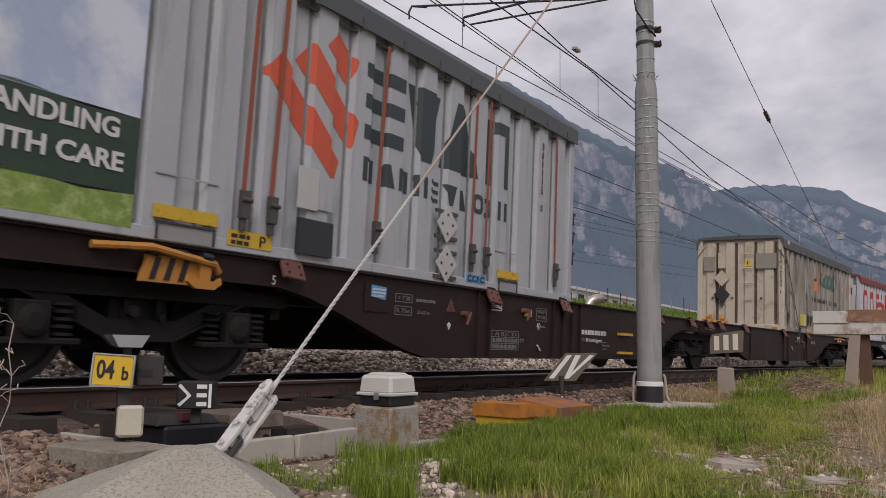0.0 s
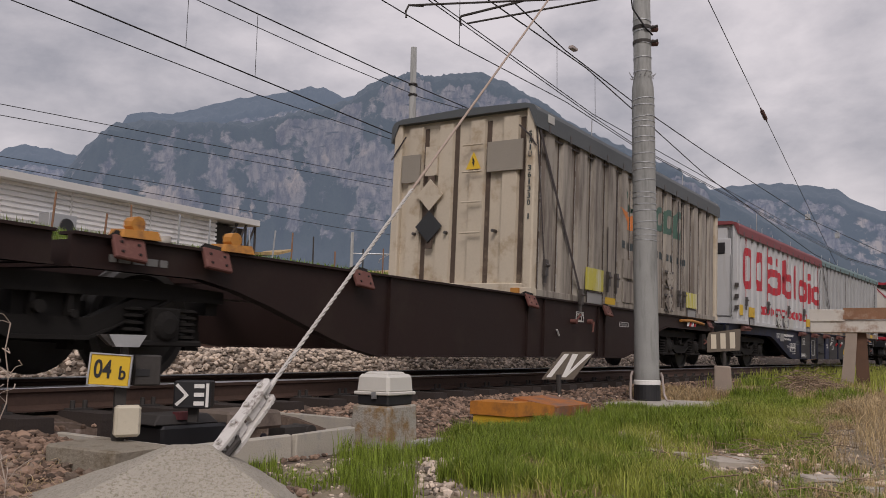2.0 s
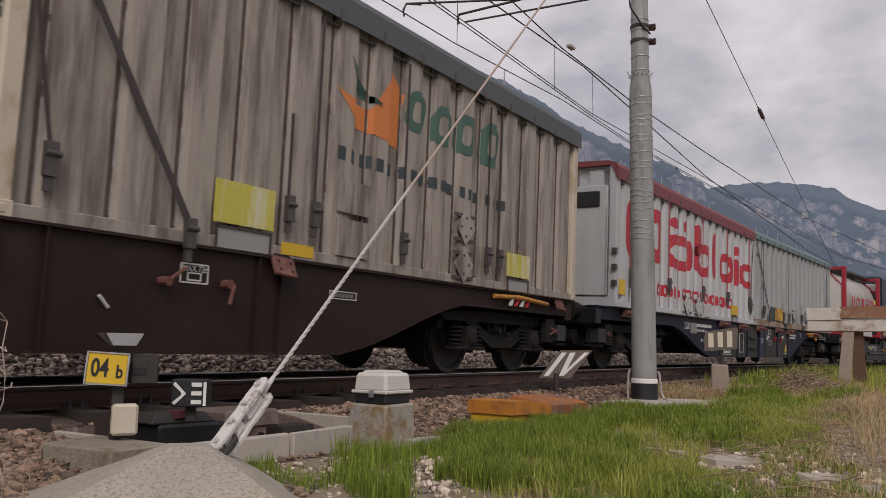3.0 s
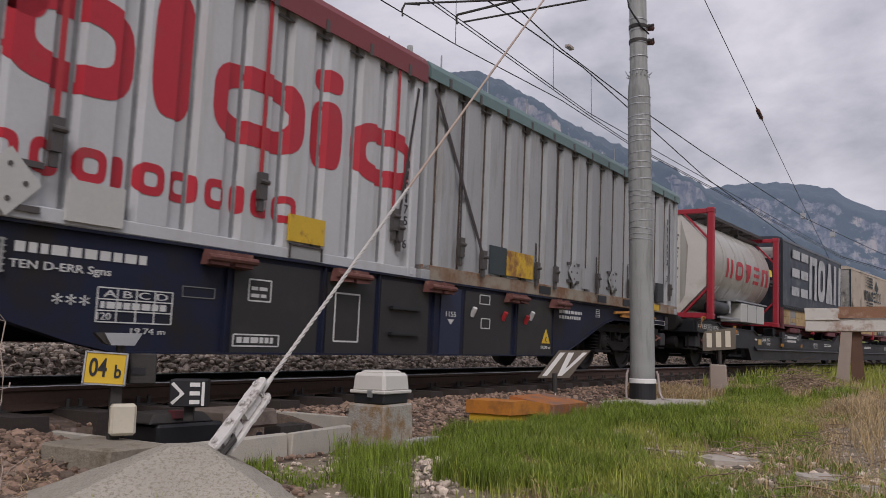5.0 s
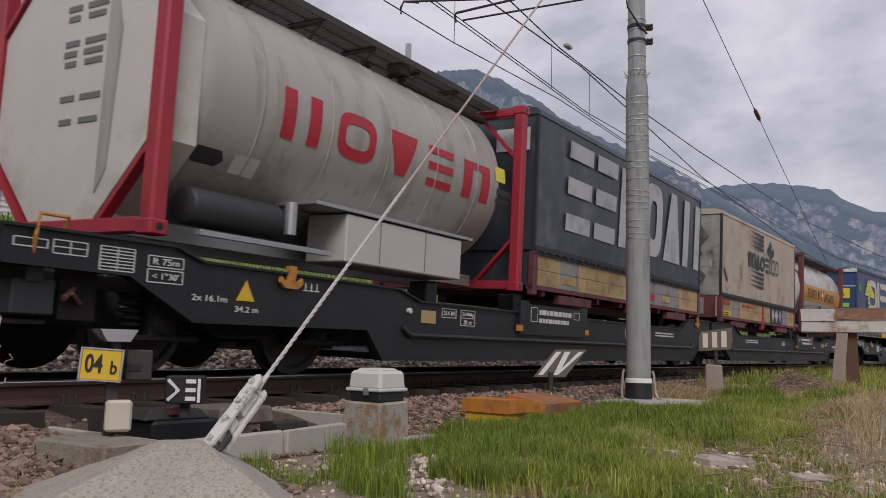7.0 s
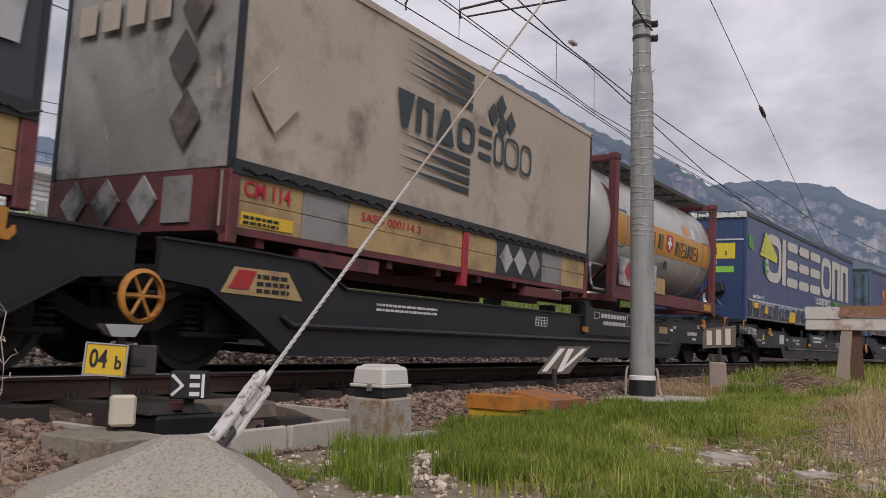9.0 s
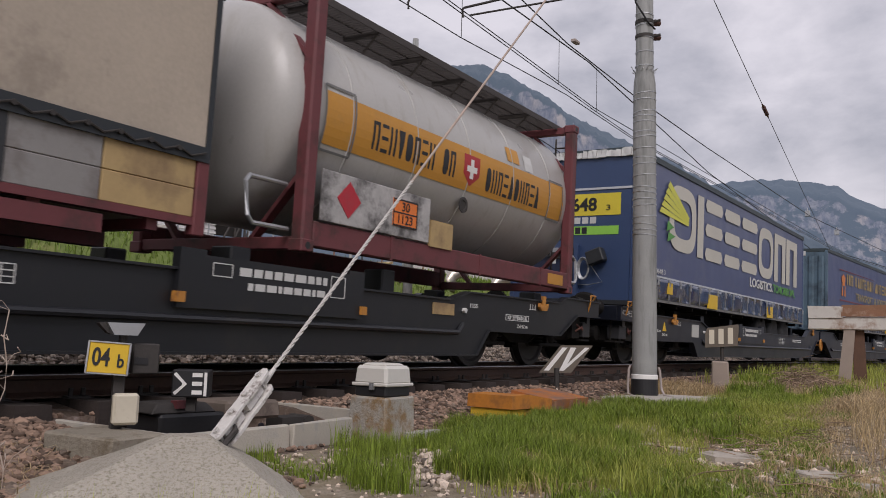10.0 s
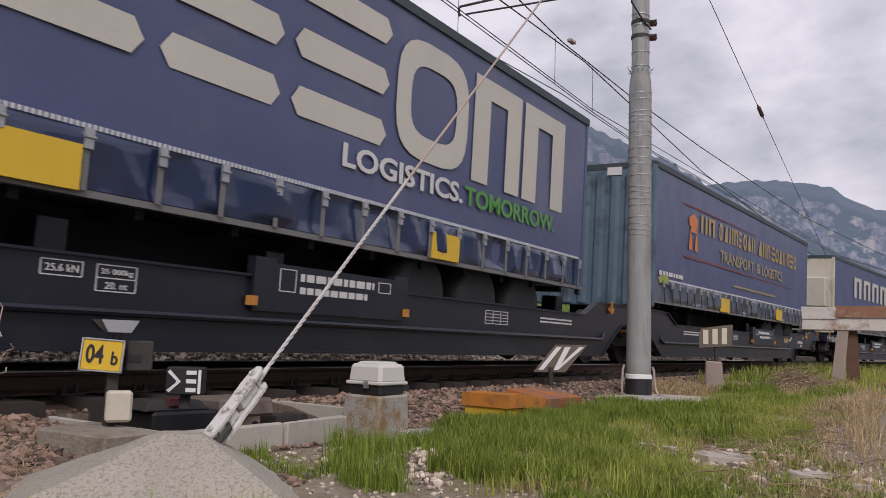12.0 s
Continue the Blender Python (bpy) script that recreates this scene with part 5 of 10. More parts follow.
def build_dark_swap():
    L, s0 = 7.95, 63.17
    c = swap_body("dark grey curtain swap body with pale painted shapes", L, s0, "curtain_dark", "curtain_dark", seed=2)
    flat = lambda x, m: 1.275
    for x0, x1, kd in ((0.95, 1.85, "bars"), (2.02, 2.90, "bars"), (3.08, 4.10, "arch"), (4.26, 5.28, "ring"), (5.42, 6.45, "peak"), (6.62, 7.75, "pillars")):
        paint_shape(c, block(x0, x1, 1.02, 2.42, 0.08, kd), "mark_faded", lambda x, m: 1.272, [], "faded white painted shape")
    bm = B()
    prism(bm, [(-1.15, 2.05), (-0.6, 2.05), (-0.6, 2.38), (-1.15, 2.38)], -0.045, -0.04, "x")
    part("painted_shape", bm, "mark_white", c)
    for i in range(6):
        x = 0.95 + i * 0.9
        decal(c, "roped_bar", x, x + 0.5, 0.2, 0.32, "mark_red" if i == 4 else "board_tan", y=-1.252)
    for ch in c.children:
        ch.location.x -= L / 2


def build_dusty_swap():
    L, s0 = 7.50, 72.82
    c = swap_body("dust-covered beige curtain swap body with tan drop boards", L, s0, "curtain_dusty", "curtain_end", seed=9)
    flat = lambda x, m: 1.272
    xs = [2.20, 2.56, 2.96, 3.42, 3.92, 4.30, 4.58, 5.02]
    ws = [0.32, 0.34, 0.40, 0.40, 0.32, 0.26, 0.40, 0.34]
    for i, (x, wd) in enumerate(zip(xs, ws)):
        polys = block(x, x + wd, 1.50, 1.90, 0.0, ("wedge", "arch", "peak", "ring", "bars")[i]) if i < 5 else ring8(x, x + wd, 1.50, 1.92, 0.045)
        paint_on(c, "painted_shape", polys, "mark_dark", flat, [], "dark painted shape")
    for k in range(4):
        z = 1.42 - k * 0.12
        paint_on(c, "painted_stripe", [[(2.25, z + 0.012), (3.74, z - 0.065), (3.74, z + 0.02)]], "mark_dark", flat, [], "dark tapering stripe")
        z = 2.46 - k * 0.12
        paint_on(c, "painted_stripe", [[(2.25, z + 0.012), (3.74, z - 0.065), (3.74, z + 0.02)]], "mark_dark", flat, [])
    for x, z in ((4.25, 2.12), (4.45, 2.28), (4.5, 2.02), (4.72, 2.12)):
        paint_on(c, "painted_shape", [[(x - 0.14, z), (x, z - 0.16), (x + 0.14, z), (x, z + 0.16)]], "mark_dark", flat, [])
    bm = B()
    prism(bm, [(0.15, 1.28), (0.44, 0.98), (0.73, 1.28), (0.44, 1.58)], -1.288, -1.268)
    part("placard_pocket", bm, "curtain_dusty", c, "cloudy plastic placard pocket")
    words("CM 114", 0.56, 0.14, Matrix.Translation((0.45, -1.258, 0.46)), "mark_red", c, "lettering", "red stencilled code", bold=0.02)
    words("SAED 000114 3", 1.05, 0.085, Matrix.Translation((2.27, -1.258, 0.45)), "mark_red", c, "lettering", "red stencilled code")
    decal(c, "label", 0.16, 0.78, 0.15, 0.26, "yellow_sign", y=-1.252, label="yellow data label")
    bars_of_text(c, 0.18, 0.6, 0.16, 0.25, -1.258, "black_paint", 2, 6)
    decal(c, "placard_board", 4.55, 5.85, 0.12, 0.56, "plate_black", y=-1.252, th=0.01)
    for x in (4.78, 5.18, 5.6):
        bm = B()
        prism(bm, [(x - 0.18, 0.34), (x, 0.15), (x + 0.18, 0.34), (x, 0.53)], -1.272, -1.262)
        part("placard", bm, "board_scuffed" if x < 5.5 else "board_grey", c, "scuffed diamond placard")
    # front end
    for y in (0.78, 0.30, -0.22):
        bm = B()
        prism(bm, [(y - 0.2, 0.36), (y, 0.14), (y + 0.2, 0.36), (y, 0.58)], -0.05, -0.03, "x")
        part("placard", bm, "board_scuffed", c, "scuffed diamond placard")
    bm = B()
    box(bm, -0.03, 0.02, -1.12, 1.12, 0.08, 0.6)
    part("front_board", bm, "frame_maroon", c)
    bm = B()
    box(bm, -0.05, -0.03, -0.85, -0.5, 0.15, 0.55)
    part("front_plate", bm, "board_grey", c)
    for y, z in ((-0.75, 2.05), (-0.62, 1.6), (-0.7, 1.05)):
        bm = B()
        prism(bm, [(y - 0.2, z), (y, z - 0.26), (y + 0.2, z), (y, z + 0.26)], -0.05, -0.044, "x")
        part("painted_shape", bm, "mark_mouldy", c)
    for i in range(4):
        bm = B()
        y0 = 0.95 - i * 0.36
        prism(bm, [(y0, 2.0), (y0 - 0.26, 2.0), (y0 - 0.26, 2.3), (y0, 2.3)], -0.05, -0.044, "x")
        part("painted_shape", bm, "curtain_dusty", c, "faded tan painted shape")
    for ch in c.children:
        ch.location.x -= L / 2


build_dark_swap()
build_dusty_swap()


def tyre_wheel(c, x, y, r=0.5):
    wl = new("wheel")
    wl.parent = c
    wl.location = (x, y, -0.28)
    bm = B()
    s = -1 if y < 0 else 1
    lathe(bm, [(-0.17 * s, r * 0.6), (-0.18 * s, r * 0.9), (-0.13 * s, r), (0.13 * s, r), (0.18 * s, r * 0.9), (0.17 * s, r * 0.6)], "y", 28)
    part("tyre", bm, "tyre", wl, smooth=True)
    bm = B()
    lathe(bm, [(0.15 * s, r * 0.58), (0.10 * s, r * 0.5), (0.04 * s, r * 0.3), (0.12 * s, r * 0.22), (0.13 * s, r * 0.1)], "y", 20)
    part("rim", bm, "galvanised", wl)


def trailer(label, s0, L=13.6, H=2.86, up=1.1, skin="curtain_blue", skirt="skirt_blue", front="front_blue", seed=0, yellow=(), strap="mark_grey", pitch=0.62, slant=0.0):
    c = thing("semi_trailer", label, "trailer", "semi-trailers on the train")
    w = 1.27
    bm = B()
    box(bm, 0.05, L - 0.03, -w + 0.04, w - 0.04, 0.14, H - 0.06)
    part("load_space", bm, skin, c)
    for y in (-w, w):
        bm = B()
        sheet(bm, 0.08, L - 0.06, 0.58, H - 0.06, y, 0.014, 120, 14, seed)
        part("curtain", bm, skin, c, smooth=True)
        bm = B()
        sheet(bm, 0.08, L - 0.06, 0.16, 0.575, y, 0.085, 240, 12, seed + 2)
        part("skirt", bm, skirt, c, "shiny dark blue skirt with folds", smooth=True)
    bm = B()
    for i in range(int((L - 0.4) / 0.045)):
        x = 0.22 + i * 0.045
        cell(bm, x, x + 0.03, -w - 0.012, 0.565, 0.60, 0.006)
    part("stitched_seam", bm, "seam_pale", c, "pale stitched seam")
    x, i = 0.45, 0
    while x < L - 0.2:
        bm = B()
        prism(bm, [(x - 0.024 + slant, 0.14), (x + 0.024 + slant, 0.14), (x + 0.024, 0.56), (x - 0.024, 0.56)], -w - 0.045, -w - 0.035)
        part("strap", bm, strap, c)
        bm = B()
        box(bm, x - 0.035, x + 0.035, -w - 0.065, -w - 0.045, 0.42, 0.56)
        tube(bm, (x - 0.04, -w - 0.07, 0.50), (x + 0.04, -w - 0.07, 0.50), 0.012, seg=6)
        part("buckle", bm, "galvanised", c)
        x += pitch - 0.005 * (i % 3)
        i += 1
    bm = B()
    box(bm, 0.0, L, -w - 0.02, -w + 0.06, 0.10, 0.15)
    box(bm, 0.0, L, w - 0.06, w + 0.02, 0.10, 0.15)
    part("side_rail", bm, "mark_grey", c, "pale grey bottom rail")
    bm = B()
    prism(bm, [(-w - 0.025, H - 0.12), (-w - 0.02, H - 0.01), (-w + 0.05, H + 0.01), (w - 0.05, H + 0.01), (w + 0.02, H - 0.01), (w + 0.025, H - 0.12)], 0.0, L, "x")
    part("roof_rail", bm, "mark_dark", c)
    bm = B()
    box(bm, 0.0, 0.10, -w + 0.002, w - 0.002, 0.0, H - 0.08)
    part("front_wall", bm, front, c, bevel=0.02)
    for y in (-1, 1):
        bm = B()
        box(bm, -0.02, 0.09, min(y * (w + 0.012), y * (w - 0.09)), max(y * (w + 0.012), y * (w - 0.09)), 0.02, H - 0.06)
        part("corner_post", bm, front, c, bevel=0.02)
        bm = B()
        box(bm, L - 0.1, L, min(y * (w + 0.012), y * (w - 0.09)), max(y * (w + 0.012), y * (w - 0.09)), 0.02, H - 0.06)
        part("corner_post", bm, front, c, bevel=0.02)
    for y in (-0.62, 0.5):
        bm = B()
        box(bm, 0.3, L - 0.3, y, y + 0.12, -0.28, 0.10)
        part("chassis_beam", bm, "bogie_black", c)
    for i in range(14):
        xx = 0.5 + i * (L - 1.2) / 13
        bm = B()
        box(bm, xx, xx + 0.08, -1.2, 1.2, 0.02, 0.10)
        part("cross_member", bm, "bogie_black", c)
    bm = B()
    box(bm, 3.0, 3.2, -0.95, -0.75, -0.75, 0.0)
    box(bm, 3.0, 3.2, 0.75, 0.95, -0.75, 0.0)
    box(bm, 2.9, 3.3, -1.0, 1.0, -0.80, -0.75)
    part("landing_leg", bm, "bogie_black", c)
    for xx in (8.9, 10.2, 11.5):
        for y in (-0.98, 0.98):
            tyre_wheel(c, xx + 0.3, y)
    for a, b, z0, z1 in yellow:
        decal(c, "reflector_patch", a, b, z0, z1, "yellow_sign", y=-w - 0.03, th=0.03, label="yellow padded patch")
    rides(c, s0 + L / 2, up)
    return c


def build_first_trailer():
    L, s0 = 13.6, 90.2
    c = trailer("dark blue curtain trailer with cream painted shapes and lime arrow", s0, yellow=((4.08, 4.72, 0.13, 0.44), (9.10, 9.68, 0.14, 0.44), (0.60, 0.92, 0.38, 0.52), (1.60, 1.84, 0.28, 0.50)))
    flat = lambda x, m: 1.284
    for a, b in ((1.66, 3.26), (3.36, 3.76), (3.88, 5.16), (5.28, 6.58), (6.70, 8.16), (8.28, 9.78), (9.92, 11.20), (11.30, 12.66)):
        polys = [[(a, 1.18), (b, 1.18), (b, 2.52), (a, 2.52)]] if b - a < 0.6 else ring8(a, b, 1.18, 2.52, 0.27)
        if 3.8 < a < 8.2:
            polys = [[(a + e, z), (b - 0.12, z), (b - 0.02, z + 0.13), (b - 0.12, z + 0.27), (a + e, z + 0.27), (a, z + 0.13)] for z, e in ((1.18, 0.1), (1.715, 0.1), (2.25, 0.1))]
        elif a > 9.8:
            polys = block(a, b, 1.18, 2.52, 0.0, "arch")
        paint_on(c, "painted_shape", polys, "mark_cream", flat, [], "cream painted shape")
    for k in range(5):
        z = 1.86 + 0.14 * k
        paint_on(c, "painted_arrow", [[(1.10 + 0.10 * k, z - 0.03), (1.22 + 0.10 * k, z + 0.085), (2.80, 1.79 + 0.035 * k), (2.74, 1.755 + 0.035 * k)]], "mark_lime", lambda x, m, k=k: 1.290 + 0.002 * k, [], "lime arrow")
    paint_on(c, "painted_arrow", [[(1.5, 1.5), (1.9, 1.62), (1.55, 1.72)], [(1.55, 1.3), (2.0, 1.45), (1.6, 1.5)]], "mark_green", lambda x, m: 1.295, [], "green arrow")
    paint_on(c, "label", [[(0.10, 1.95), (0.55, 1.85), (0.52, 2.2), (0.10, 2.28)]], "mark_green", flat, [], "green corner patch")
    words("LOGISTICS.", 2.28, 0.235, Matrix.Translation((8.60, -1.296, 0.97)), "mark_white", c, "lettering", "white lettering", bold=0.025)
    words("TOMORROW.", 2.62, 0.235, Matrix.Translation((11.1, -1.296, 0.97)), "mark_green", c, "lettering", "green lettering", bold=0.025)
    words("100648", 0.55, 0.10, Matrix.Translation((1.10, -1.296, 0.685)), "mark_white", c, "numerals", "white numerals")
    words("3", 0.06, 0.09, Matrix.Translation((1.47, -1.296, 0.685)), "mark_white", c, "numerals")
    bars_of_text(c, 0.52, 0.78, 0.64, 0.73, -1.29, "mark_white", 1, 8, 0.95)
    # front wall furniture
    def fr(name, y0, y1, z0, z1, mat, th=0.008, label="", base=0.0):
        bm = B()
        box(bm, base - th, base, y0, y1, z0, z1)
        return part(name, bm, mat, c, label)
    flip = Matrix.Rotation(radians(-90), 4, "Z")
    fr("label", -0.98, 1.12, 1.62, 2.03, "label_yellow", label="yellow code label")
    words("100648", 0.98, 0.26, Matrix.Translation((-0.012, -0.02, 1.83)) @ flip, "black_paint", c, "numerals", "black numerals", bold=0.03)
    words("3", 0.08, 0.10, Matrix.Translation((-0.012, -0.74, 1.76)) @ flip, "black_paint", c, "numerals")
    words("SK", 0.16, 0.12, Matrix.Translation((-0.012, 0.84, 1.91)) @ flip, "black_paint", c, "lettering")
    for i in range(4):
        fr("writing", 0.72 + i * 0.085, 0.785 + i * 0.085, 1.68, 1.80, "black_paint", 0.012)
    for i in range(8):
        fr("painted_shape", -0.50 + i * 0.16, -0.38 + i * 0.16, 1.47, 1.59, "mark_white")
    fr("label", -0.95, 1.15, 1.26, 1.42, "label_green", label="green plate label")
    for i in range(7):
        fr("writing", -0.32 + i * 0.135, -0.22 + i * 0.135, 1.28, 1.40, "black_paint", 0.012)
    # flat plate; its darker blue imitates the shade of a recess
    fr("coupling_recess", -0.12, 0.82, 0.20, 1.02, "recess_blue", 0.03, "coupling recess with its shade painted as darker blue")
    for y0, y1 in ((-0.20, -0.12), (0.82, 0.90)):
        fr("recess_cheek", y0, y1, 0.12, 1.06, "front_blue", 0.10)
    for z in (0.30, 0.45, 0.60, 0.75, 0.9):
        fr("rivet", 0.74, 0.77, z, z + 0.03, "mark_white", 0.034)
    fr("coupling_plate", -0.05, 0.72, 0.86, 1.02, "galvanised", 0.05)
    for i in range(5):
        fr("air_coupling", 0.02 + i * 0.13, 0.09 + i * 0.13, 0.84, 0.93, "black_paint", 0.10)
    fr("label", 0.28, 0.40, 0.72, 0.80, "mark_white", 0.04)
    bm = B()
    for k in range(4):
        ry, rz = 0.085 + 0.012 * k, 0.17 + 0.012 * k
        pipe(bm, [(-0.10 - 0.014 * k, -0.33 + ry * math.cos(a * 0.3927), 0.62 + rz * math.sin(a * 0.3927)) for a in range(17)], 0.011, 6)
    part("hose_coil", bm, "galvanised", c, "coiled grey hose")
    bm = B()
    box(bm, -0.22, -0.02, -0.16, 0.16, -0.13, 0.13, Matrix.Translation((0, -0.58, 0.84)) @ Matrix.Rotation(radians(-20), 4, "X"))
    part("canister", bm, "plate_black", c, "black ribbed canister", bevel=0.02)
    bm = B()
    pipe(bm, [(-0.05, -0.42, 0.72), (-0.08, -0.6, 0.5), (-0.08, -0.7, 0.38), (-0.06, -0.4, 0.32), (-0.05, -0.1, 0.34)], 0.008, 5)
    part("cable", bm, "galvanised", c)
    fr("top_panel_edge", -1.2, 1.2, 2.10, 2.14, "seam_pale", 0.02)
    for y in (0.3, 0.62):
        fr("panel_seam", y, y + 0.012, 2.14, 2.72, "mark_dark", 0.006)
    for i, m in enumerate(("hazard_orange", "label_yellow", "label_yellow")):
        fr("sticker", 1.0, 1.13, 0.62 - i * 0.13, 0.73 - i * 0.13, m)
    bm = B()
    for i in range(26):
        y = -1.27 + i * 0.098
        lump(bm, -0.06, 0.10, y, y + 0.10, 2.70, 2.84 + 0.05 * noise.noise(Vector((y * 3, 0, 0))), 0.2, 0.012, i)
    part("rolled_cover", bm, "mark_white", c, "white rolled roof cover")
    bm = B()
    box(bm, -0.03, 0.1, -1.2, 1.2, -0.02, 0.06)
    part("bumper_beam", bm, "plate_black", c)
    for ch in c.children:
        ch.location.x -= L / 2


def build_second_trailer():
    L, s0 = 13.6, 107.2
    c = trailer("dark blue curtain trailer with faded gold lettering and teal front", s0, front="front_teal", skirt="skirt_grey", strap="plate_black", pitch=0.46, slant=0.13, seed=20, yellow=((4.18, 4.85, 0.13, 0.45), (9.5, 10.1, 0.15, 0.46)))
    flat = lambda x, m: 1.286
    shapes = ("peak", "bars", "pillars", "ring", "arch")
    for x0, x1, n in ((2.70, 3.79, 2), (4.02, 7.23, 8), (7.51, 12.04, 10)):
        step = (x1 - x0) / n
        for i in range(n):
            wide = step * (0.80 if (i + n) % 4 else 0.60)
            paint_shape(c, block(x0 + i * step, x0 + i * step + wide, 1.79, 2.19, 0.0, shapes[(i * 2 + n) % 5]), "mark_gold", flat, [], "gold painted shape")
    for body, x0, x1 in (("TRANSPORT", 4.13, 7.09), ("&", 7.34, 7.74), ("LOGISTICS", 7.92, 10.16)):
        words(body, x1 - x0, 0.29, Matrix.Translation(((x0 + x1) / 2, -1.289, 1.425)), "mark_tan", c, "lettering", "tan lettering", bold=0.02)
    for z0, z1, x0, x1 in ((2.26, 2.30, 1.6, 7.4), (1.15, 1.20, 1.7, 11.3)):
        paint_on(c, "painted_line", [[(x0, z0), (x1, z0 + 0.015), (x1, z0 + 0.03), (x0, z1)]], "mark_maroon", flat, [], "thin faded red line")
    paint_on(c, "emblem", [[(1.92, 1.34), (2.14, 1.34), (2.10, 1.62), (1.98, 1.72)], [(2.30, 1.34), (2.52, 1.34), (2.46, 1.72), (2.34, 1.62)], [(1.98, 1.72), (2.46, 1.72), (2.36, 1.84), (2.06, 1.84)], [(1.94, 1.84), (2.44, 1.84), (2.48, 2.02), (2.22, 2.14), (1.90, 2.02)]], "logo_orange", flat, [], "orange emblem")
    bars_of_text(c, 0.25, 1.62, 0.66, 0.80, -1.29, "mark_white", 1, 9)
    bars_of_text(c, 5.25, 9.4, 0.78, 0.87, -1.29, "mark_tan", 1, 26)
    decal(c, "label", 0.27, 0.76, 0.50, 0.65, "label_lime", y=-1.29, th=0.006, label="yellow-green label")
    for i in range(7):
        bm = B()
        y = -1.1 + i * 0.32
        prism(bm, [(-0.05, y), (0.0, y - 0.06), (0.0, y + 0.16), (-0.05, y + 0.1)], 0.05, 2.6, "z")
        part("front_rib", bm, "front_teal", c)
    bm = B()
    box(bm, -0.04, 0.05, -0.55, -0.25, 2.62, 2.78)
    part("label", bm, "mark_white", c)
    for ch in c.children:
        ch.location.x -= L / 2


def build_third_trailer():
    L, s0 = 13.6, 124.9
    c = trailer("blue curtain trailer with a cream front wall", s0, front="front_cream", seed=30)
    for i in range(4):
        paint_shape(c, block(3 + i * 1.6, 4.2 + i * 1.6, 1.5, 2.3), "mark_cream", lambda x, m: 1.292, [], "cream painted shape")
    bm = B()
    box(bm, -0.9, 0.0, -1.2, 1.2, 0.9, 2.0)
    part("cooling_unit", bm, "front_cream", c, "cream cooling unit", bevel=0.05)
    for ch in c.children:
        ch.location.x -= L / 2


build_first_trailer()
build_second_trailer()
build_third_trailer()
# ---- wagons ----
paint("panel_dull", (0.03, 0.03, 0.033), rough=0.6)


def buffers(wgn, x, sgn, mat):
    """Headstock, buffers, draw hook, hoses at a wagon's end."""
    bm = B()
    box(bm, min(x, x - sgn * 0.2), max(x, x - sgn * 0.2), -1.25, 1.25, 0.78, 1.04)
    part("headstock", bm, mat, wgn, bevel=0.01)
    e = x - sgn * 0.28
    bm = B()
    box(bm, min(e, e - sgn * 0.75), max(e, e - sgn * 0.75), -0.95, 0.95, 0.40, 0.80)
    part("end_frame", bm, "bogie_black", wgn, bevel=0.03)
    bm = B()
    lathe(bm, [(-0.85, 0.05), (-0.83, 0.13), (0.83, 0.13), (0.85, 0.05)], "y", 16, Matrix.Translation((x - sgn * 0.12, 0, 0.55)))
    part("brake_cylinder", bm, "bogie_black", wgn)
    bm = B()
    box(bm, min(x - sgn * 0.15, x - sgn * 0.45), max(x - sgn * 0.15, x - sgn * 0.45), -1.24, -1.0, 0.46, 0.70)
    part("valve_box", bm, "panel_dull", wgn, "dull grey valve box", bevel=0.012)
    bm = B()
    tube(bm, (x - sgn * 0.62, -1.18, 0.66), (x - sgn * 0.5, -1.26, 0.58), 0.02, seg=8)
    tube(bm, (x - sgn * 0.66, -1.2, 0.55), (x - sgn * 0.55, -1.27, 0.62), 0.016, seg=8)
    part("brake_lever", bm, "rust_flap", wgn, "small reddish brake lever")
    bm = B()
    box(bm, min(x - sgn * 0.5, x - sgn * 0.78), max(x - sgn * 0.5, x - sgn * 0.78), -1.2, -1.12, 0.44, 0.78)
    part("lever_plate", bm, "bogie_black", wgn)
    for y in (-0.875, 0.875):
        bf = new("buffer")
        bf.parent = wgn
        bf.location = (x, y, 1.0)
        bm = B()
        lathe(bm, [(0.0, 0.13), (sgn * 0.28, 0.12), (sgn * 0.30, 0.09), (sgn * 0.5, 0.085)], "x", 20)
        part("sleeve", bm, "bogie_black", bf, smooth=False)
        bm = B()
        lathe(bm, [(sgn * 0.50, 0.10), (sgn * 0.51, 0.235), (sgn * 0.55, 0.235), (sgn * 0.57, 0.20), (sgn * 0.575, 0.05)], "x", 24)
        part("head", bm, "bogie_black", bf)
    bm = B()
    pipe(bm, [(x, 0, 0.95), (x + sgn * 0.35, 0, 0.97), (x + sgn * 0.45, 0, 0.90), (x + sgn * 0.40, 0, 0.80)], 0.04, 8)
    part("draw_hook", bm, "bogie_black", wgn)
    for y in (-0.35, 0.3):
        bm = B()
        pipe(bm, [(x + sgn * (0.62 * k / 10), y, 0.80 - 0.34 * math.sin(math.pi * 0.62 * k / 10)) for k in range(11)], 0.032, 8)
        part("brake_hose", bm, "bogie_black", wgn)
    for y in (-1.1, 1.1):
        bm = B()
        pipe(bm, [(x - sgn * 0.08, y, 0.80), (x - sgn * 0.08, y, 0.42), (x - sgn * 0.42, y, 0.42), (x - sgn * 0.42, y, 0.80)], 0.014, 6)
        box(bm, min(x - sgn * 0.08, x - sgn * 0.42), max(x - sgn * 0.08, x - sgn * 0.42), y - 0.1, y + 0.1, 0.40, 0.43)
        part("shunter_step", bm, "bogie_black", wgn)


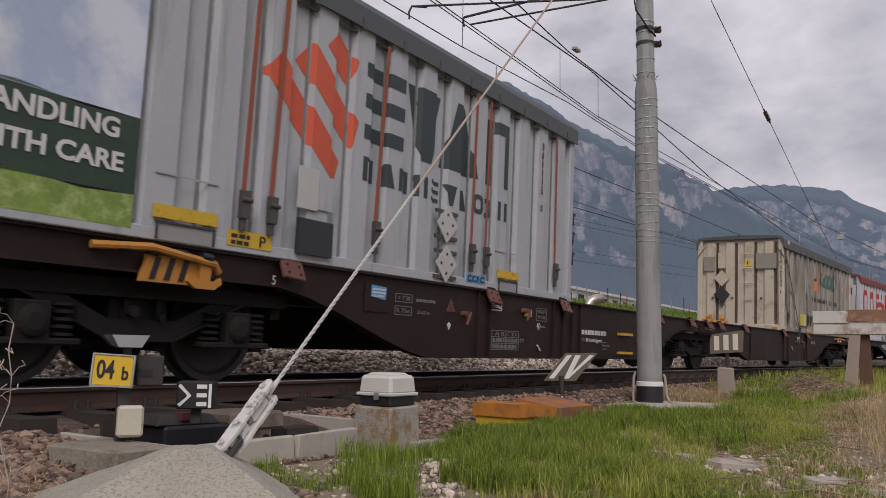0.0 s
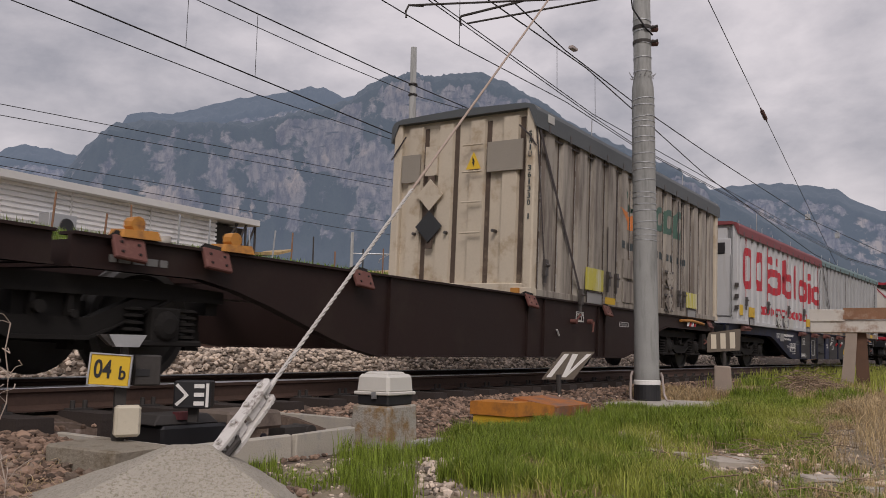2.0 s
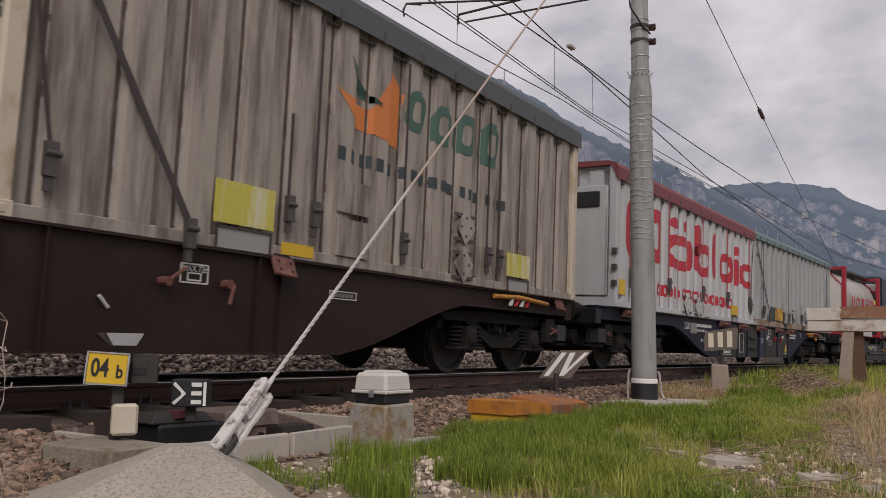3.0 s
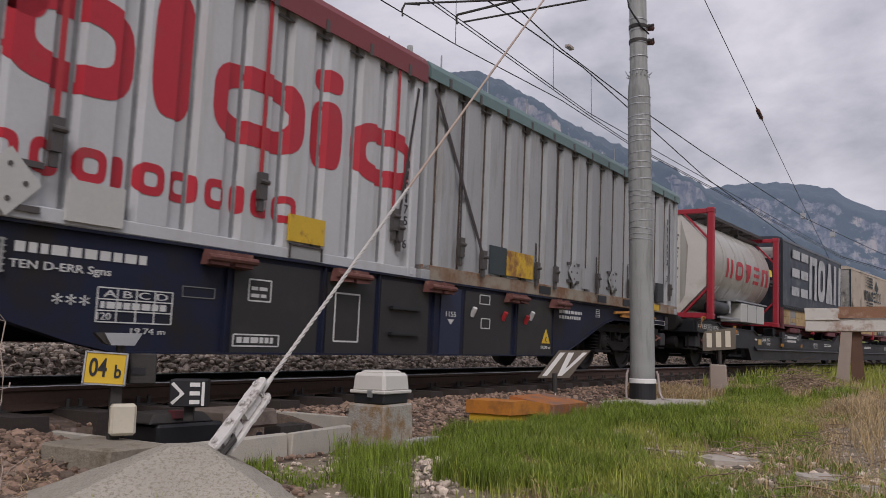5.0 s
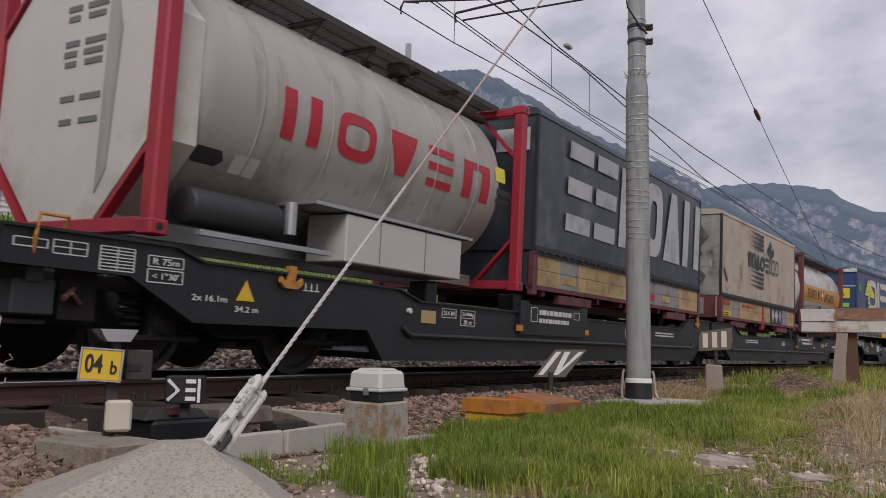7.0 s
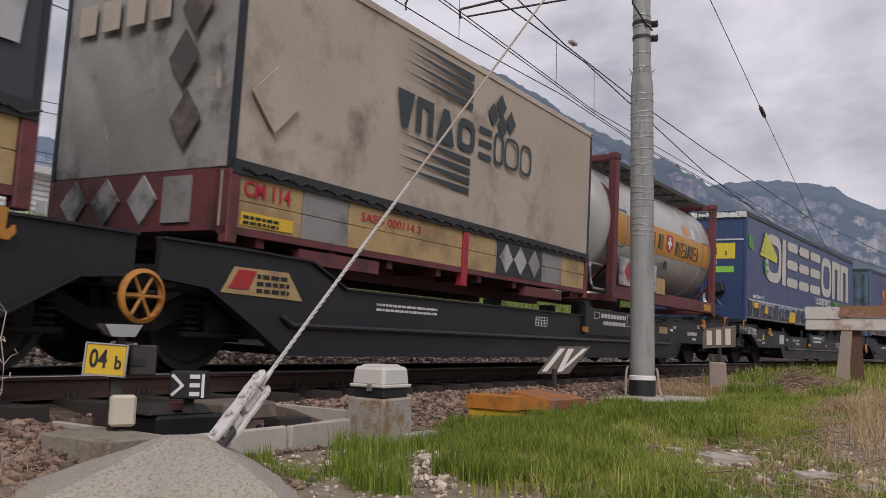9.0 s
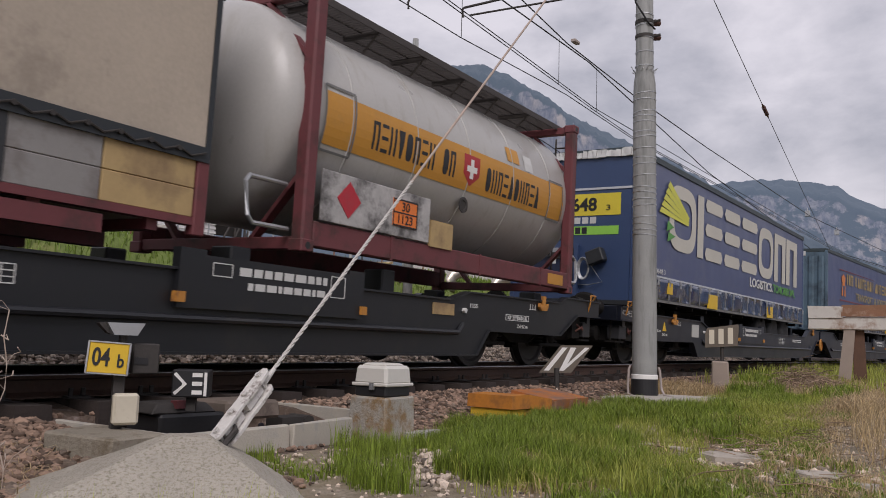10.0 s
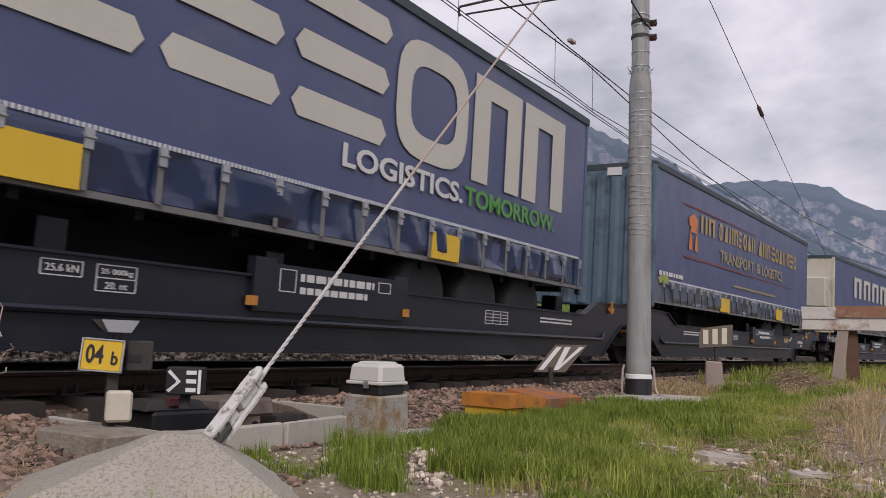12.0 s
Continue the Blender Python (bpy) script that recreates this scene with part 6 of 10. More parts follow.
def t_hook(wgn, x, y, z, mat="hook_orange", k=1.0):
    bm = B()
    prism(bm, [(x - 0.05 * k, z + 0.10), (x + 0.05 * k, z + 0.10), (x + 0.04 * k, z - 0.03), (x + 0.08 * k, z - 0.04), (x + 0.13 * k, z + 0.0), (x + 0.14 * k, z - 0.05), (x + 0.08 * k, z - 0.10), (x - 0.08 * k, z - 0.10), (x - 0.14 * k, z - 0.05), (x - 0.13 * k, z + 0.0), (x - 0.08 * k, z - 0.04), (x - 0.04 * k, z - 0.03)], y - 0.05, y - 0.01)
    part("rope_hook", bm, mat, wgn, "orange rope hook")


def spigot(wgn, x, z, mat="rust_flap"):
    """A folded container lock flap hanging over the edge."""
    bm = B()
    m = Matrix.Translation((x, -1.28, z)) @ Matrix.Rotation(radians(-28), 4, "X") @ Matrix.Rotation(radians(6), 4, "Y")
    box(bm, -0.13, 0.13, -0.02, 0.02, -0.13, 0.06, m)
    part("lock_flap", bm, mat, wgn, "rusty folded lock flap", bevel=0.008)
    bm = B()
    for a in (-0.07, 0.07):
        for b in (-0.08, 0.0):
            vs = tube(bm, (a, -0.028, b), (a, -0.02, b), 0.012, seg=6)
            bmesh.ops.transform(bm, matrix=m, verts=vs)
    box(bm, -0.10, 0.10, -0.01, 0.10, 0.04, 0.10, m)
    part("lock_bolt", bm, "bogie_black", wgn)


def u_handle(wgn, x, y, z, mat="hook_orange", h=0.28, w=0.2):
    bm = B()
    pipe(bm, [(x - w / 2, y, z), (x - w / 2 - 0.02, y - 0.05, z + h * 0.5), (x - w / 2, y - 0.05, z + h), (x + w / 2, y - 0.05, z + h), (x + w / 2, y, z + h * 0.7)], 0.014, 7)
    part("hand_rail", bm, mat, wgn, "orange hand rail")


def under_gear(wgn, xs, z0=0.32):
    """Brake cylinder, rods and air tank between the beams."""
    for x in xs:
        bm = B()
        lathe(bm, [(x - 0.5, 0.1), (x - 0.46, 0.18), (x + 0.46, 0.18), (x + 0.5, 0.1)], "x", 18, Matrix.Translation((0, -0.45, z0 + 0.28)))
        part("air_tank", bm, "bogie_black", wgn)


def beam_wagon(label, outline, c, mat, group="wagons of the train", stiff=(), thick=0.05):
    """A wagon or wagon half with two deep side beams; outline in (place along the train, height)."""
    wgn = thing("container_wagon", label, "wagon", group)
    out = [(x - c, z) for x, z in outline]
    for s in (-1, 1):
        bm = B()
        y0, y1 = sorted((s * (1.22 - thick), s * 1.22))
        prism(bm, out, y0, y1)
        part("side_beam", bm, mat, wgn)
        # flanges along the lower edge
        bm = B()
        n = len(out)
        for (xa, za), (xb, zb) in zip(out[1:-1], out[2:-1]):
            if xb > xa:
                f0, f1 = sorted((s * 1.12, s * 1.25))
                prism(bm, [(xa, za), (xb, zb), (xb, zb + 0.018), (xa, za + 0.018)], f0, f1)
        part("lower_flange", bm, mat, wgn)
        bm = B()
        zt = max(p[1] for p in out)
        x0, x1 = out[0][0], out[-1][0]
        f0, f1 = sorted((s * 1.06, s * 1.265))
        box(bm, x0, x1, f0, f1, zt - 0.022, zt)
        part("top_flange", bm, mat, wgn)
    for x in stiff:
        zlow = max((z for a, b, z in [(p[0], q[0], max(p[1], q[1])) for p, q in zip(outline[1:-1], outline[2:-1])] if a <= x <= b), default=0.3)
        bm = B()
        box(bm, x - c - 0.008, x - c + 0.008, -1.255, -1.21, zlow + 0.02, max(p[1] for p in out) - 0.02)
        part("stiffener", bm, mat, wgn)
    x0, x1 = out[0][0], out[-1][0]
    zt = max(p[1] for p in out)
    bm = B()
    box(bm, x0, x1, -0.25, 0.25, zt - 0.34, zt - 0.06)
    n = int((x1 - x0) / 1.5)
    for i in range(n + 1):
        x = x0 + 0.1 + (x1 - x0 - 0.2) * i / n
        box(bm, x - 0.06, x + 0.06, -1.17, 1.17, zt - 0.24, zt - 0.05)
    part("underframe", bm, mat, wgn)
    return wgn


def belly(x0, x1, s0, s1, zt=1.085, zl=0.24, zh=0.84, run=2.35):
    """Side beam outline: shallow over the bogies, deep between them, with eased corners."""
    def curve(a, b, rev):
        pts = []
        for i in range(7):
            k = i / 6
            f = k * k * (3 - 2 * k) * 0.55 + k * 0.45
            pts.append((a + (b - a) * k, (zh + (zl - zh) * f) if not rev else (zl + (zh - zl) * f)))
        return pts
    return [(x0, zt), (x0, zh)] + curve(s0, s0 + run, False) + curve(s1 - run, s1, True) + [(x1, zh), (x1, zt)]


def brown_wagon():
    c = 9.75
    w = beam_wagon("dark brown articulated container wagon, front half, with rusty lock flaps", belly(1.4, 18.1, 5.4, 16.9), c, "wagon_brown", stiff=(8.80, 9.09, 10.90, 11.23, 11.54, 11.84, 15.05))
    rides(w, c, 0)
    bogie(w, 4.17 - c)
    y = -1.222
    for x in (5.5, 9.08, 11.2, 15.38, 17.49):
        spigot(w, x - c, 1.03)
    # striped tow bracket
    bm = B()
    pipe(bm, [(3.55 - c, -1.27, 1.0), (4.0 - c, -1.33, 1.03), (4.6 - c, -1.32, 0.96), (4.66 - c, -1.30, 0.90)], 0.03, 8)
    part("coupling_bar", bm, "hook_orange", w, "orange and black striped bar")
    bm = B()
    for i in range(4):
        tube(bm, (3.75 + i * 0.24 - c, -1.29 - 0.01 * i, 1.01), (3.84 + i * 0.24 - c, -1.295 - 0.01 * i, 1.005), 0.034, seg=8)
    part("black_stripe", bm, "black_paint", w)
    bm = B()
    prism(bm, [(3.95 - c, 0.78), (4.0 - c, 0.98), (4.55 - c, 0.98), (4.5 - c, 0.78)], -1.29, -1.25)
    part("tow_plate", bm, "hook_orange", w, "orange tow plate")
    for i in range(3):
        bm = B()
        xx = 4.02 + i * 0.13 - c
        prism(bm, [(xx, 0.80), (xx + 0.05, 0.80), (xx + 0.10, 0.97), (xx + 0.05, 0.97)], -1.296, -1.29)
        part("black_stripe", bm, "black_paint", w)
    t_hook(w, 4.52 - c, -1.27, 0.86, k=1.2)
    decal(w, "sticker_plate", 6.61 - c, 6.98 - c, 0.70, 0.98, "wagon_brown", y=y, th=0.012)
    bm = B()
    prism(bm, [(6.70 - c, 0.85), (6.94 - c, 0.825), (6.95 - c, 0.955), (6.71 - c, 0.967)], y - 0.018, y - 0.012)
    part("label", bm, "mark_blue", w, "pale blue sticker")
    bars_of_text(w, 6.72 - c, 6.93 - c, 0.85, 0.95, y - 0.018, "mark_white", 3, 31)
    for z0, z1, t, ww in ((0.825, 0.91, "< 1'30", 0.22), (0.69, 0.78, "R 75m", 0.24)):
        outline_mark(w, 7.13 - c, 7.43 - c, z0, z1, y, "mark_grey", 0.009)
        words(t, ww, 0.05, Matrix.Translation((7.28 - c, y - 0.004, (z0 + z1) / 2)), "mark_grey", w, "lettering")
    words("33.62 m", 0.24, 0.04, Matrix.Translation((7.65 - c, y - 0.004, 0.732)), "mark_grey", w, "lettering")
    bars_of_text(w, 7.51 - c, 7.88 - c, 0.845, 0.885, y, "mark_grey", 1, 33, 0.8)
    bm = B()
    prism(bm, [(8.11 - c, 0.77), (8.30 - c, 0.77), (8.205 - c, 0.92)], y - 0.006, y)
    part("warning_triangle", bm, "rust_flap", w, "faded orange warning triangle")
    words("C", 0.05, 0.06, Matrix.Translation((8.205 - c, y - 0.010, 0.815)), "black_paint", w, "lettering")
    bm = B()
    prism(bm, [(8.14 - c, 0.62), (8.18 - c, 0.56), (8.22 - c, 0.62), (8.18 - c, 0.65)], y - 0.006, y)
    part("sticker", bm, "mark_white", w)
    words("5", 0.04, 0.08, Matrix.Translation((5.35 - c, y - 0.004, 0.90)), "mark_white", w, "numeral")
    words("29720kg", 0.27, 0.05, Matrix.Translation((9.26 - c, y - 0.004, 0.885)), "mark_white", w, "lettering")
    outline_mark(w, 9.11 - c, 9.41 - c, 0.845, 0.925, y)
    outline_mark(w, 9.18 - c, 9.89 - c, 0.35, 0.59, y, "mark_grey", 0.009, 2, 3)
    words("A B C D", 0.58, 0.05, Matrix.Translation((9.54 - c, y - 0.004, 0.55)), "mark_grey", w, "lettering")
    for z in (0.445, 0.365):
        bars_of_text(w, 9.21 - c, 9.86 - c, z, z + 0.055, y, "mark_grey", 1, int(z * 100), 0.9)
    words("S", 0.035, 0.055, Matrix.Translation((9.13 - c, y - 0.004, 0.47)), "mark_grey", w, "lettering")
    words("SS", 0.07, 0.055, Matrix.Translation((9.12 - c, y - 0.004, 0.39)), "mark_grey", w, "lettering")
    for i in range(2):
        words("*", 0.06, 0.06, Matrix.Translation((9.95 + i * 0.07 - c, y - 0.004, 0.48)), "mark_grey", w, "star")
    decal(w, "tag", 10.01 - c, 10.24 - c, 0.80, 0.90, "plate_black", y=y, th=0.008)
    outline_mark(w, 10.02 - c, 10.23 - c, 0.81, 0.89, y - 0.008, "yellow_sign", 0.010)
    bars_of_text(w, 10.04 - c, 10.21 - c, 0.825, 0.88, y - 0.008, "yellow_sign", 2, 37, 0.6)
    outline_mark(w, 10.40 - c, 10.71 - c, 0.76, 0.93, y, "mark_grey", 0.009)
    words("2xKE-GP-A", 0.26, 0.045, Matrix.Translation((10.555 - c, y - 0.004, 0.885)), "mark_grey", w, "lettering")
    words("MAX:100t", 0.24, 0.045, Matrix.Translation((10.555 - c, y - 0.004, 0.81)), "mark_grey", w, "lettering")
    words("K", 0.035, 0.045, Matrix.Translation((10.47 - c, y - 0.004, 0.683)), "mark_white", w, "lettering")
    bm = B()
    for k in range(16):
        a0, a1 = k * math.pi / 8, (k + 1) * math.pi / 8
        prism(bm, [(10.47 - c + r * math.cos(a), 0.683 + r * math.sin(a)) for r, a in ((0.04, a0), (0.04, a1), (0.048, a1), (0.048, a0))], y - 0.004, y)
    part("ring_mark", bm, "mark_white", w)
    bars_of_text(w, 10.54 - c, 10.70 - c, 0.665, 0.69, y, "mark_grey", 1, 38, 0.9)
    for x, z in ((8.46, 0.758), (9.98, 0.87)):
        bm = B()
        tube(bm, (x - c, -1.30, z), (x - c, -1.22, z), 0.035, seg=10)
        tube(bm, (x + 0.06 - c, -1.31, z + 0.02), (x - 0.02 - c, -1.31, z - 0.13), 0.018, seg=8)
        part("brake_handle", bm, "rust_flap", w, "small rusty brake handle")
    bars_of_text(w, 11.94 - c, 12.91 - c, 0.615, 0.69, y, "mark_white", 1, 34, 0.95)
    words("RIV", 0.13, 0.06, Matrix.Translation((12.01 - c, y - 0.004, 0.53)), "mark_grey", w, "lettering")
    words("D-Kombi Sggmrss", 0.63, 0.075, Matrix.Translation((12.43 - c, y - 0.004, 0.525)), "mark_white", w, "lettering", "white stencilled type letters", 0.01)
    for t, ww, z in (("Ladegut", 0.17, 0.505), ("Wechselbehälter", 0.33, 0.455), ("Container", 0.22, 0.405)):
        words(t, ww, 0.035, Matrix.Translation((12.75 + ww / 2 - c, y - 0.004, z)), "mark_grey", w, "lettering")
    for z in (0.64, 0.325):
        bm = B()
        box(bm, 13.42 - c, 14.03 - c, -1.27, -1.22, z, z + 0.042)
        part("step_bar", bm, "yellow_paint", w, "yellow step bar")
    bm = B()
    tube(bm, (10.42 - c, -1.24, 0.42), (10.50 - c, -1.24, 0.35), 0.013, seg=6)
    part("pin", bm, "mark_white", w)
    under_gear(w, (1.5, 3.0))

    c = 26.2
    w = beam_wagon("dark brown articulated container wagon, rear half, empty at one end", belly(18.3, 34.1, 19.4, 30.9), c, "wagon_brown", stiff=(21.9, 25.0, 25.5, 27.43, 27.71))
    rides(w, c, 0)
    bogie(w, 18.3 - c)
    bogie(w, 32.2 - c)
    buffers(w, 34.15 - c, 1, "wagon_brown")
    for x in (18.71, 19.52, 21.38, 25.0, 27.68, 33.6):
        spigot(w, x - c, 1.03)
    bars_of_text(w, 18.6 - c, 19.1 - c, 0.90, 0.96, y, "mark_grey", 1, 36, 0.9)
    outline_mark(w, 26.62 - c, 26.89 - c, 0.79, 0.935, y)
    words("MAX 72t", 0.24, 0.05, Matrix.Translation((26.755 - c, y - 0.004, 0.90)), "mark_white", w, "lettering")
    outline_mark(w, 26.69 - c, 26.82 - c, 0.81, 0.865, y)
    outline_mark(w, 28.40 - c, 28.81 - c, 0.775, 0.845, y, "mark_white", 0.008)
    bars_of_text(w, 28.43 - c, 28.78 - c, 0.79, 0.832, y, "mark_grey", 1, 39, 0.9)
    bm = B()
    tube(bm, (26.44 - c, -1.32, 0.78), (26.44 - c, -1.22, 0.78), 0.035, seg=10)
    tube(bm, (26.47 - c, -1.30, 0.80), (26.60 - c, -1.30, 0.89), 0.016, seg=8)
    part("brake_handle", bm, "rust_flap", w, "small rusty brake handle")
    bm = B()
    tube(bm, (27.07 - c, -1.30, 0.80), (27.07 - c, -1.22, 0.80), 0.04, seg=10)
    tube(bm, (27.10 - c, -1.31, 0.80), (27.06 - c, -1.31, 0.64), 0.016, seg=8)
    part("brake_handle", bm, "rust_flap", w, "small rusty brake handle")
    bm = B()
    tube(bm, (25.92 - c, -1.24, 0.64), (26.0 - c, -1.24, 0.56), 0.013, seg=6)
    part("pin", bm, "mark_white", w)
    for x in (18.81, 19.75):
        bm = B()
        lump(bm, x - 0.16 - c, x + 0.16 - c, -1.30, -1.12, 1.085, 1.15, 0.1, 0.008, 3)
        tube(bm, (x - 0.03 - c, -1.28, 1.19), (x - 0.03 - c, -1.18, 1.19), 0.06, seg=10)
        part("twist_lock", bm, "hook_orange", w, "rusty orange container lock")
    bm = B()
    pipe(bm, [(31.6 - c, -1.27, 1.0), (32.3 - c, -1.30, 1.02), (33.2 - c, -1.28, 0.98)], 0.03, 8)
    part("coupling_bar", bm, "hook_orange", w)
    for i in range(4):
        bm = B()
        prism(bm, [(32.0 + i * 0.16 - c, 0.90), (32.06 + i * 0.16 - c, 0.90), (32.12 + i * 0.16 - c, 1.0), (32.06 + i * 0.16 - c, 1.0)], -1.30, -1.27)
        part("stripe", bm, "red_paint" if i % 2 else "mark_white", w)
    under_gear(w, (-2.0, 0.5))


def blue_wagon():
    c = 44.6
    w = beam_wagon("dark blue and grey four-axle container wagon with white data tables", belly(35.3, 54.0, 38.9, 51.0, zh=0.86), c, "wagon_blue", stiff=(42.2, 43.4, 44.25, 45.3, 47.3, 48.5))
    rides(w, c, 0)
    bogie(w, 37.47 - c)
    bogie(w, 51.67 - c)
    buffers(w, 54.0 - c, 1, "wagon_black")
    buffers(w, 35.3 - c, -1, "wagon_black")
    y = -1.222
    paint("panel_grey", (0.026, 0.025, 0.025), rough=0.6, stain=(0.038, 0.034, 0.031), stain_scale=2, stain_at=0.6)
    paint("panel_blue", (0.016, 0.022, 0.055), rough=0.5)
    for a, b, m in ((42.28, 43.34, "panel_grey"), (43.46, 44.2, "panel_grey"), (44.3, 45.2, "panel_grey"), (45.46, 45.9, "panel_blue"), (46.0, 47.2, "panel_grey"), (47.4, 48.5, "panel_grey")):
        decal(w, "side_panel", a - c, b - c, 0.25, 1.02, m, y=y, th=0.012)
    for a, b, z in ((44.45, 45.0, 0.45), (44.45, 45.0, 0.72)):
        decal(w, "step", a - c, b - c, z, z + 0.03, "wagon_black", y=-1.24, th=0.05)
    for x in (36.6, 42.13, 43.70, 45.3, 47.2, 48.6, 52.0):
        for d in (-0.12, 0.14):
            bm = B()
            lump(bm, x + d - 0.11 - c, x + d + 0.11 - c, -1.36, -1.24, 0.94, 1.06, 0.2, 0.01, int(x * 10))
            tube(bm, (x + d - 0.13 - c, -1.36, 1.0), (x + d + 0.13 - c, -1.36, 1.0), 0.028, seg=8)
            part("container_lock", bm, "rust_flap", w, "rusty container lock")
    yy = y - 0.012
    words("GE", 0.20, 0.09, Matrix.Translation((39.825 - c, y - 0.004, 0.89)), "mark_white", w, "lettering", "white letters")
    outline_mark(w, 39.67 - c, 39.98 - c, 0.83, 0.95, y)
    bm = B()
    for i in range(6):
        box(bm, 40.02 + i * 0.06 - c, 40.035 + i * 0.06 - c, -1.252, -1.222, 0.74, 0.96)
        box(bm, 40.0 - c, 40.35 - c, -1.25, -1.222, 0.745 + i * 0.04, 0.757 + i * 0.04)
    part("mesh_panel", bm, "pocket_grey", w, "grey wire mesh panel")
    bars_of_text(w, 40.42 - c, 41.42 - c, 0.885, 0.955, y, "mark_white", 1, 41, 0.95)
    words("TEN D-ERR Sgns", 0.74, 0.072, Matrix.Translation((40.76 - c, y - 0.004, 0.80)), "mark_white", w, "lettering", "white stencilled letters", 0.01)
    outline_mark(w, 41.04 - c, 41.68 - c, 0.46, 0.70, y, "mark_white", 0.009, 2, 3)
    words("A B C D", 0.55, 0.05, Matrix.Translation((41.36 - c, y - 0.004, 0.66)), "mark_white", w, "lettering")
    bars_of_text(w, 41.07 - c, 41.66 - c, 0.555, 0.605, y, "mark_white", 1, 43, 0.95)
    words("120", 0.11, 0.05, Matrix.Translation((41.10 - c, y - 0.004, 0.50)), "mark_white", w, "numerals")
    for i in range(3):
        words("*", 0.075, 0.075, Matrix.Translation((40.74 + i * 0.1 - c, y - 0.004, 0.6)), "mark_white", w, "star")
    words("19,74 m", 0.30, 0.05, Matrix.Translation((41.48 - c, y - 0.004, 0.40)), "mark_white", w, "lettering")
    outline_mark(w, 41.77 - c, 42.09 - c, 0.68, 0.76, y, "mark_grey", 0.008)
    outline_mark(w, 42.45 - c, 42.71 - c, 0.69, 0.87, yy)
    bars_of_text(w, 42.48 - c, 42.68 - c, 0.72, 0.84, yy, "mark_white", 2, 46, 0.5)
    outline_mark(w, 42.31 - c, 42.84 - c, 0.31, 0.405, yy)
    bars_of_text(w, 42.35 - c, 42.80 - c, 0.335, 0.39, yy, "mark_white", 1, 44, 0.9)
    outline_mark(w, 43.58 - c, 43.95 - c, 0.37, 0.83, yy, w=0.016)
    words("1155", 0.22, 0.06, Matrix.Translation((45.68 - c, yy - 0.004, 0.72)), "mark_white", w, "numerals")
    bm = B()
    prism(bm, [(45.61 - c, 0.66), (45.75 - c, 0.66), (45.68 - c, 0.60)], yy - 0.004, yy)
    part("mark", bm, "mark_white", w)
    outline_mark(w, 46.35 - c, 46.6 - c, 0.88, 0.99, yy)
    outline_mark(w, 46.4 - c, 46.62 - c, 0.58, 0.70, yy)
    for x, z, m in ((46.95, 0.80, "red_paint"), (47.6, 0.78, "red_paint"), (46.15, 0.82, "mark_white"), (47.75, 0.84, "mark_white")):
        bm = B()
        tube(bm, (x - c, -1.29, z), (x + 0.02 - c, -1.23, z - 0.10), 0.03, seg=8)
        part("brake_lever", bm, m, w, "small brake lever")
    bm = B()
    prism(bm, [(48.15 - c, 0.42), (48.42 - c, 0.42), (48.285 - c, 0.62)], yy - 0.006, yy)
    part("warning_triangle", bm, "yellow_sign", w, "yellow warning triangle")
    words("C", 0.06, 0.07, Matrix.Translation((48.285 - c, yy - 0.010, 0.475)), "black_paint", w, "lettering")
    words("14,20 m", 0.3, 0.05, Matrix.Translation((48.28 - c, yy - 0.004, 0.36)), "mark_white", w, "lettering")
    bars_of_text(w, 48.75 - c, 49.6 - c, 0.80, 0.96, y, "mark_white", 2, 45, 0.6)
    outline_mark(w, 50.2 - c, 50.35 - c, 0.88, 1.0, y, "mark_white", 0.01, 3, 0)
    outline_mark(w, 52.9 - c, 53.7 - c, 0.86, 0.94, -1.27, "mark_white", 0.008)
    bm = B()
    prism(bm, [(51.2 - c, 0.92), (51.25 - c, 1.02), (51.8 - c, 1.02), (51.75 - c, 0.92)], -1.30, -1.26)
    part("striped_plate", bm, "hook_orange", w)
    bm = B()
    pipe(bm, [(50.9 - c, -1.28, 0.98), (51.6 - c, -1.32, 1.02), (52.5 - c, -1.30, 1.0), (53.1 - c, -1.27, 0.97)], 0.024, 8)
    part("coupling_bar", bm, "hook_orange", w)
    t_hook(w, 52.0 - c, -1.28, 0.90)
    under_gear(w, (-2.5, 1.0, 3.0))


POCKET = [(0.62, 1.02), (1.95, 1.02), (2.22, 0.93), (4.85, 0.91), (5.25, 0.80), (14.8, 0.80), (15.3, 1.02), (16.1, 1.04), (16.95, 1.04),
          (16.95, 0.74), (16.5, 0.70), (16.0, 0.42), (15.6, 0.17), (4.6, 0.17), (4.32, 0.47), (2.15, 0.46), (1.55, 0.77), (0.62, 0.78)]


